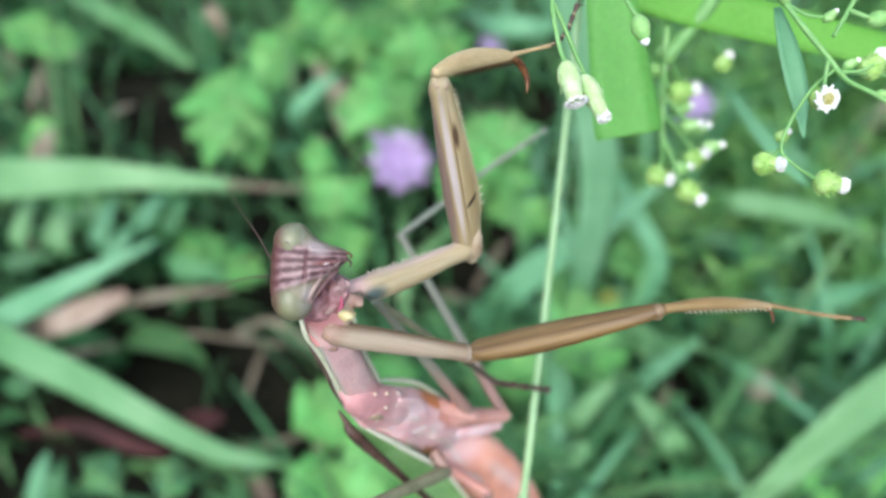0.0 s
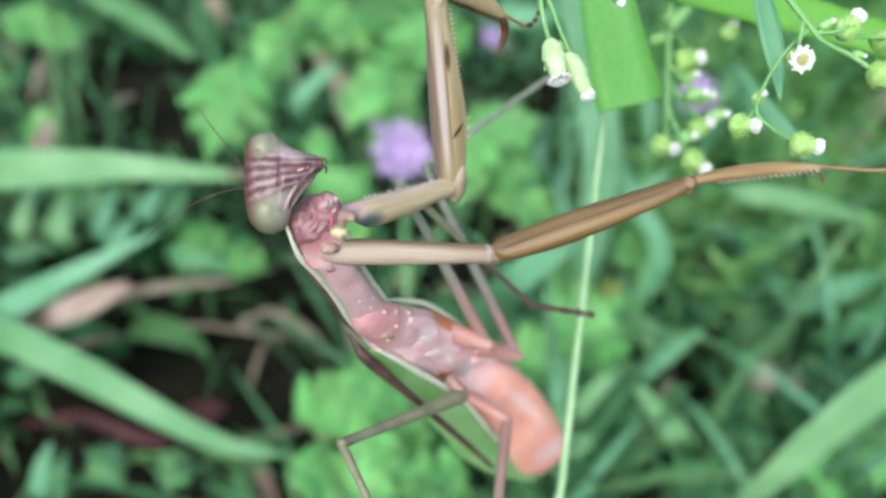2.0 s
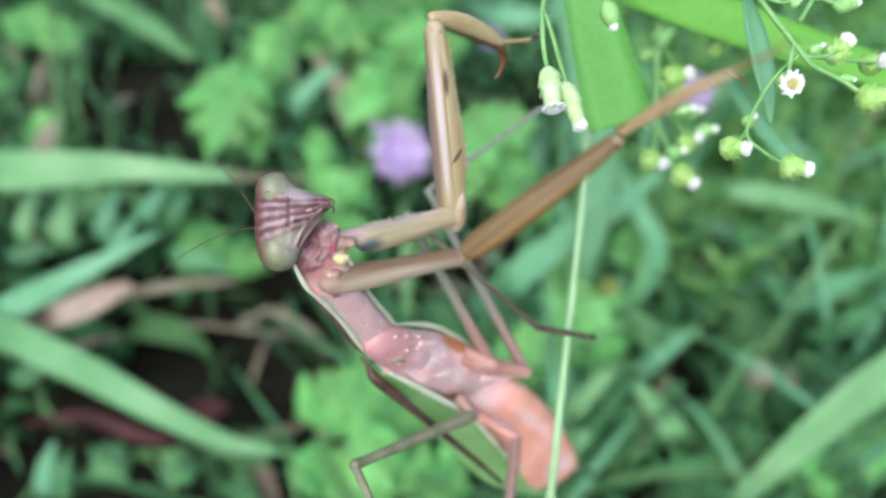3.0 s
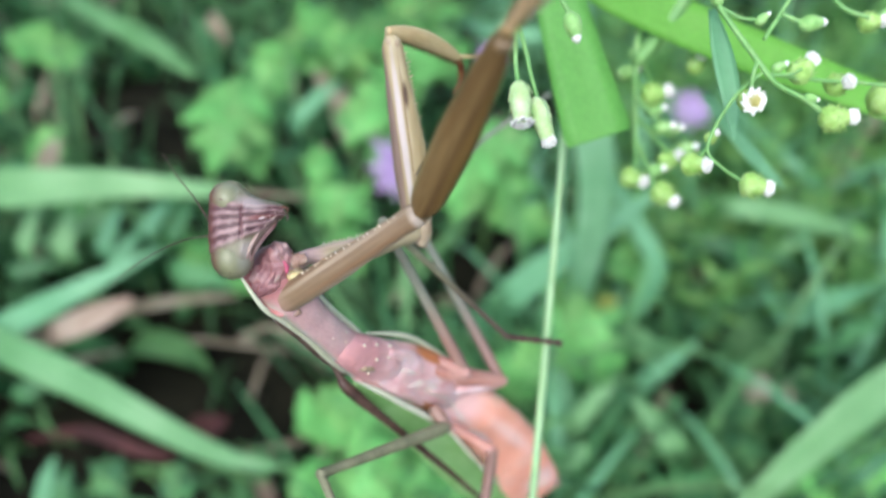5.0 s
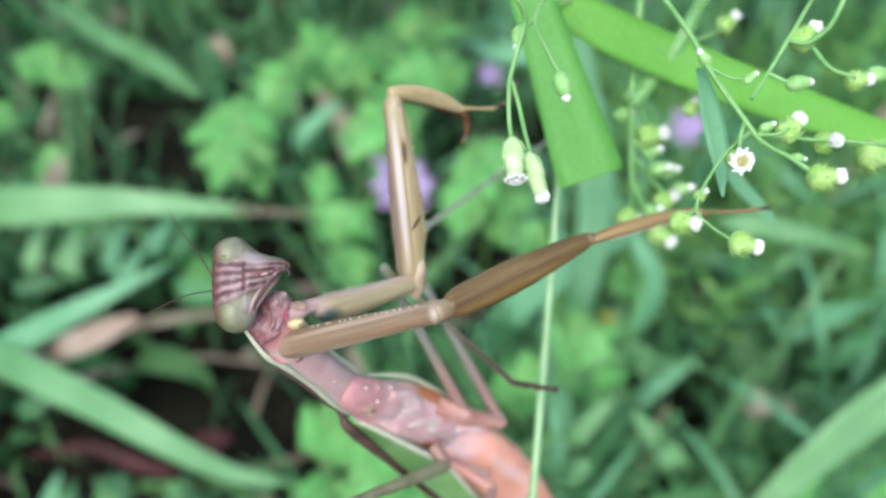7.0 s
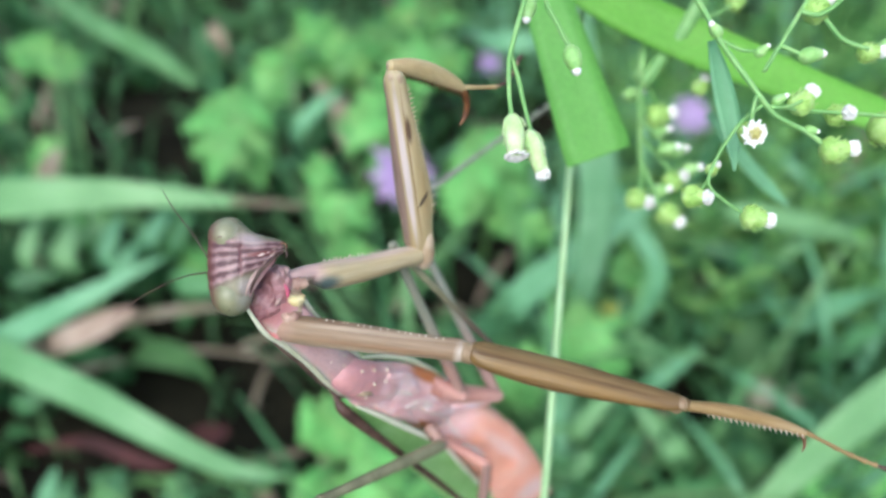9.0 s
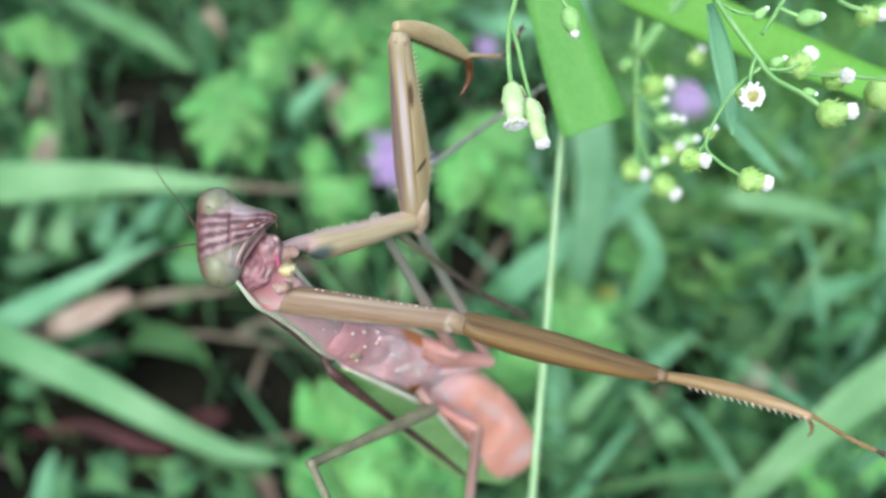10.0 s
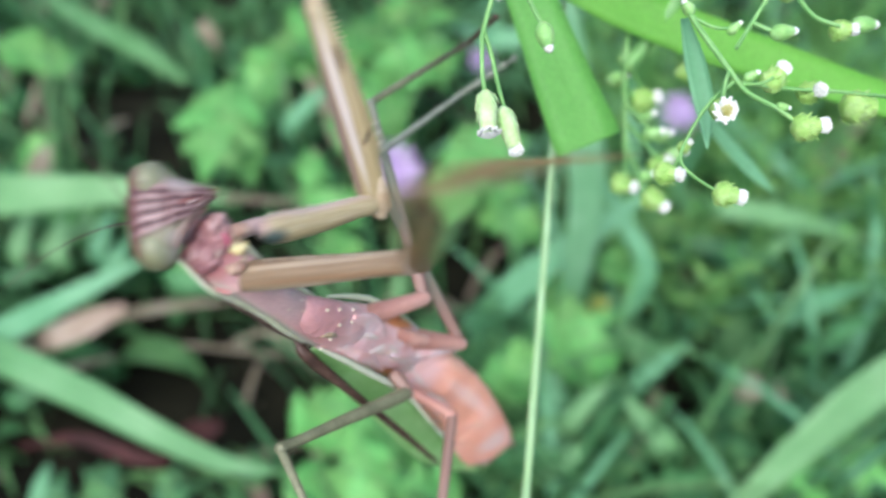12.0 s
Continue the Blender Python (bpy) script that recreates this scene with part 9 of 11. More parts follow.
        (11.7, pose(0.01062, 0.03269, -0.00215, -38.8, 8.7, -65.4)),
        (11.8, pose(0.01064, 0.03220, -0.00074, -39.3, 8.9, -65.6)),
        (11.87, pose(0.00883, 0.03378, -0.00036, -41.2, 11.2, -64.2)),
        (11.93, pose(0.00640, 0.03507, 0.00003, -43.0, 13.5, -62.7)),
        (12, pose(0.00346, 0.03590, 0.00043, -44.8, 15.8, -61.4)),
    ])
    walk(walk_a[0], [
        (0, pose(0.00364, 0.00221, -0.00623, -19.5, -0.0, -107.5)),
        (0.2667, pose(0.00367, 0.00222, -0.00622, -20.6, -0.0, -108.8)),
        (0.5, pose(0.00370, 0.00224, -0.00621, -21.7, -0.0, -110.5)),
        (0.7333, pose(0.00378, 0.00223, -0.00627, -20.0, -0.0, -111.2)),
        (1, pose(0.00387, 0.00220, -0.00633, -18.3, -0.0, -112.0)),
        (1.267, pose(0.00387, 0.00221, -0.00631, -19.3, -0.0, -112.4)),
        (1.5, pose(0.00386, 0.00222, -0.00629, -20.5, -0.0, -113.0)),
        (1.733, pose(0.00380, 0.00224, -0.00630, -18.6, -0.0, -112.4)),
        (2, pose(0.00375, 0.00224, -0.00632, -16.7, -0.0, -111.6)),
        (2.267, pose(0.00375, 0.00225, -0.00626, -19.9, -0.0, -112.3)),
        (2.5, pose(0.00377, 0.00226, -0.00621, -23.0, -0.0, -113.3)),
        (2.7, pose(0.00378, 0.00226, -0.00620, -23.9, -0.0, -113.3)),
        (2.9, pose(0.00378, 0.00226, -0.00619, -24.0, -0.0, -113.3)),
        (3.1, pose(0.00376, 0.00227, -0.00618, -23.9, -0.0, -113.4)),
        (3.3, pose(0.00374, 0.00228, -0.00617, -24.0, -0.0, -113.3)),
        (3.5, pose(0.00372, 0.00229, -0.00616, -24.1, -0.0, -113.5)),
        (3.7, pose(0.00368, 0.00231, -0.00614, -24.1, -0.0, -113.5)),
        (3.9, pose(0.00367, 0.00232, -0.00613, -24.2, -0.0, -113.5)),
        (4.1, pose(0.00365, 0.00233, -0.00612, -24.2, -0.0, -113.6)),
        (4.3, pose(0.00364, 0.00233, -0.00612, -24.3, -0.0, -113.6)),
        (4.433, pose(0.00366, 0.00232, -0.00618, -21.9, -0.0, -113.4)),
        (4.6, pose(0.00367, 0.00230, -0.00623, -19.6, -0.0, -113.0)),
        (4.733, pose(0.00360, 0.00231, -0.00614, -22.5, -0.0, -112.0)),
        (4.9, pose(0.00355, 0.00231, -0.00605, -25.6, -0.0, -111.1)),
        (5.067, pose(0.00359, 0.00232, -0.00609, -24.6, -0.0, -111.9)),
        (5.2, pose(0.00363, 0.00231, -0.00614, -23.3, -0.0, -112.6)),
        (5.333, pose(0.00360, 0.00231, -0.00610, -24.3, -0.0, -111.7)),
        (5.5, pose(0.00356, 0.00230, -0.00607, -25.1, -0.0, -110.7)),
        (5.733, pose(0.00361, 0.00230, -0.00612, -23.9, -0.0, -111.7)),
        (6, pose(0.00367, 0.00230, -0.00617, -22.8, -0.0, -112.6)),
        (6.267, pose(0.00364, 0.00228, -0.00618, -21.8, -0.0, -111.3)),
        (6.5, pose(0.00360, 0.00227, -0.00619, -20.8, -0.0, -109.9)),
        (6.7, pose(0.00371, 0.00229, -0.00616, -24.0, -0.0, -113.3)),
        (6.9, pose(0.00371, 0.00230, -0.00615, -24.1, -0.0, -113.4)),
        (7.1, pose(0.00369, 0.00230, -0.00615, -24.0, -0.0, -113.3)),
        (7.3, pose(0.00367, 0.00231, -0.00613, -24.3, -0.0, -113.3)),
        (7.5, pose(0.00364, 0.00232, -0.00612, -24.3, -0.0, -113.1)),
        (7.7, pose(0.00362, 0.00232, -0.00611, -24.5, -0.0, -113.0)),
        (7.9, pose(0.00360, 0.00233, -0.00610, -24.6, -0.0, -112.7)),
        (8.1, pose(0.00358, 0.00234, -0.00608, -24.6, -0.0, -112.7)),
        (8.3, pose(0.00358, 0.00234, -0.00609, -24.5, -0.0, -112.7)),
        (8.5, pose(0.00358, 0.00234, -0.00608, -24.6, -0.0, -112.8)),
        (8.733, pose(0.00368, 0.00232, -0.00616, -23.0, -0.0, -114.0)),
        (9, pose(0.00379, 0.00229, -0.00624, -21.5, -0.0, -114.9)),
        (9.267, pose(0.00376, 0.00229, -0.00624, -21.2, -0.0, -114.4)),
        (9.5, pose(0.00374, 0.00229, -0.00623, -20.8, -0.0, -113.7)),
        (9.733, pose(0.00364, 0.00228, -0.00622, -20.0, -0.0, -111.3)),
        (10, pose(0.00353, 0.00227, -0.00620, -19.0, -0.0, -108.8)),
        (10.07, pose(0.00349, 0.00225, -0.00620, -18.7, -0.0, -107.3)),
        (10.13, pose(0.00345, 0.00223, -0.00620, -18.1, -0.0, -105.9)),
        (10.2, pose(0.00341, 0.00221, -0.00620, -17.7, -0.0, -104.4)),
        (10.27, pose(0.00340, 0.00219, -0.00594, -17.8, -0.0, -101.5)),
        (10.33, pose(0.00337, 0.00217, -0.00572, -17.6, -0.0, -98.7)),
        (10.4, pose(0.00334, 0.00215, -0.00546, -17.6, -0.0, -96.0)),
        (10.47, pose(0.00332, 0.00216, -0.00518, -18.6, -0.0, -94.3)),
        (10.53, pose(0.00330, 0.00216, -0.00493, -19.5, -0.0, -92.6)),
        (10.6, pose(0.00328, 0.00217, -0.00464, -20.6, -0.0, -91.0)),
        (10.67, pose(0.00344, 0.00222, -0.00437, -24.4, -0.0, -91.3)),
        (10.73, pose(0.00358, 0.00226, -0.00415, -27.7, -0.0, -91.7)),
        (10.8, pose(0.00375, 0.00230, -0.00393, -31.3, -0.0, -92.0)),
        (10.87, pose(0.00383, 0.00233, -0.00371, -33.0, -0.0, -90.9)),
        (10.93, pose(0.00389, 0.00235, -0.00352, -34.6, -0.0, -89.7)),
        (11, pose(0.00397, 0.00239, -0.00331, -36.4, -0.0, -88.4)),
        (11.13, pose(0.00376, 0.00238, -0.00325, -29.8, -0.0, -87.7)),
        (11.3, pose(0.00356, 0.00236, -0.00325, -23.1, -0.0, -87.4)),
        (11.5, pose(0.00328, 0.00224, -0.00319, -20.5, -0.0, -81.8)),
        (11.7, pose(0.00409, 0.00241, -0.00339, -37.2, -0.0, -91.0)),
        (11.8, pose(0.00415, 0.00241, -0.00343, -38.0, -0.0, -91.8)),
        (11.87, pose(0.00397, 0.00238, -0.00329, -38.2, -0.0, -87.5)),
        (11.93, pose(0.00380, 0.00233, -0.00315, -38.2, -0.0, -83.0)),
        (12, pose(0.00363, 0.00225, -0.00301, -38.1, -0.0, -78.3)),
    ])
    walk(walk_a[1], [
        (0, pose(0.01128, -0.00019, -0.00908, 36.6, 3.6, 42.1)),
        (0.2667, pose(0.01120, -0.00035, -0.00921, 37.0, 3.4, 41.2)),
        (0.5, pose(0.01110, -0.00051, -0.00935, 37.3, 3.2, 40.4)),
        (0.7333, pose(0.01123, -0.00066, -0.00917, 37.0, 2.9, 40.3)),
        (1, pose(0.01135, -0.00081, -0.00900, 36.6, 2.7, 40.3)),
        (1.267, pose(0.01127, -0.00085, -0.00913, 39.0, 2.1, 38.0)),
        (1.5, pose(0.01119, -0.00089, -0.00926, 41.5, 1.5, 35.7)),
        (1.733, pose(0.01125, -0.00082, -0.00902, 33.2, 1.0, 32.0)),
        (2, pose(0.01131, -0.00075, -0.00878, 24.9, -0.1, 28.5)),
        (2.267, pose(0.01115, -0.00078, -0.00915, 26.6, 0.3, 28.7)),
        (2.5, pose(0.01097, -0.00082, -0.00952, 28.2, 0.8, 29.0)),
        (2.7, pose(0.01091, -0.00081, -0.00965, 27.7, 1.0, 29.3)),
        (2.9, pose(0.01091, -0.00081, -0.00965, 27.5, 1.1, 29.3)),
        (3.1, pose(0.01089, -0.00080, -0.00964, 27.0, 1.2, 29.2)),
        (3.3, pose(0.01086, -0.00080, -0.00963, 26.3, 1.4, 29.1)),
        (3.5, pose(0.01083, -0.00079, -0.00963, 25.6, 1.6, 29.0)),
        (3.7, pose(0.01080, -0.00078, -0.00962, 24.8, 1.9, 28.8)),
        (3.9, pose(0.01077, -0.00078, -0.00961, 24.1, 2.1, 28.7)),
        (4.1, pose(0.01075, -0.00078, -0.00961, 23.6, 2.2, 28.6)),
        (4.3, pose(0.01074, -0.00077, -0.00961, 23.4, 2.2, 28.6)),
        (4.433, pose(0.01090, -0.00081, -0.00935, 23.8, 2.3, 28.5)),
        (4.6, pose(0.01105, -0.00084, -0.00908, 24.1, 2.3, 28.4)),
        (4.733, pose(0.01088, -0.00064, -0.00940, 26.8, 2.5, 28.6)),
        (4.9, pose(0.01070, -0.00044, -0.00972, 29.5, 2.7, 28.7)),
        (5.067, pose(0.01076, -0.00057, -0.00962, 28.0, 2.9, 28.9)),
        (5.2, pose(0.01083, -0.00069, -0.00952, 26.5, 3.0, 29.1)),
        (5.333, pose(0.01080, -0.00056, -0.00960, 28.0, 3.2, 29.6)),
        (5.5, pose(0.01076, -0.00043, -0.00968, 29.6, 3.5, 30.1)),
        (5.733, pose(0.01083, -0.00057, -0.00957, 29.4, 3.6, 30.4)),
        (6, pose(0.01090, -0.00072, -0.00947, 29.2, 3.8, 30.7)),
        (6.267, pose(0.01099, -0.00057, -0.00934, 28.8, 3.9, 31.0)),
        (6.5, pose(0.01108, -0.00043, -0.00921, 28.5, 4.1, 31.3)),
        (6.7, pose(0.01084, -0.00079, -0.00962, 27.9, 4.1, 30.4)),
        (6.9, pose(0.01083, -0.00078, -0.00962, 27.9, 4.1, 30.3)),
        (7.1, pose(0.01082, -0.00077, -0.00962, 27.9, 4.0, 29.8)),
        (7.3, pose(0.01079, -0.00074, -0.00962, 28.0, 3.9, 29.2)),
        (7.5, pose(0.01077, -0.00072, -0.00962, 28.1, 3.8, 28.5)),
        (7.7, pose(0.01075, -0.00069, -0.00962, 28.1, 3.7, 27.8)),
        (7.9, pose(0.01073, -0.00067, -0.00962, 28.2, 3.6, 27.2)),
        (8.1, pose(0.01071, -0.00065, -0.00962, 28.2, 3.5, 26.8)),
        (8.3, pose(0.01070, -0.00065, -0.00962, 28.2, 3.4, 26.6)),
        (8.5, pose(0.01069, -0.00066, -0.00962, 28.6, 3.4, 26.3)),
        (8.733, pose(0.01083, -0.00086, -0.00949, 28.7, 2.9, 25.6)),
        (9, pose(0.01096, -0.00106, -0.00935, 28.8, 2.4, 24.9)),
        (9.267, pose(0.01099, -0.00098, -0.00930, 28.3, 2.3, 24.5)),
        (9.5, pose(0.01102, -0.00090, -0.00925, 27.8, 2.1, 24.1)),
        (9.733, pose(0.01108, -0.00061, -0.00912, 31.7, 2.2, 26.9)),
        (10, pose(0.01113, -0.00032, -0.00898, 35.6, 2.2, 29.8)),
        (10.07, pose(0.01118, -0.00014, -0.00892, 31.0, 2.4, 33.8)),
        (10.13, pose(0.01122, 0.00003, -0.00885, 26.4, 2.9, 37.8)),
        (10.2, pose(0.01125, 0.00021, -0.00879, 21.8, 3.7, 41.8)),
        (10.27, pose(0.01133, 0.00057, -0.00854, 25.6, 4.3, 44.3)),
        (10.33, pose(0.01138, 0.00094, -0.00829, 29.5, 4.8, 46.9)),
        (10.4, pose(0.01139, 0.00130, -0.00803, -1.6, 0.0, 45.2)),
        (10.47, pose(0.01135, 0.00155, -0.00790, -5.2, 0.0, 45.7)),
        (10.53, pose(0.01130, 0.00180, -0.00776, -10.9, 0.0, 46.0)),
        (10.6, pose(0.01124, 0.00204, -0.00762, -14.2, 0.0, 45.3)),
        (10.67, pose(0.01118, 0.00205, -0.00787, -21.4, 0.0, 42.2)),
        (10.73, pose(0.01110, 0.00205, -0.00811, -27.1, 0.0, 39.0)),
        (10.8, pose(0.01101, 0.00204, -0.00834, -28.5, 0.0, 35.2)),
        (10.87, pose(0.01095, 0.00222, -0.00834, -26.1, 0.0, 34.0)),
        (10.93, pose(0.01088, 0.00240, -0.00834, -22.3, 0.0, 32.9)),
        (11, pose(0.01081, 0.00257, -0.00835, -19.3, 0.0, 31.7)),
        (11.13, pose(0.01113, 0.00266, -0.00748, -15.1, 0.0, 28.8)),
        (11.3, pose(0.01137, 0.00271, -0.00659, -26.3, 0.0, 25.1)),
        (11.5, pose(0.01116, 0.00337, -0.00617, -28.7, 0.0, 25.1)),
        (11.7, pose(0.01086, 0.00228, -0.00854, -22.4, 0.0, 20.2)),
        (11.8, pose(0.01085, 0.00219, -0.00866, -14.4, 0.0, 20.9)),
        (11.87, pose(0.01066, 0.00267, -0.00854, -11.7, 0.0, 20.8)),
        (11.93, pose(0.01044, 0.00314, -0.00840, -9.4, 0.0, 19.1)),
        (12, pose(0.01019, 0.00360, -0.00825, -4.8, 0.0, 16.0)),
    ])
    walk(walk_a[2], [
        (0, pose(0.00057, 0.01284, 0.00342, -35.9, -3.7, -122.1)),
        (0.2667, pose(0.00070, 0.01276, 0.00339, -36.4, -3.5, -122.4)),
        (0.5, pose(0.00083, 0.01267, 0.00337, -36.8, -3.2, -122.7)),
        (0.7333, pose(0.00087, 0.01255, 0.00344, -35.5, -3.0, -122.2)),
        (1, pose(0.00090, 0.01244, 0.00350, -34.2, -2.7, -121.7)),
        (1.267, pose(0.00161, 0.01229, 0.00409, -35.9, -2.4, -122.3)),
        (1.5, pose(0.00232, 0.01209, 0.00466, -37.5, -2.0, -122.9)),
        (1.733, pose(0.00210, 0.01419, 0.00247, -29.8, -0.6, -128.0)),
        (2, pose(0.00222, 0.01599, 0.00006, -22.2, 1.4, -132.8)),
        (2.267, pose(0.00217, 0.01572, 0.00024, -22.9, 0.5, -132.0)),
        (2.5, pose(0.00212, 0.01543, 0.00042, -23.6, -0.3, -131.2)),
        (2.7, pose(0.00196, 0.01549, 0.00011, -22.8, -0.5, -131.0)),
        (2.9, pose(0.00195, 0.01553, 0.00005, -22.8, -0.5, -131.1)),
        (3.1, pose(0.00194, 0.01563, -0.00010, -22.7, -0.5, -131.4)),
        (3.3, pose(0.00191, 0.01576, -0.00032, -22.5, -0.4, -131.9)),
        (3.5, pose(0.00189, 0.01591, -0.00057, -22.3, -0.4, -132.4)),
        (3.7, pose(0.00186, 0.01606, -0.00082, -22.1, -0.4, -133.0)),
        (3.9, pose(0.00184, 0.01618, -0.00104, -22.0, -0.4, -133.5)),
        (4.1, pose(0.00182, 0.01627, -0.00120, -21.9, -0.4, -133.8)),
        (4.3, pose(0.00182, 0.01630, -0.00126, -21.8, -0.4, -133.9)),
        (4.433, pose(0.00203, 0.01625, -0.00089, -23.6, -0.4, -133.4)),
        (4.6, pose(0.00223, 0.01619, -0.00052, -25.4, -0.5, -132.8)),
        (4.733, pose(0.00228, 0.01603, 0.00005, -26.0, -0.9, -132.9)),
        (4.9, pose(0.00234, 0.01582, 0.00060, -26.6, -1.2, -132.9)),
        (5.067, pose(0.00222, 0.01590, 0.00022, -26.4, -1.4, -132.4)),
        (5.2, pose(0.00211, 0.01597, -0.00018, -26.2, -1.7, -131.9)),
        (5.333, pose(0.00212, 0.01584, 0.00025, -25.5, -2.0, -131.1)),
        (5.5, pose(0.00214, 0.01569, 0.00067, -24.8, -2.3, -130.4)),
        (5.733, pose(0.00213, 0.01554, 0.00070, -24.7, -2.5, -130.0)),
        (6, pose(0.00212, 0.01539, 0.00074, -24.6, -2.6, -129.6)),
        (6.267, pose(0.00211, 0.01556, 0.00076, -23.5, -2.8, -129.5)),
        (6.5, pose(0.00210, 0.01572, 0.00077, -22.4, -2.9, -129.5)),
        (6.7, pose(0.00204, 0.01558, 0.00017, -21.9, -3.1, -130.8)),
        (6.9, pose(0.00208, 0.01560, 0.00018, -21.6, -3.1, -130.9)),
        (7.1, pose(0.00218, 0.01567, 0.00019, -20.8, -3.1, -131.1)),
        (7.3, pose(0.00233, 0.01577, 0.00021, -19.8, -3.0, -131.3)),
        (7.5, pose(0.00249, 0.01588, 0.00024, -18.6, -2.9, -131.7)),
        (7.7, pose(0.00266, 0.01598, 0.00026, -17.4, -2.8, -132.0)),
        (7.9, pose(0.00281, 0.01608, 0.00028, -16.4, -2.7, -132.3)),
        (8.1, pose(0.00291, 0.01614, 0.00029, -15.7, -2.7, -132.5)),
        (8.3, pose(0.00295, 0.01616, 0.00030, -15.4, -2.6, -132.5)),
        (8.5, pose(0.00306, 0.01613, 0.00040, -15.6, -2.6, -132.5)),
        (8.733, pose(0.00333, 0.01597, 0.00058, -21.1, -2.4, -133.7)),
        (9, pose(0.00359, 0.01580, 0.00076, -26.6, -2.2, -135.0)),
        (9.267, pose(0.00368, 0.01601, 0.00065, -26.9, -2.0, -134.3)),
        (9.5, pose(0.00377, 0.01621, 0.00053, -27.1, -1.8, -133.7)),
        (9.733, pose(0.00338, 0.01552, 0.00190, -36.1, -2.0, -130.1)),
        (10, pose(0.00306, 0.01473, 0.00323, -45.1, -1.7, -126.5)),
        (10.07, pose(0.00153, 0.01507, 0.00188, -49.7, -2.1, -115.9)),
        (10.13, pose(0.00005, 0.01518, 0.00046, -54.3, -1.7, -105.3)),
        (10.2, pose(-0.00136, 0.01508, -0.00100, -58.8, -0.4, -94.7)),
        (10.27, pose(-0.00141, 0.01460, 0.00052, -61.1, -0.0, -78.5)),
        (10.33, pose(-0.00139, 0.01406, 0.00201, -63.1, 0.9, -62.4)),
        (10.4, pose(-0.00351, 0.01609, -0.00862, -47.6, -0.0, -3.1)),
        (10.47, pose(-0.00361, 0.01616, -0.00979, -43.3, -0.0, -9.5)),
        (10.53, pose(-0.00353, 0.01613, -0.01172, -38.6, -0.0, -14.6)),
        (10.6, pose(-0.00323, 0.01636, -0.01278, -32.5, -0.0, -19.5)),
        (10.67, pose(-0.00197, 0.01653, -0.01552, -30.1, -0.0, -22.6)),
        (10.73, pose(-0.00065, 0.01658, -0.01769, -27.6, -0.0, -25.0)),
        (10.8, pose(0.00036, 0.01712, -0.01835, -26.0, -0.0, -27.4)),
        (10.87, pose(0.00039, 0.01784, -0.01759, -25.6, -0.0, -28.8)),
        (10.93, pose(0.00032, 0.01871, -0.01630, -25.7, -0.0, -29.8)),
        (11, pose(0.00038, 0.01942, -0.01530, -25.4, -0.0, -31.2)),
        (11.13, pose(0.00137, 0.02043, -0.01295, -25.8, -0.0, -34.1)),
        (11.3, pose(0.00338, 0.01975, -0.01591, -28.6, -0.0, -35.2)),
        (11.5, pose(0.00335, 0.02004, -0.01627, -30.7, -0.0, -41.3)),
        (11.7, pose(0.00414, 0.02050, -0.01653, -36.0, -0.0, -42.5)),
        (11.8, pose(0.00359, 0.02119, -0.01389, -30.2, -0.0, -51.6)),
        (11.87, pose(0.00336, 0.02189, -0.01281, -29.3, -0.0, -52.7)),
        (11.93, pose(0.00365, 0.02271, -0.01184, -32.8, -0.0, -52.9)),
        (12, pose(0.00441, 0.02371, -0.01002, -41.0, -0.0, -52.1)),
    ])
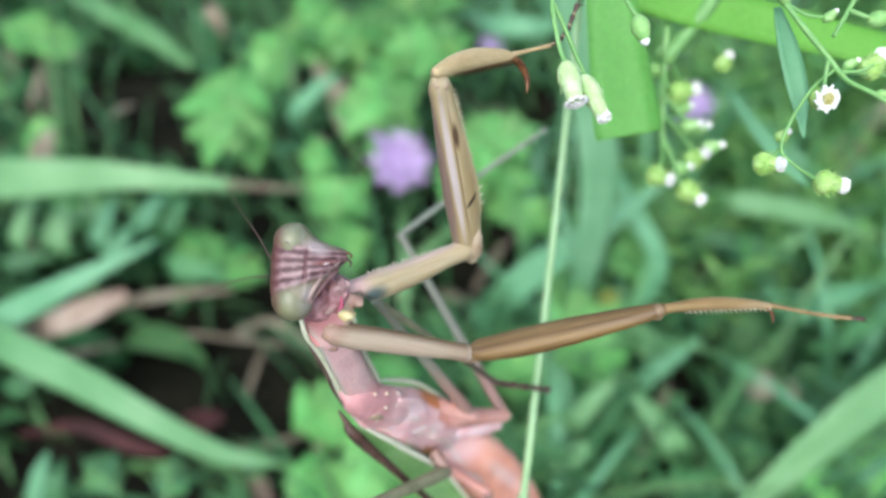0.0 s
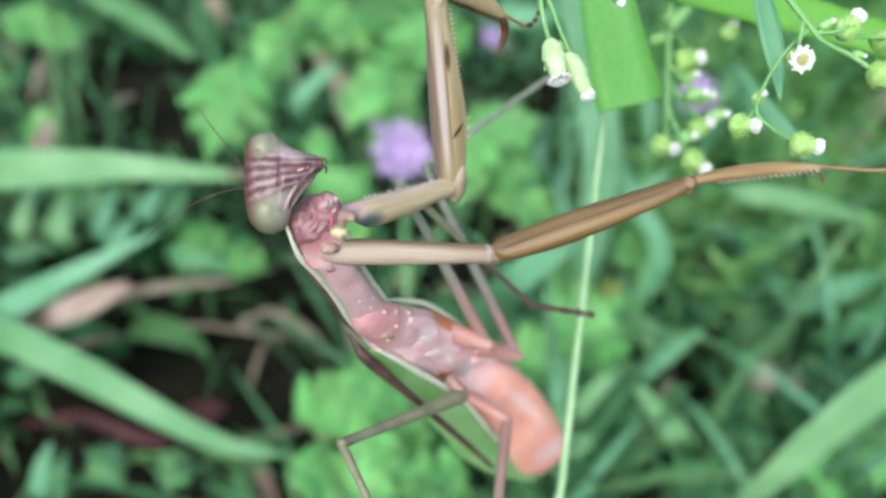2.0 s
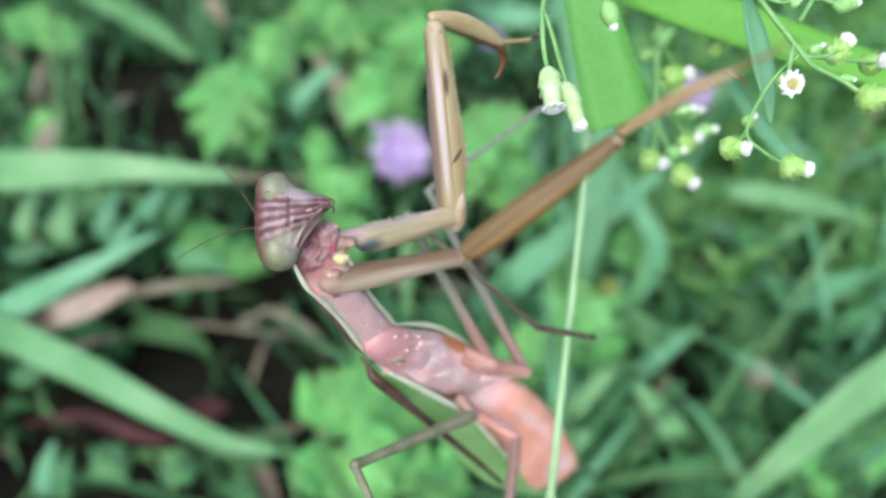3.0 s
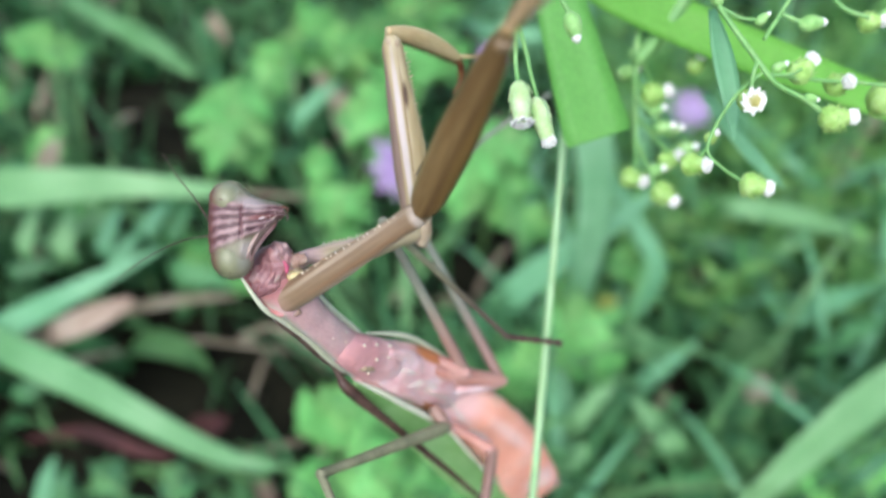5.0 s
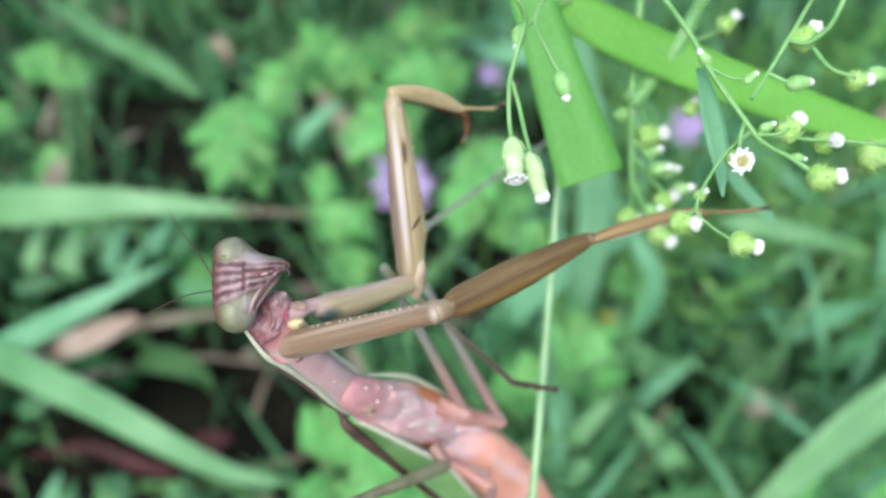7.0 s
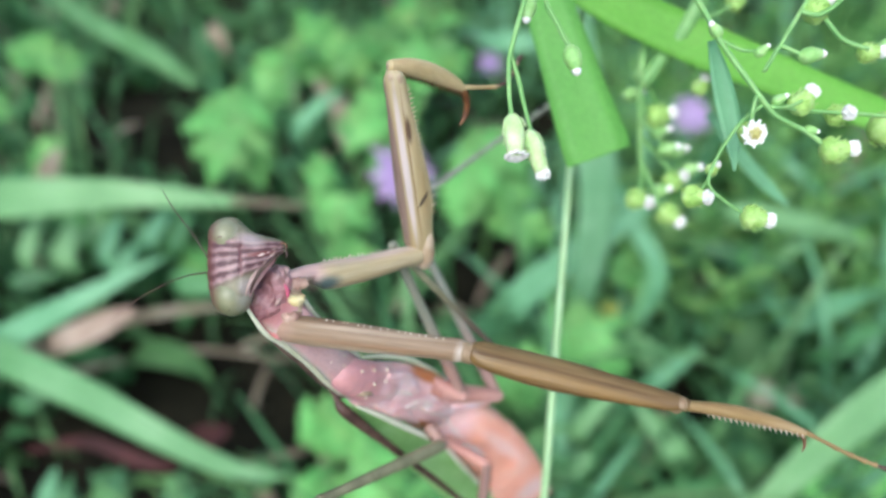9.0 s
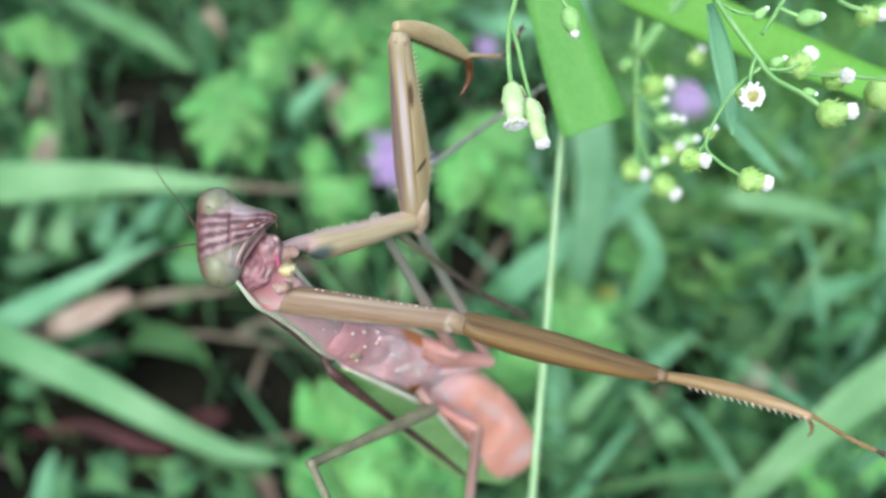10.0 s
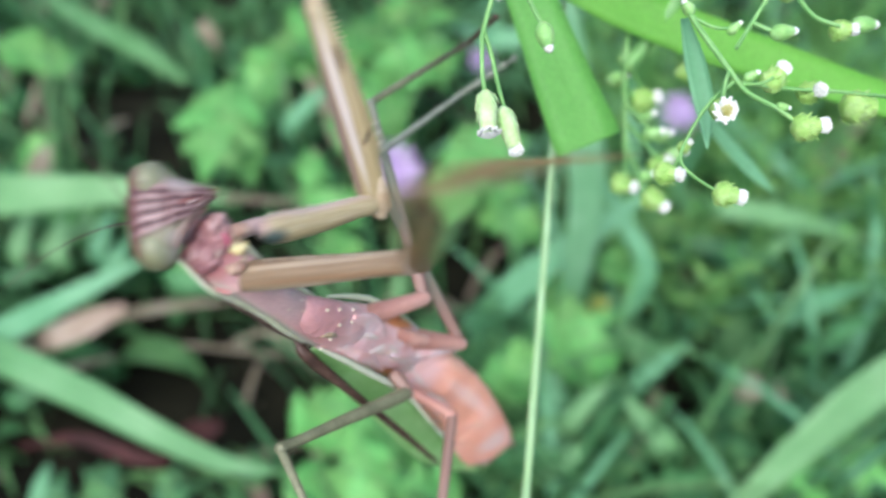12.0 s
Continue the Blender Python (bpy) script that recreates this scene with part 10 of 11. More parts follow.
    walk(walk_a[3], [
        (0, pose(0.01389, 0.00360, -0.00828, -26.8, -8.0, -95.9)),
        (0.2667, pose(0.01392, 0.00352, -0.00844, -23.3, -7.7, -96.7)),
        (0.5, pose(0.01393, 0.00345, -0.00860, -19.9, -7.4, -97.5)),
        (0.7333, pose(0.01432, 0.00337, -0.00817, -25.5, -7.2, -97.5)),
        (1, pose(0.01468, 0.00329, -0.00774, -31.1, -7.0, -97.5)),
        (1.267, pose(0.01505, 0.00323, -0.00761, -28.9, -6.7, -99.0)),
        (1.5, pose(0.01542, 0.00312, -0.00750, -26.6, -6.3, -100.5)),
        (1.733, pose(0.01572, 0.00342, -0.00746, -19.9, -5.2, -100.0)),
        (2, pose(0.01591, 0.00353, -0.00750, -13.1, -4.2, -99.4)),
        (2.267, pose(0.01591, 0.00344, -0.00755, -14.8, -5.2, -99.8)),
        (2.5, pose(0.01589, 0.00332, -0.00759, -16.5, -6.2, -100.3)),
        (2.7, pose(0.01584, 0.00336, -0.00765, -19.6, -6.1, -100.5)),
        (2.9, pose(0.01581, 0.00336, -0.00769, -19.8, -6.0, -100.3)),
        (3.1, pose(0.01574, 0.00337, -0.00781, -20.2, -5.9, -99.8)),
        (3.3, pose(0.01563, 0.00338, -0.00797, -20.9, -5.6, -99.1)),
        (3.5, pose(0.01550, 0.00339, -0.00816, -21.7, -5.3, -98.4)),
        (3.7, pose(0.01538, 0.00339, -0.00835, -22.4, -5.0, -97.6)),
        (3.9, pose(0.01527, 0.00339, -0.00852, -23.1, -4.7, -96.9)),
        (4.1, pose(0.01519, 0.00339, -0.00864, -23.5, -4.5, -96.4)),
        (4.3, pose(0.01516, 0.00339, -0.00869, -23.7, -4.4, -96.2)),
        (4.433, pose(0.01531, 0.00362, -0.00889, -23.1, -4.4, -97.1)),
        (4.6, pose(0.01544, 0.00386, -0.00909, -22.5, -4.4, -97.9)),
        (4.733, pose(0.01537, 0.00371, -0.00872, -24.1, -5.0, -96.9)),
        (4.9, pose(0.01530, 0.00351, -0.00836, -25.6, -5.6, -95.9)),
        (5.067, pose(0.01530, 0.00366, -0.00868, -26.3, -5.7, -97.2)),
        (5.2, pose(0.01530, 0.00381, -0.00901, -27.0, -5.8, -98.5)),
        (5.333, pose(0.01553, 0.00375, -0.00836, -31.4, -6.2, -98.4)),
        (5.5, pose(0.01576, 0.00368, -0.00772, -35.8, -6.7, -98.3)),
        (5.733, pose(0.01583, 0.00360, -0.00765, -35.5, -6.7, -98.8)),
        (6, pose(0.01589, 0.00352, -0.00759, -35.3, -6.7, -99.2)),
        (6.267, pose(0.01601, 0.00359, -0.00722, -37.9, -6.9, -98.8)),
        (6.5, pose(0.01612, 0.00367, -0.00685, -40.6, -7.0, -98.5)),
        (6.7, pose(0.01583, 0.00314, -0.00726, -39.2, -7.6, -98.2)),
        (6.9, pose(0.01588, 0.00313, -0.00716, -39.3, -7.6, -98.2)),
        (7.1, pose(0.01603, 0.00311, -0.00691, -39.7, -7.7, -98.4)),
        (7.3, pose(0.01622, 0.00307, -0.00655, -40.2, -7.7, -98.6)),
        (7.5, pose(0.01644, 0.00304, -0.00614, -40.7, -7.8, -98.8)),
        (7.7, pose(0.01665, 0.00300, -0.00572, -41.3, -7.9, -99.1)),
        (7.9, pose(0.01683, 0.00297, -0.00536, -41.8, -8.0, -99.3)),
        (8.1, pose(0.01695, 0.00295, -0.00510, -42.2, -8.1, -99.4)),
        (8.3, pose(0.01700, 0.00295, -0.00500, -42.3, -8.1, -99.5)),
        (8.5, pose(0.01709, 0.00294, -0.00498, -42.2, -8.2, -99.5)),
        (8.733, pose(0.01661, 0.00286, -0.00662, -36.7, -8.5, -96.5)),
        (9, pose(0.01600, 0.00292, -0.00819, -31.2, -9.1, -93.5)),
        (9.267, pose(0.01622, 0.00331, -0.00838, -29.1, -8.0, -99.3)),
        (9.5, pose(0.01645, 0.00371, -0.00858, -27.2, -6.7, -105.1)),
        (9.733, pose(0.01546, 0.00479, -0.00988, -26.0, -4.9, -111.1)),
        (10, pose(0.01414, 0.00599, -0.01094, -25.0, -3.0, -117.0)),
        (10.07, pose(0.01291, 0.00891, -0.01337, -35.6, -3.4, -110.0)),
        (10.13, pose(0.01117, 0.01166, -0.01578, -46.1, -2.5, -102.9)),
        (10.2, pose(0.00896, 0.01412, -0.01810, -56.4, -0.3, -96.2)),
        (10.27, pose(0.00808, 0.01651, -0.01698, -52.7, 1.6, -83.2)),
        (10.33, pose(0.00648, 0.01850, -0.01583, -48.6, 2.6, -70.2)),
        (10.4, pose(-0.00278, 0.02955, -0.02339, 28.7, -0.0, -46.4)),
        (10.47, pose(-0.00120, 0.03051, -0.02350, 23.0, -0.0, -55.8)),
        (10.53, pose(0.00042, 0.03126, -0.02419, 5.8, -0.0, -61.0)),
        (10.6, pose(0.00240, 0.03225, -0.02353, 6.0, -0.0, -69.1)),
        (10.67, pose(0.00467, 0.03251, -0.02554, 8.6, -0.0, -64.0)),
        (10.73, pose(0.00682, 0.03264, -0.02697, 11.0, -0.0, -59.3)),
        (10.8, pose(0.00863, 0.03307, -0.02713, 13.0, -0.0, -54.3)),
        (10.87, pose(0.00907, 0.03365, -0.02624, 13.7, -0.0, -51.9)),
        (10.93, pose(0.00928, 0.03434, -0.02499, 14.3, -0.0, -49.9)),
        (11, pose(0.00974, 0.03488, -0.02388, 15.0, -0.0, -47.6)),
        (11.13, pose(0.01148, 0.03533, -0.02165, 16.2, -0.0, -46.0)),
        (11.3, pose(0.01349, 0.03410, -0.02549, 16.3, -0.0, -42.9)),
        (11.5, pose(0.01471, 0.03296, -0.02648, 15.5, -0.0, -37.3)),
        (11.7, pose(0.01507, 0.03243, -0.02829, 39.6, -0.0, -42.0)),
        (11.8, pose(0.01715, 0.03192, -0.02395, 60.4, -0.0, -27.4)),
        (11.87, pose(0.01722, 0.03247, -0.02261, 70.4, -0.0, -34.0)),
        (11.93, pose(0.01706, 0.03285, -0.02268, 72.4, -0.0, -45.2)),
        (12, pose(0.01631, 0.03299, -0.02314, 68.8, -0.0, -54.4)),
    ])
    walk(walk_b[0], [
        (0, pose(0.00962, -0.00088, -0.01072, -38.6, -0.0, -94.6)),
        (0.2667, pose(0.00968, -0.00092, -0.01079, -39.0, -0.0, -95.7)),
        (0.5, pose(0.00972, -0.00096, -0.01085, -39.4, -0.0, -96.8)),
        (0.7333, pose(0.00997, -0.00111, -0.01112, -40.3, -0.0, -100.5)),
        (1, pose(0.01018, -0.00129, -0.01139, -41.2, -0.0, -104.2)),
        (1.267, pose(0.01020, -0.00131, -0.01138, -40.9, -0.0, -104.6)),
        (1.5, pose(0.01021, -0.00133, -0.01138, -40.6, -0.0, -105.1)),
        (1.733, pose(0.01020, -0.00142, -0.01150, -42.2, -0.0, -107.5)),
        (2, pose(0.01016, -0.00151, -0.01161, -43.8, -0.0, -110.0)),
        (2.267, pose(0.01015, -0.00148, -0.01148, -42.3, -0.0, -109.2)),
        (2.5, pose(0.01012, -0.00143, -0.01136, -40.9, -0.0, -108.4)),
        (2.7, pose(0.01008, -0.00139, -0.01149, -43.7, -0.0, -107.6)),
        (2.9, pose(0.01008, -0.00139, -0.01149, -43.7, -0.0, -107.6)),
        (3.1, pose(0.01007, -0.00139, -0.01148, -43.6, -0.0, -107.6)),
        (3.3, pose(0.01005, -0.00138, -0.01146, -43.6, -0.0, -107.7)),
        (3.5, pose(0.01002, -0.00137, -0.01143, -43.6, -0.0, -107.6)),
        (3.7, pose(0.01000, -0.00137, -0.01141, -43.6, -0.0, -107.7)),
        (3.9, pose(0.00998, -0.00137, -0.01140, -43.7, -0.0, -107.8)),
        (4.1, pose(0.00996, -0.00136, -0.01138, -43.7, -0.0, -107.9)),
        (4.3, pose(0.00996, -0.00136, -0.01137, -43.7, -0.0, -107.9)),
        (4.433, pose(0.00990, -0.00130, -0.01119, -41.7, -0.0, -106.7)),
        (4.6, pose(0.00983, -0.00124, -0.01100, -39.8, -0.0, -105.5)),
        (4.9, pose(0.00982, -0.00122, -0.01115, -42.7, -0.0, -104.9)),
        (5.2, pose(0.00980, -0.00120, -0.01132, -45.9, -0.0, -104.5)),
        (5.333, pose(0.00989, -0.00128, -0.01142, -45.6, -0.0, -106.1)),
        (5.5, pose(0.00998, -0.00136, -0.01152, -45.5, -0.0, -107.5)),
        (5.733, pose(0.01004, -0.00142, -0.01158, -45.2, -0.0, -108.8)),
        (6, pose(0.01010, -0.00149, -0.01163, -44.9, -0.0, -110.0)),
        (6.267, pose(0.01009, -0.00147, -0.01157, -44.3, -0.0, -109.5)),
        (6.5, pose(0.01008, -0.00144, -0.01152, -43.8, -0.0, -108.8)),
        (6.7, pose(0.01006, -0.00143, -0.01163, -45.7, -0.0, -108.7)),
        (6.9, pose(0.01006, -0.00143, -0.01163, -45.6, -0.0, -108.7)),
        (7.1, pose(0.01004, -0.00141, -0.01158, -45.4, -0.0, -108.6)),
        (7.3, pose(0.01000, -0.00140, -0.01153, -45.3, -0.0, -108.5)),
        (7.5, pose(0.00997, -0.00139, -0.01148, -45.0, -0.0, -108.6)),
        (7.7, pose(0.00993, -0.00138, -0.01143, -44.8, -0.0, -108.5)),
        (7.9, pose(0.00990, -0.00137, -0.01138, -44.5, -0.0, -108.6)),
        (8.1, pose(0.00987, -0.00136, -0.01134, -44.4, -0.0, -108.6)),
        (8.3, pose(0.00986, -0.00135, -0.01133, -44.3, -0.0, -108.5)),
        (8.5, pose(0.00985, -0.00133, -0.01122, -43.0, -0.0, -108.0)),
        (8.733, pose(0.00970, -0.00120, -0.01097, -41.4, -0.0, -105.4)),
        (9, pose(0.00952, -0.00109, -0.01072, -39.8, -0.0, -102.9)),
        (9.267, pose(0.00951, -0.00109, -0.01065, -38.2, -0.0, -103.3)),
        (9.5, pose(0.00949, -0.00110, -0.01057, -36.6, -0.0, -103.6)),
        (9.733, pose(0.00951, -0.00111, -0.01062, -37.5, -0.0, -103.8)),
        (10, pose(0.00952, -0.00112, -0.01067, -38.4, -0.0, -104.1)),
        (10.2, pose(0.01004, -0.00157, -0.01139, -41.9, -0.0, -112.6)),
        (10.4, pose(0.00951, -0.00111, -0.01076, -40.7, -0.0, -103.9)),
        (10.6, pose(0.00928, -0.00106, -0.01037, -35.3, -0.0, -104.2)),
        (10.8, pose(0.00997, -0.00161, -0.01141, -42.8, -0.0, -114.2)),
        (11, pose(0.00975, -0.00130, -0.01111, -42.8, -0.0, -108.0)),
        (11.13, pose(0.00966, -0.00122, -0.01083, -39.2, -0.0, -106.3)),
        (11.3, pose(0.00954, -0.00115, -0.01057, -35.4, -0.0, -104.9)),
        (11.5, pose(0.00954, -0.00118, -0.01062, -36.5, -0.0, -106.2)),
        (11.67, pose(0.00964, -0.00123, -0.01094, -41.5, -0.0, -107.0)),
        (11.8, pose(0.00966, -0.00129, -0.01122, -46.1, -0.0, -108.6)),
        (12, pose(0.00935, -0.00109, -0.01067, -41.9, -0.0, -104.6)),
    ])
    walk(walk_b[1], [
        (0, pose(0.01585, -0.00138, -0.01571, 2.8, 0.0, 32.3)),
        (0.2667, pose(0.01586, -0.00153, -0.01582, 2.8, 0.0, 31.4)),
        (0.5, pose(0.01586, -0.00169, -0.01592, 2.6, 0.0, 30.6)),
        (0.7333, pose(0.01596, -0.00222, -0.01630, 2.2, 0.0, 30.4)),
        (1, pose(0.01602, -0.00276, -0.01666, 1.8, 0.0, 30.0)),
        (1.267, pose(0.01604, -0.00284, -0.01663, 1.4, 0.0, 30.2)),
        (1.5, pose(0.01607, -0.00291, -0.01659, 1.4, 0.0, 30.3)),
        (1.733, pose(0.01585, -0.00320, -0.01687, 4.3, 0.0, 28.2)),
        (2, pose(0.01559, -0.00349, -0.01715, 5.9, 0.0, 26.1)),
        (2.267, pose(0.01573, -0.00341, -0.01687, 4.7, 0.0, 27.0)),
        (2.5, pose(0.01585, -0.00334, -0.01660, 3.5, 0.0, 27.9)),
        (2.7, pose(0.01560, -0.00315, -0.01702, 3.8, 0.0, 28.0)),
        (2.9, pose(0.01559, -0.00315, -0.01701, 3.9, 0.0, 28.0)),
        (3.1, pose(0.01558, -0.00314, -0.01700, 4.1, 0.0, 28.0)),
        (3.3, pose(0.01557, -0.00314, -0.01697, 4.5, 0.0, 28.0)),
        (3.5, pose(0.01554, -0.00313, -0.01695, 4.9, 0.0, 27.9)),
        (3.7, pose(0.01552, -0.00313, -0.01693, 5.3, 0.0, 27.7)),
        (3.9, pose(0.01549, -0.00314, -0.01691, 5.6, 0.0, 27.7)),
        (4.1, pose(0.01547, -0.00314, -0.01690, 5.9, 0.0, 27.7)),
        (4.3, pose(0.01546, -0.00314, -0.01690, 6.0, 0.0, 27.7)),
        (4.433, pose(0.01562, -0.00301, -0.01651, 5.8, 0.0, 27.5)),
        (4.6, pose(0.01576, -0.00288, -0.01611, 5.6, 0.0, 27.3)),
        (4.9, pose(0.01550, -0.00273, -0.01659, 5.0, 0.0, 28.0)),
        (5.2, pose(0.01520, -0.00261, -0.01705, 4.4, 0.0, 28.7)),
        (5.333, pose(0.01527, -0.00283, -0.01714, 4.3, 0.0, 28.5)),
        (5.5, pose(0.01534, -0.00305, -0.01722, 4.2, 0.0, 28.4)),
        (5.733, pose(0.01539, -0.00325, -0.01725, 4.1, 0.0, 28.7)),
        (6, pose(0.01543, -0.00344, -0.01728, 4.0, 0.0, 29.0)),
        (6.267, pose(0.01549, -0.00337, -0.01716, 4.0, 0.0, 29.4)),
        (6.5, pose(0.01555, -0.00330, -0.01705, 4.0, 0.0, 29.8)),
        (6.7, pose(0.01537, -0.00321, -0.01736, 4.0, 0.0, 29.9)),
        (6.9, pose(0.01536, -0.00321, -0.01734, 3.9, 0.0, 29.8)),
        (7.1, pose(0.01536, -0.00321, -0.01729, 3.7, 0.0, 29.5)),
        (7.3, pose(0.01534, -0.00320, -0.01722, 3.4, 0.0, 29.1)),
        (7.5, pose(0.01533, -0.00319, -0.01714, 3.1, 0.0, 28.6)),
        (7.7, pose(0.01532, -0.00318, -0.01706, 2.8, 0.0, 28.2)),
        (7.9, pose(0.01530, -0.00318, -0.01699, 2.5, 0.0, 27.8)),
        (8.1, pose(0.01529, -0.00317, -0.01694, 2.3, 0.0, 27.5)),
        (8.3, pose(0.01529, -0.00317, -0.01692, 2.2, 0.0, 27.4)),
        (8.5, pose(0.01540, -0.00315, -0.01668, 2.1, 0.0, 27.4)),
        (8.733, pose(0.01548, -0.00279, -0.01627, 1.9, 0.0, 27.1)),
        (9, pose(0.01551, -0.00245, -0.01585, 1.8, 0.0, 26.7)),
        (9.267, pose(0.01563, -0.00253, -0.01559, 1.9, 0.0, 26.0)),
        (9.5, pose(0.01573, -0.00262, -0.01534, 2.0, 0.0, 25.4)),
        (9.733, pose(0.01567, -0.00263, -0.01549, 13.1, 0.0, 26.6)),
        (10, pose(0.01560, -0.00264, -0.01565, 24.2, 0.0, 27.9)),
        (10.2, pose(0.01554, -0.00385, -0.01674, 22.7, 0.0, 27.7)),
        (10.4, pose(0.01541, -0.00257, -0.01597, 19.4, 0.0, 29.2)),
        (10.6, pose(0.01560, -0.00267, -0.01498, 15.8, 0.0, 28.8)),
        (10.8, pose(0.01533, -0.00402, -0.01685, 15.4, 0.0, 27.9)),
        (11, pose(0.01533, -0.00312, -0.01655, 9.4, 0.0, 28.4)),
        (11.13, pose(0.01560, -0.00296, -0.01589, 15.2, 0.0, 29.3)),
        (11.3, pose(0.01583, -0.00282, -0.01521, 20.9, 0.0, 30.1)),
        (11.5, pose(0.01572, -0.00298, -0.01538, 20.3, 0.0, 29.2)),
        (11.67, pose(0.01537, -0.00298, -0.01623, 24.0, 0.0, 31.1)),
        (11.8, pose(0.01493, -0.00306, -0.01698, 27.7, 0.0, 33.0)),
        (12, pose(0.01510, -0.00258, -0.01602, 24.3, 0.0, 28.3)),
    ])
    walk(walk_b[2], [
        (0, pose(0.00251, 0.01973, -0.01449, -31.2, -0.0, -49.4)),
        (0.2667, pose(0.00285, 0.01978, -0.01460, -31.2, -0.0, -49.7)),
        (0.5, pose(0.00315, 0.01981, -0.01479, -30.9, -0.0, -50.1)),
        (0.7333, pose(0.00332, 0.01933, -0.01534, -30.6, -0.0, -50.8)),
        (1, pose(0.00353, 0.01888, -0.01587, -30.5, -0.0, -51.6)),
        (1.267, pose(0.00347, 0.01876, -0.01602, -30.4, -0.0, -52.0)),
        (1.5, pose(0.00346, 0.01867, -0.01598, -30.9, -0.0, -52.2)),
        (1.733, pose(0.00407, 0.01877, -0.01500, -31.7, -0.0, -51.8)),
        (2, pose(0.00465, 0.01884, -0.01458, -31.9, -0.0, -51.6)),
        (2.267, pose(0.00442, 0.01879, -0.01482, -32.3, -0.0, -52.4)),
        (2.5, pose(0.00417, 0.01871, -0.01507, -32.2, -0.0, -53.1)),
        (2.7, pose(0.00389, 0.01888, -0.01536, -31.6, -0.0, -53.0)),
        (2.9, pose(0.00388, 0.01887, -0.01531, -31.3, -0.0, -52.7)),
        (3.1, pose(0.00387, 0.01888, -0.01521, -31.2, -0.0, -52.4)),
        (3.3, pose(0.00387, 0.01887, -0.01501, -31.2, -0.0, -52.0)),
        (3.5, pose(0.00388, 0.01888, -0.01481, -31.3, -0.0, -51.7)),
        (3.7, pose(0.00395, 0.01891, -0.01462, -31.4, -0.0, -51.4)),
        (3.9, pose(0.00392, 0.01889, -0.01447, -31.7, -0.0, -51.1)),
        (4.1, pose(0.00391, 0.01888, -0.01433, -31.9, -0.0, -50.8)),
        (4.3, pose(0.00390, 0.01887, -0.01429, -32.1, -0.0, -50.5)),
        (4.433, pose(0.00414, 0.01905, -0.01398, -32.4, -0.0, -50.5)),
        (4.6, pose(0.00435, 0.01923, -0.01367, -32.6, -0.0, -50.5)),
        (4.9, pose(0.00381, 0.01926, -0.01441, -32.5, -0.0, -50.5)),
        (5.2, pose(0.00323, 0.01925, -0.01513, -32.1, -0.0, -50.6)),
        (5.333, pose(0.00337, 0.01908, -0.01527, -32.2, -0.0, -50.7)),
        (5.5, pose(0.00348, 0.01888, -0.01539, -32.2, -0.0, -50.7)),
        (5.733, pose(0.00342, 0.01862, -0.01546, -32.1, -0.0, -50.8)),
        (6, pose(0.00334, 0.01837, -0.01554, -32.0, -0.0, -50.9)),
        (6.267, pose(0.00325, 0.01836, -0.01542, -31.8, -0.0, -50.9)),
        (6.5, pose(0.00316, 0.01834, -0.01531, -31.9, -0.0, -50.8)),
        (6.7, pose(0.00294, 0.01841, -0.01562, -31.7, -0.0, -51.0)),
        (6.9, pose(0.00296, 0.01843, -0.01564, -31.7, -0.0, -51.0)),
        (7.1, pose(0.00308, 0.01850, -0.01568, -31.6, -0.0, -51.0)),
        (7.3, pose(0.00320, 0.01861, -0.01574, -31.5, -0.0, -51.0)),
        (7.5, pose(0.00338, 0.01873, -0.01579, -31.4, -0.0, -51.0)),
        (7.7, pose(0.00352, 0.01883, -0.01584, -31.4, -0.0, -50.9)),
        (7.9, pose(0.00365, 0.01891, -0.01590, -31.4, -0.0, -50.9)),
        (8.1, pose(0.00376, 0.01899, -0.01594, -31.5, -0.0, -50.8)),
        (8.3, pose(0.00379, 0.01901, -0.01596, -31.8, -0.0, -50.7)),
        (8.5, pose(0.00390, 0.01903, -0.01576, -32.2, -0.0, -50.7)),
        (8.733, pose(0.00410, 0.01945, -0.01544, -32.4, -0.0, -51.3)),
        (9, pose(0.00428, 0.01987, -0.01506, -32.5, -0.0, -52.3)),
        (9.267, pose(0.00468, 0.01993, -0.01476, -32.6, -0.0, -52.6)),
        (9.5, pose(0.00501, 0.01995, -0.01447, -32.8, -0.0, -52.7)),
        (9.733, pose(0.00477, 0.01914, -0.00982, -36.3, -0.0, -52.7)),
        (10, pose(0.00493, 0.01751, -0.00540, -39.4, -0.0, -53.0)),
        (10.2, pose(0.00482, 0.01657, -0.00709, -38.6, -0.0, -53.7)),
        (10.4, pose(0.00391, 0.01801, -0.00767, -39.1, -0.0, -53.3)),
        (10.6, pose(0.00401, 0.01841, -0.00817, -39.4, -0.0, -53.2)),
        (10.8, pose(0.00405, 0.01728, -0.01021, -37.0, -0.0, -52.9)),
        (11, pose(0.00360, 0.01858, -0.01247, -35.5, -0.0, -52.2)),
        (11.13, pose(0.00379, 0.01808, -0.00934, -37.4, -0.0, -52.3)),
        (11.3, pose(0.00412, 0.01739, -0.00629, -39.5, -0.0, -52.4)),
        (11.5, pose(0.00428, 0.01749, -0.00671, -39.1, -0.0, -53.3)),
        (11.67, pose(0.00357, 0.01658, -0.00606, -38.7, -0.0, -52.6)),
        (11.8, pose(0.00287, 0.01550, -0.00536, -39.4, -0.0, -52.8)),
        (12, pose(0.00430, 0.01748, -0.00573, -40.4, -0.0, -51.1)),
    ])
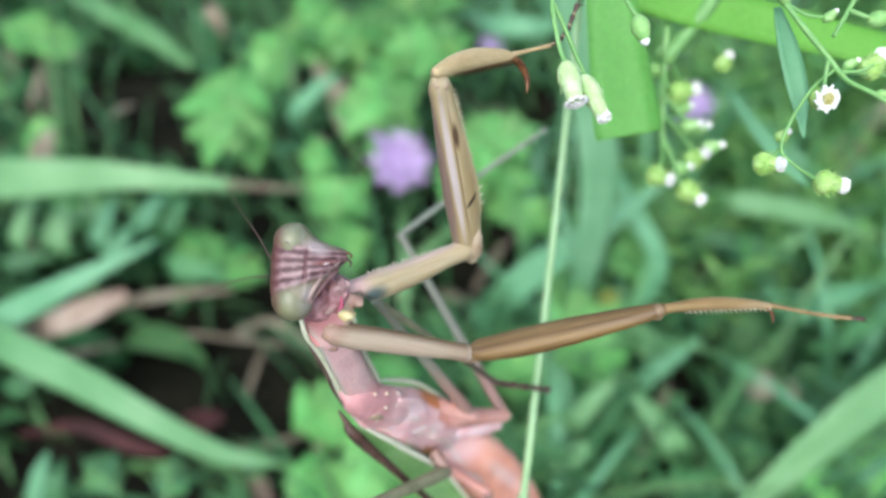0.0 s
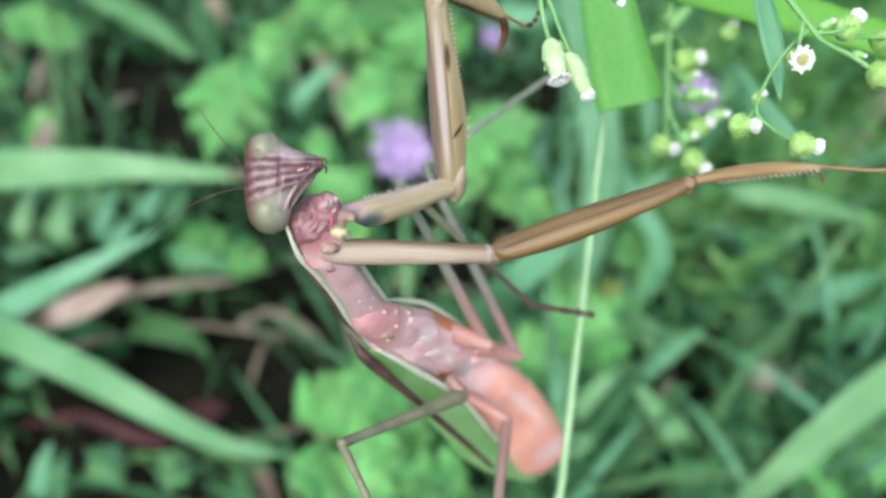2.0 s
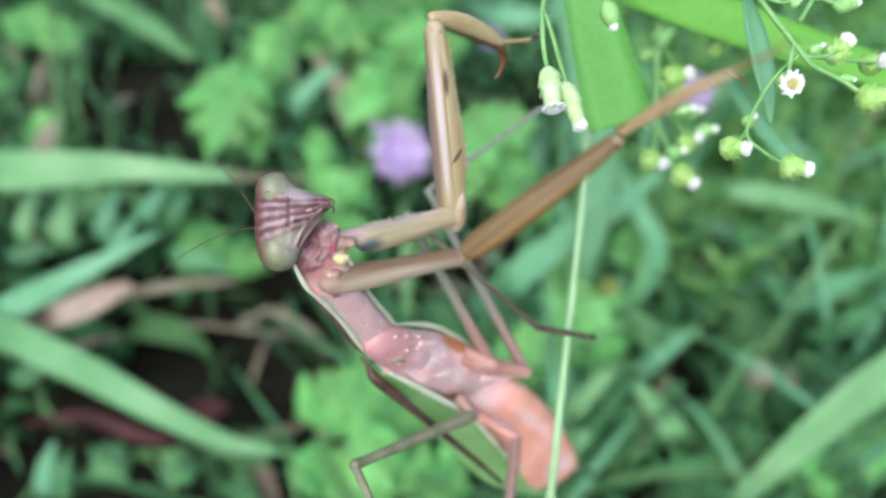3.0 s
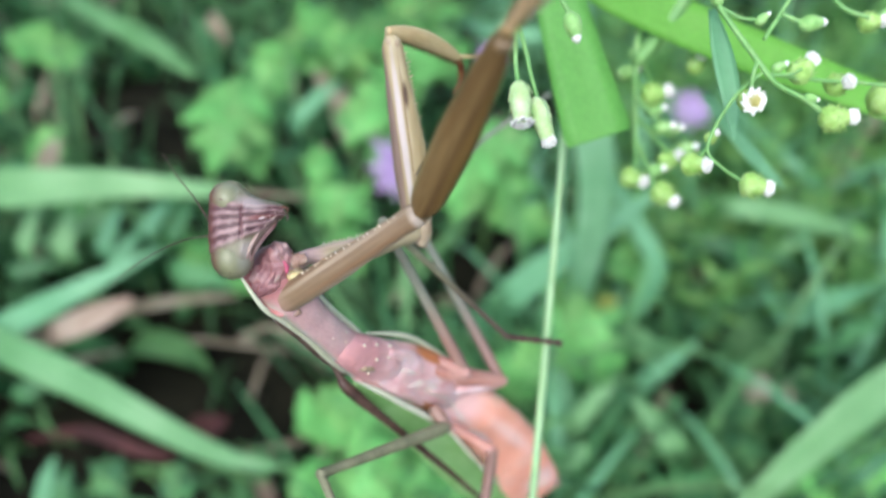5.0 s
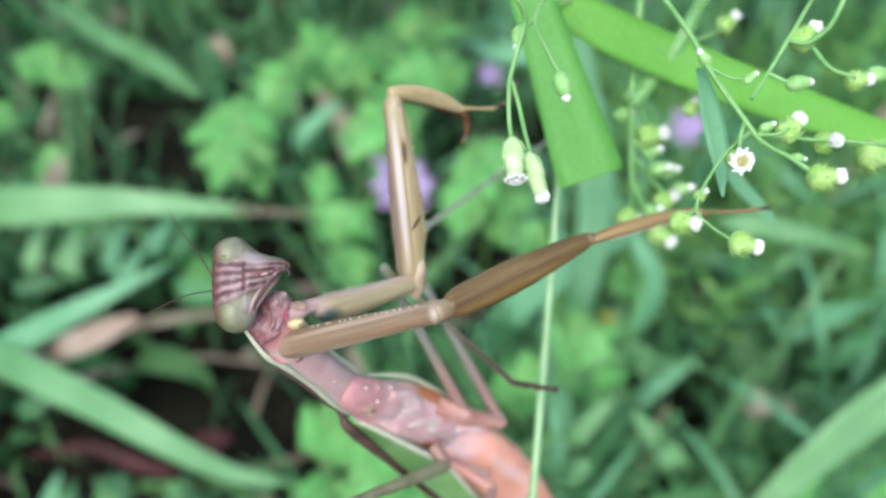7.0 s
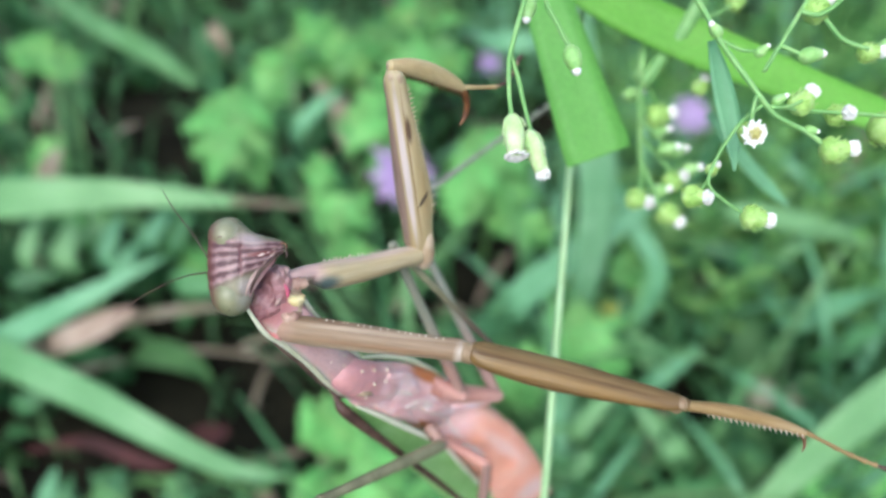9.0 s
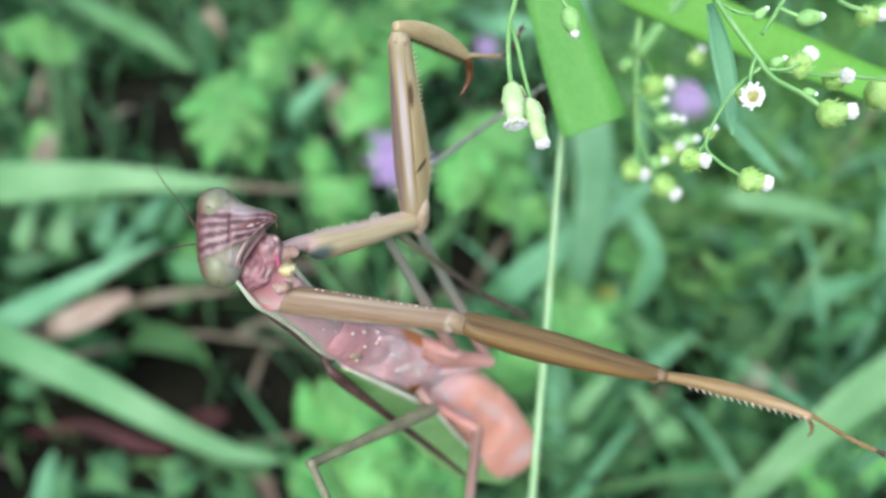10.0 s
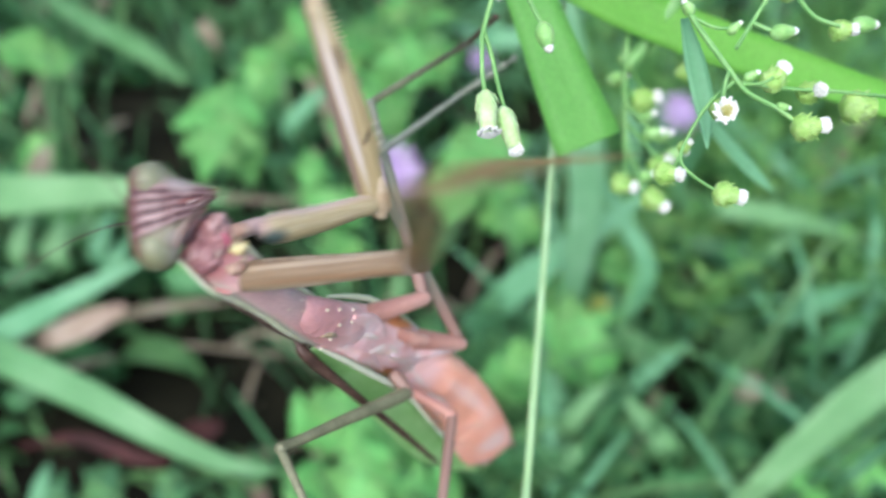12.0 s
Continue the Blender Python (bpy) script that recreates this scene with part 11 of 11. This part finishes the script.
    walk(walk_b[3], [
        (0, pose(0.01420, 0.02974, -0.02382, -7.3, -0.0, -53.0)),
        (0.2667, pose(0.01460, 0.02973, -0.02392, -7.7, -0.0, -53.3)),
        (0.5, pose(0.01500, 0.02971, -0.02404, -7.7, -0.0, -53.5)),
        (0.7333, pose(0.01532, 0.02912, -0.02452, -7.5, -0.0, -54.0)),
        (1, pose(0.01568, 0.02853, -0.02500, -7.7, -0.0, -54.6)),
        (1.267, pose(0.01570, 0.02832, -0.02513, -7.9, -0.0, -54.8)),
        (1.5, pose(0.01565, 0.02815, -0.02523, -8.8, -0.0, -55.0)),
        (1.733, pose(0.01610, 0.02824, -0.02447, -10.7, -0.0, -55.0)),
        (2, pose(0.01662, 0.02833, -0.02410, -11.5, -0.0, -55.2)),
        (2.267, pose(0.01648, 0.02809, -0.02444, -11.5, -0.0, -55.6)),
        (2.5, pose(0.01636, 0.02786, -0.02466, -10.9, -0.0, -55.9)),
        (2.7, pose(0.01613, 0.02811, -0.02480, -10.1, -0.0, -56.0)),
        (2.9, pose(0.01610, 0.02819, -0.02467, -9.6, -0.0, -55.9)),
        (3.1, pose(0.01607, 0.02829, -0.02453, -9.4, -0.0, -55.8)),
        (3.3, pose(0.01601, 0.02834, -0.02433, -9.4, -0.0, -55.6)),
        (3.5, pose(0.01595, 0.02841, -0.02416, -9.6, -0.0, -55.5)),
        (3.7, pose(0.01595, 0.02850, -0.02401, -9.8, -0.0, -55.4)),
        (3.9, pose(0.01584, 0.02851, -0.02391, -10.0, -0.0, -55.3)),
        (4.1, pose(0.01575, 0.02854, -0.02385, -10.3, -0.0, -55.2)),
        (4.3, pose(0.01566, 0.02856, -0.02387, -10.4, -0.0, -55.1)),
        (4.433, pose(0.01587, 0.02873, -0.02362, -10.7, -0.0, -55.0)),
        (4.6, pose(0.01605, 0.02887, -0.02337, -11.1, -0.0, -54.9)),
        (4.9, pose(0.01553, 0.02891, -0.02407, -10.1, -0.0, -54.8)),
        (5.2, pose(0.01501, 0.02892, -0.02470, -8.8, -0.0, -54.8)),
        (5.333, pose(0.01516, 0.02874, -0.02485, -8.4, -0.0, -54.7)),
        (5.5, pose(0.01527, 0.02854, -0.02498, -8.2, -0.0, -54.5)),
        (5.733, pose(0.01525, 0.02826, -0.02502, -7.8, -0.0, -54.6)),
        (6, pose(0.01519, 0.02799, -0.02507, -7.3, -0.0, -54.7)),
        (6.267, pose(0.01512, 0.02801, -0.02490, -6.6, -0.0, -54.7)),
        (6.5, pose(0.01501, 0.02799, -0.02482, -6.4, -0.0, -54.7)),
        (6.7, pose(0.01483, 0.02806, -0.02508, -6.0, -0.0, -54.7)),
        (6.9, pose(0.01486, 0.02807, -0.02509, -5.9, -0.0, -54.8)),
        (7.1, pose(0.01500, 0.02815, -0.02511, -5.7, -0.0, -54.7)),
        (7.3, pose(0.01513, 0.02826, -0.02514, -5.6, -0.0, -54.7)),
        (7.5, pose(0.01531, 0.02840, -0.02517, -5.5, -0.0, -54.6)),
        (7.7, pose(0.01545, 0.02852, -0.02521, -5.4, -0.0, -54.6)),
        (7.9, pose(0.01556, 0.02861, -0.02528, -5.5, -0.0, -54.5)),
        (8.1, pose(0.01566, 0.02869, -0.02535, -5.7, -0.0, -54.4)),
        (8.3, pose(0.01564, 0.02870, -0.02543, -6.2, -0.0, -54.3)),
        (8.5, pose(0.01568, 0.02868, -0.02535, -7.0, -0.0, -54.2)),
        (8.733, pose(0.01596, 0.02895, -0.02508, -8.1, -0.0, -54.6)),
        (9, pose(0.01629, 0.02916, -0.02473, -9.3, -0.0, -55.4)),
        (9.267, pose(0.01672, 0.02913, -0.02447, -9.9, -0.0, -55.7)),
        (9.5, pose(0.01705, 0.02911, -0.02422, -10.4, -0.0, -55.8)),
        (9.733, pose(0.01631, 0.02794, -0.02047, -15.3, -0.0, -55.7)),
        (10, pose(0.01604, 0.02588, -0.01682, -19.3, -0.0, -55.7)),
        (10.2, pose(0.01616, 0.02490, -0.01832, -18.4, -0.0, -56.1)),
        (10.4, pose(0.01511, 0.02638, -0.01901, -19.0, -0.0, -56.1)),
        (10.6, pose(0.01515, 0.02673, -0.01960, -19.5, -0.0, -56.2)),
        (10.8, pose(0.01550, 0.02596, -0.02105, -16.2, -0.0, -55.1)),
        (11, pose(0.01518, 0.02757, -0.02292, -14.2, -0.0, -54.7)),
        (11.13, pose(0.01510, 0.02683, -0.02027, -16.6, -0.0, -54.6)),
        (11.3, pose(0.01513, 0.02586, -0.01774, -19.1, -0.0, -54.6)),
        (11.5, pose(0.01547, 0.02584, -0.01807, -18.3, -0.0, -54.6)),
        (11.67, pose(0.01473, 0.02511, -0.01731, -18.5, -0.0, -53.7)),
        (11.8, pose(0.01395, 0.02391, -0.01678, -19.4, -0.0, -53.9)),
        (12, pose(0.01496, 0.02608, -0.01740, -21.0, -0.0, -54.0)),
    ])
    walk(sprig, [
        (0, placed(32.66, 12.78, -66.00, 0, 0, 2.20)),
        (0.5, placed(31.95, 13.36, -67.91, 0, 0, 2.20)),
        (1, placed(33.45, 14.41, -67.88, 0, 0, 2.20)),
        (1.5, placed(32.64, 13.38, -67.14, 0, 0, 2.20)),
        (2, placed(30.33, 15.35, -67.16, 0, 0, 2.20)),
        (2.5, placed(29.62, 14.02, -65.37, 0, 0, 2.20)),
        (2.7, placed(30.04, 13.50, -65.00, 0, 0, 2.20)),
        (4.3, placed(27.15, 14.65, -62.66, 0, 0, 0.00)),
        (4.5, placed(26.24, 14.85, -62.33, 0, 0, 0.00)),
        (5, placed(26.44, 12.96, -60.90, 0, 0, 0.00)),
        (5.5, placed(26.28, 10.82, -58.07, 0, 0, 0.00)),
        (6, placed(25.90, 10.70, -57.86, 0, 0, 0.00)),
        (6.5, placed(25.11, 10.48, -56.82, 0, 0, 0.00)),
        (6.7, placed(25.60, 9.59, -56.99, 0, 0, 0.00)),
        (8.3, placed(24.64, 9.84, -59.06, 0, 0, 0.00)),
        (8.5, placed(24.91, 9.77, -59.42, 0, 0, 0.00)),
        (9, placed(26.43, 10.67, -61.44, 0, 0, 0.00)),
        (9.5, placed(27.01, 11.88, -61.89, 0, 0, 0.00)),
        (10, placed(26.52, 12.58, -61.29, 0, 0, 0.00)),
        (10.2, placed(28.14, 12.38, -61.47, 0, 0, 0.00)),
        (10.4, placed(29.33, 11.51, -61.75, 0, 0, 0.00)),
        (10.6, placed(28.32, 12.18, -61.72, 0, 0, 0.00)),
        (10.8, placed(27.03, 12.03, -61.40, 0, 0, 0.00)),
        (11, placed(26.78, 11.23, -60.97, 0, 0, 0.00)),
        (11.2, placed(25.83, 11.24, -60.40, 0, 0, 0.00)),
        (11.3, placed(24.88, 12.10, -60.07, 0, 0, 0.00)),
        (11.5, placed(23.10, 11.32, -59.54, 0, 0, 0.00)),
        (11.6, placed(23.68, 11.06, -59.36, 0, 0, 0.00)),
        (11.7, placed(24.70, 11.94, -59.20, 0, 0, 0.00)),
        (11.8, placed(25.18, 12.27, -59.09, 0, 0, 0.00)),
        (12, placed(24.81, 12.26, -58.88, 0, 0, 0.00)),
    ])
    walk(pair, [
        (0, placed(10.84, 11.88, -64.00, 0, 0, 9.00)),
        (0.5, placed(10.25, 12.02, -65.84, 0, 0, 9.00)),
        (1, placed(11.61, 13.22, -65.67, 0, 0, 9.00)),
        (1.5, placed(11.19, 11.51, -64.89, 0, 0, 5.00)),
        (2, placed(9.29, 13.00, -65.07, 0, 0, 8.00)),
        (2.5, placed(8.88, 11.49, -63.29, 0, 0, 3.00)),
        (2.7, placed(9.23, 10.76, -62.92, 0, 0, 3.00)),
        (4.3, placed(6.29, 12.40, -60.67, 0, 0, 0.00)),
        (4.6, placed(5.97, 12.45, -60.14, 0, 0, 0.00)),
        (4.9, placed(6.34, 10.92, -59.30, 0, 0, 0.00)),
        (5.2, placed(6.34, 10.19, -57.73, 0, 0, 0.00)),
        (5.5, placed(6.35, 8.79, -56.06, 0, 0, 0.00)),
        (6, placed(5.74, 8.57, -55.85, 0, 0, 0.00)),
        (6.5, placed(5.35, 8.66, -54.78, 0, 0, 0.00)),
        (6.7, placed(5.87, 7.85, -54.96, 0, 0, 0.00)),
        (8.3, placed(4.41, 7.69, -57.21, 0, 0, 0.00)),
        (8.5, placed(4.57, 7.59, -57.58, 0, 0, 0.00)),
        (9, placed(5.77, 8.50, -59.42, 0, 0, 0.00)),
        (9.5, placed(6.14, 9.35, -59.92, 0, 0, 0.00)),
        (10, placed(5.99, 9.87, -59.31, 0, 0, 0.00)),
        (10.2, placed(6.76, 9.95, -59.52, 0, 0, 0.00)),
        (10.4, placed(5.94, 9.32, -59.85, 0, 0, -14.00)),
        (10.5, placed(3.27, 10.45, -59.92, 0, 0, -24.00)),
        (10.6, placed(2.84, 10.06, -59.87, 0, 0, -26.00)),
        (10.8, placed(5.56, 10.22, -59.58, 0, 0, -10.00)),
        (11, placed(4.71, 9.45, -59.19, 0, 0, 0.00)),
        (11.2, placed(4.15, 8.76, -58.64, 0, 0, 0.00)),
        (11.3, placed(3.51, 9.45, -58.32, 0, 0, 0.00)),
        (11.5, placed(2.68, 8.61, -57.79, 0, 0, 0.00)),
        (11.6, placed(3.38, 8.37, -57.61, 0, 0, 0.00)),
        (11.7, placed(3.86, 9.86, -57.44, 0, 0, 0.00)),
        (11.8, placed(4.55, 10.10, -57.32, 0, 0, 0.00)),
        (12, placed(4.29, 10.14, -57.09, 0, 0, 0.00)),
    ])
    walk(rear, [
        (0, placed(31.70, 5.81, -94.00, 0, 0, 0.00)),
        (0.5, placed(31.69, 6.27, -95.86, 0, 0, 0.00)),
        (1, placed(33.00, 7.40, -95.79, 0, 0, 0.00)),
        (1.5, placed(32.99, 6.46, -95.07, 0, 0, 0.00)),
        (2, placed(31.98, 8.50, -95.09, 0, 0, 0.00)),
        (2.5, placed(31.42, 7.06, -93.29, 0, 0, 0.00)),
        (4.3, placed(28.93, 7.69, -90.61, 0, 0, 0.00)),
        (4.5, placed(28.53, 7.96, -90.28, 0, 0, 0.00)),
        (5, placed(28.39, 6.18, -88.96, 0, 0, 0.00)),
        (5.5, placed(28.32, 4.59, -86.26, 0, 0, 0.00)),
        (6, placed(28.19, 4.62, -86.05, 0, 0, 0.00)),
        (6.5, placed(27.54, 4.38, -85.03, 0, 0, 0.00)),
        (6.7, placed(27.95, 3.39, -85.19, 0, 0, 0.00)),
        (8.3, placed(27.59, 3.91, -87.22, 0, 0, 0.00)),
        (8.5, placed(27.62, 3.82, -87.57, 0, 0, 0.00)),
        (9, placed(28.94, 4.36, -89.56, 0, 0, 0.00)),
        (9.5, placed(29.43, 5.44, -89.94, 0, 0, 0.00)),
        (10, placed(28.78, 5.97, -89.27, 0, 0, 0.00)),
        (10.4, placed(31.85, 5.05, -89.75, 0, 0, 0.00)),
        (10.6, placed(30.90, 6.13, -89.72, 0, 0, 0.00)),
        (11, placed(29.27, 5.12, -89.00, 0, 0, 0.00)),
        (11.3, placed(28.22, 5.80, -88.11, 0, 0, 0.00)),
        (11.5, placed(26.50, 4.83, -87.59, 0, 0, 0.00)),
        (11.7, placed(28.07, 5.38, -87.26, 0, 0, 0.00)),
        (12, placed(28.19, 5.66, -86.93, 0, 0, 0.00)),
    ])
    walk(broad, [
        (0, placed(20.35, 12.43, -84.00, 0, 0, 8.8)),
        (0.5, placed(20.16, 12.89, -85.88, 0, 0, 10.2)),
        (1, placed(21.16, 13.95, -85.77, 0, 0, 11.6)),
        (1.5, placed(21.00, 13.19, -85.02, 0, 0, 13.0)),
        (2, placed(20.30, 14.70, -85.13, 0, 0, 14.2)),
        (2.5, placed(20.02, 13.13, -83.34, 0, 0, 15.5)),
        (4.3, placed(17.73, 13.86, -80.67, 0, 0, 16.0)),
        (4.5, placed(17.36, 14.14, -80.34, 0, 0, 16.0)),
        (5, placed(17.06, 12.64, -78.90, 0, 0, 16.9)),
        (5.5, placed(16.81, 11.29, -76.04, 0, 0, 17.8)),
        (6, placed(16.50, 11.40, -75.82, 0, 0, 18.7)),
        (6.5, placed(15.90, 11.21, -74.77, 0, 0, 18.7)),
        (6.7, placed(16.26, 10.32, -74.94, 0, 0, 18.7)),
        (8.3, placed(15.84, 10.86, -77.08, 0, 0, 18.8)),
        (8.5, placed(15.85, 10.80, -77.44, 0, 0, 18.8)),
        (9, placed(17.02, 11.37, -79.41, 0, 0, 18.9)),
        (9.5, placed(17.42, 12.39, -79.89, 0, 0, 19.1)),
        (10, placed(16.82, 12.95, -79.30, 0, 0, 19.2)),
        (10.4, placed(19.52, 12.17, -79.79, 0, 0, 19.3)),
        (10.6, placed(18.74, 13.06, -79.77, 0, 0, 19.6)),
        (11, placed(17.43, 12.00, -79.05, 0, 0, 20.3)),
        (11.3, placed(16.61, 12.50, -78.15, 0, 0, 20.8)),
        (11.5, placed(15.15, 11.56, -77.62, 0, 0, 21.2)),
        (11.7, placed(16.64, 11.99, -77.29, 0, 0, 21.5)),
        (12, placed(16.88, 12.16, -76.95, 0, 0, 22.0)),
    ])
    walk(long_leaf, [
        (0, placed(47.45, 24.26, -90.00, 0, 0, -13.0)),
        (0.5, placed(47.14, 24.46, -92.06, 0, 0, -13.3)),
        (1, placed(46.60, 25.28, -92.13, 0, 0, -13.7)),
        (1.5, placed(46.49, 24.08, -91.42, 0, 0, -14.0)),
        (2, placed(47.20, 24.78, -91.33, 0, 0, -15.7)),
        (2.5, placed(47.30, 22.10, -89.52, 0, 0, -17.3)),
        (4.3, placed(47.63, 20.55, -86.69, 0, 0, -21.4)),
        (4.5, placed(47.65, 20.60, -86.34, 0, 0, -21.8)),
        (5, placed(47.46, 19.28, -84.88, 0, 0, -20.9)),
        (5.5, placed(47.26, 18.15, -81.94, 0, 0, -19.9)),
        (6, placed(47.20, 18.59, -81.73, 0, 0, -19.0)),
        (6.5, placed(47.13, 18.30, -80.71, 0, 0, -19.6)),
        (6.7, placed(47.15, 17.32, -80.86, 0, 0, -19.8)),
        (8.3, placed(47.91, 17.66, -82.77, 0, 0, -21.6)),
        (8.5, placed(48.05, 17.57, -83.10, 0, 0, -21.8)),
        (9, placed(47.42, 18.11, -85.37, 0, 0, -21.8)),
        (9.5, placed(47.67, 19.23, -85.83, 0, 0, -21.8)),
        (10, placed(47.79, 19.74, -85.28, 0, 0, -21.8)),
        (10.4, placed(48.02, 18.98, -85.67, 0, 0, -21.8)),
        (10.6, placed(48.17, 20.02, -85.58, 0, 0, -21.4)),
        (11, placed(48.42, 19.02, -84.71, 0, 0, -20.7)),
        (11.3, placed(48.50, 19.63, -83.75, 0, 0, -20.1)),
        (11.5, placed(48.56, 18.68, -83.17, 0, 0, -19.7)),
        (11.7, placed(48.52, 19.16, -82.88, 0, 0, -19.4)),
        (12, placed(48.53, 19.37, -82.58, 0, 0, -18.8)),
    ])
    walk(culm, [
        (0, placed(12.74, -4.04, -93.00, 0, 0, -1.20)),
        (0.5, placed(12.82, -4.79, -94.71, 0, 0, -1.20)),
        (1, placed(14.88, -5.18, -94.47, 0, 0, -1.20)),
        (1.5, placed(15.72, -5.12, -93.75, 0, 0, -1.20)),
        (2, placed(16.92, -5.15, -93.88, 0, 0, -1.20)),
        (2.5, placed(16.60, -5.30, -92.09, 0, 0, -1.20)),
        (4.3, placed(13.16, -4.87, -89.52, 0, 0, 0.00)),
        (4.6, placed(13.03, -4.59, -89.04, 0, 0, 0.00)),
        (4.9, placed(13.02, -3.73, -88.36, 0, 0, 0.00)),
        (5.2, placed(13.10, -2.61, -86.95, 0, 0, 0.00)),
        (5.5, placed(13.81, -1.56, -85.38, 0, 0, 0.00)),
        (6, placed(13.42, -1.54, -85.16, 0, 0, 0.00)),
        (6.5, placed(12.83, -1.41, -84.12, 0, 0, 0.00)),
        (6.7, placed(12.90, -1.42, -84.27, 0, 0, 0.00)),
        (8.3, placed(11.77, -1.60, -86.44, 0, 0, 0.00)),
        (8.5, placed(11.80, -1.68, -86.80, 0, 0, 0.00)),
        (9, placed(14.03, -2.58, -88.64, 0, 0, 0.00)),
        (9.5, placed(13.90, -3.51, -89.01, 0, 0, 0.00)),
        (10, placed(13.02, -4.41, -88.26, 0, 0, 0.00)),
        (10.2, placed(15.67, -4.37, -88.47, 0, 0, 0.00)),
        (10.4, placed(17.19, -4.13, -88.81, 0, 0, 0.00)),
        (10.6, placed(15.98, -3.89, -88.84, 0, 0, 0.00)),
        (10.8, placed(13.96, -3.62, -88.59, 0, 0, 0.00)),
        (11, placed(14.24, -3.38, -88.21, 0, 0, 0.00)),
        (11.2, placed(13.30, -3.15, -87.68, 0, 0, 0.00)),
        (11.3, placed(11.96, -3.03, -87.38, 0, 0, 0.00)),
        (11.5, placed(10.26, -2.89, -86.87, 0, 0, 0.00)),
        (11.6, placed(10.94, -2.89, -86.68, 0, 0, 0.00)),
        (11.7, placed(12.14, -2.93, -86.53, 0, 0, 0.00)),
        (11.8, placed(13.06, -3.00, -86.40, 0, 0, 0.00)),
        (12, placed(12.84, -3.10, -86.18, 0, 0, 0.00)),
    ])


motions()
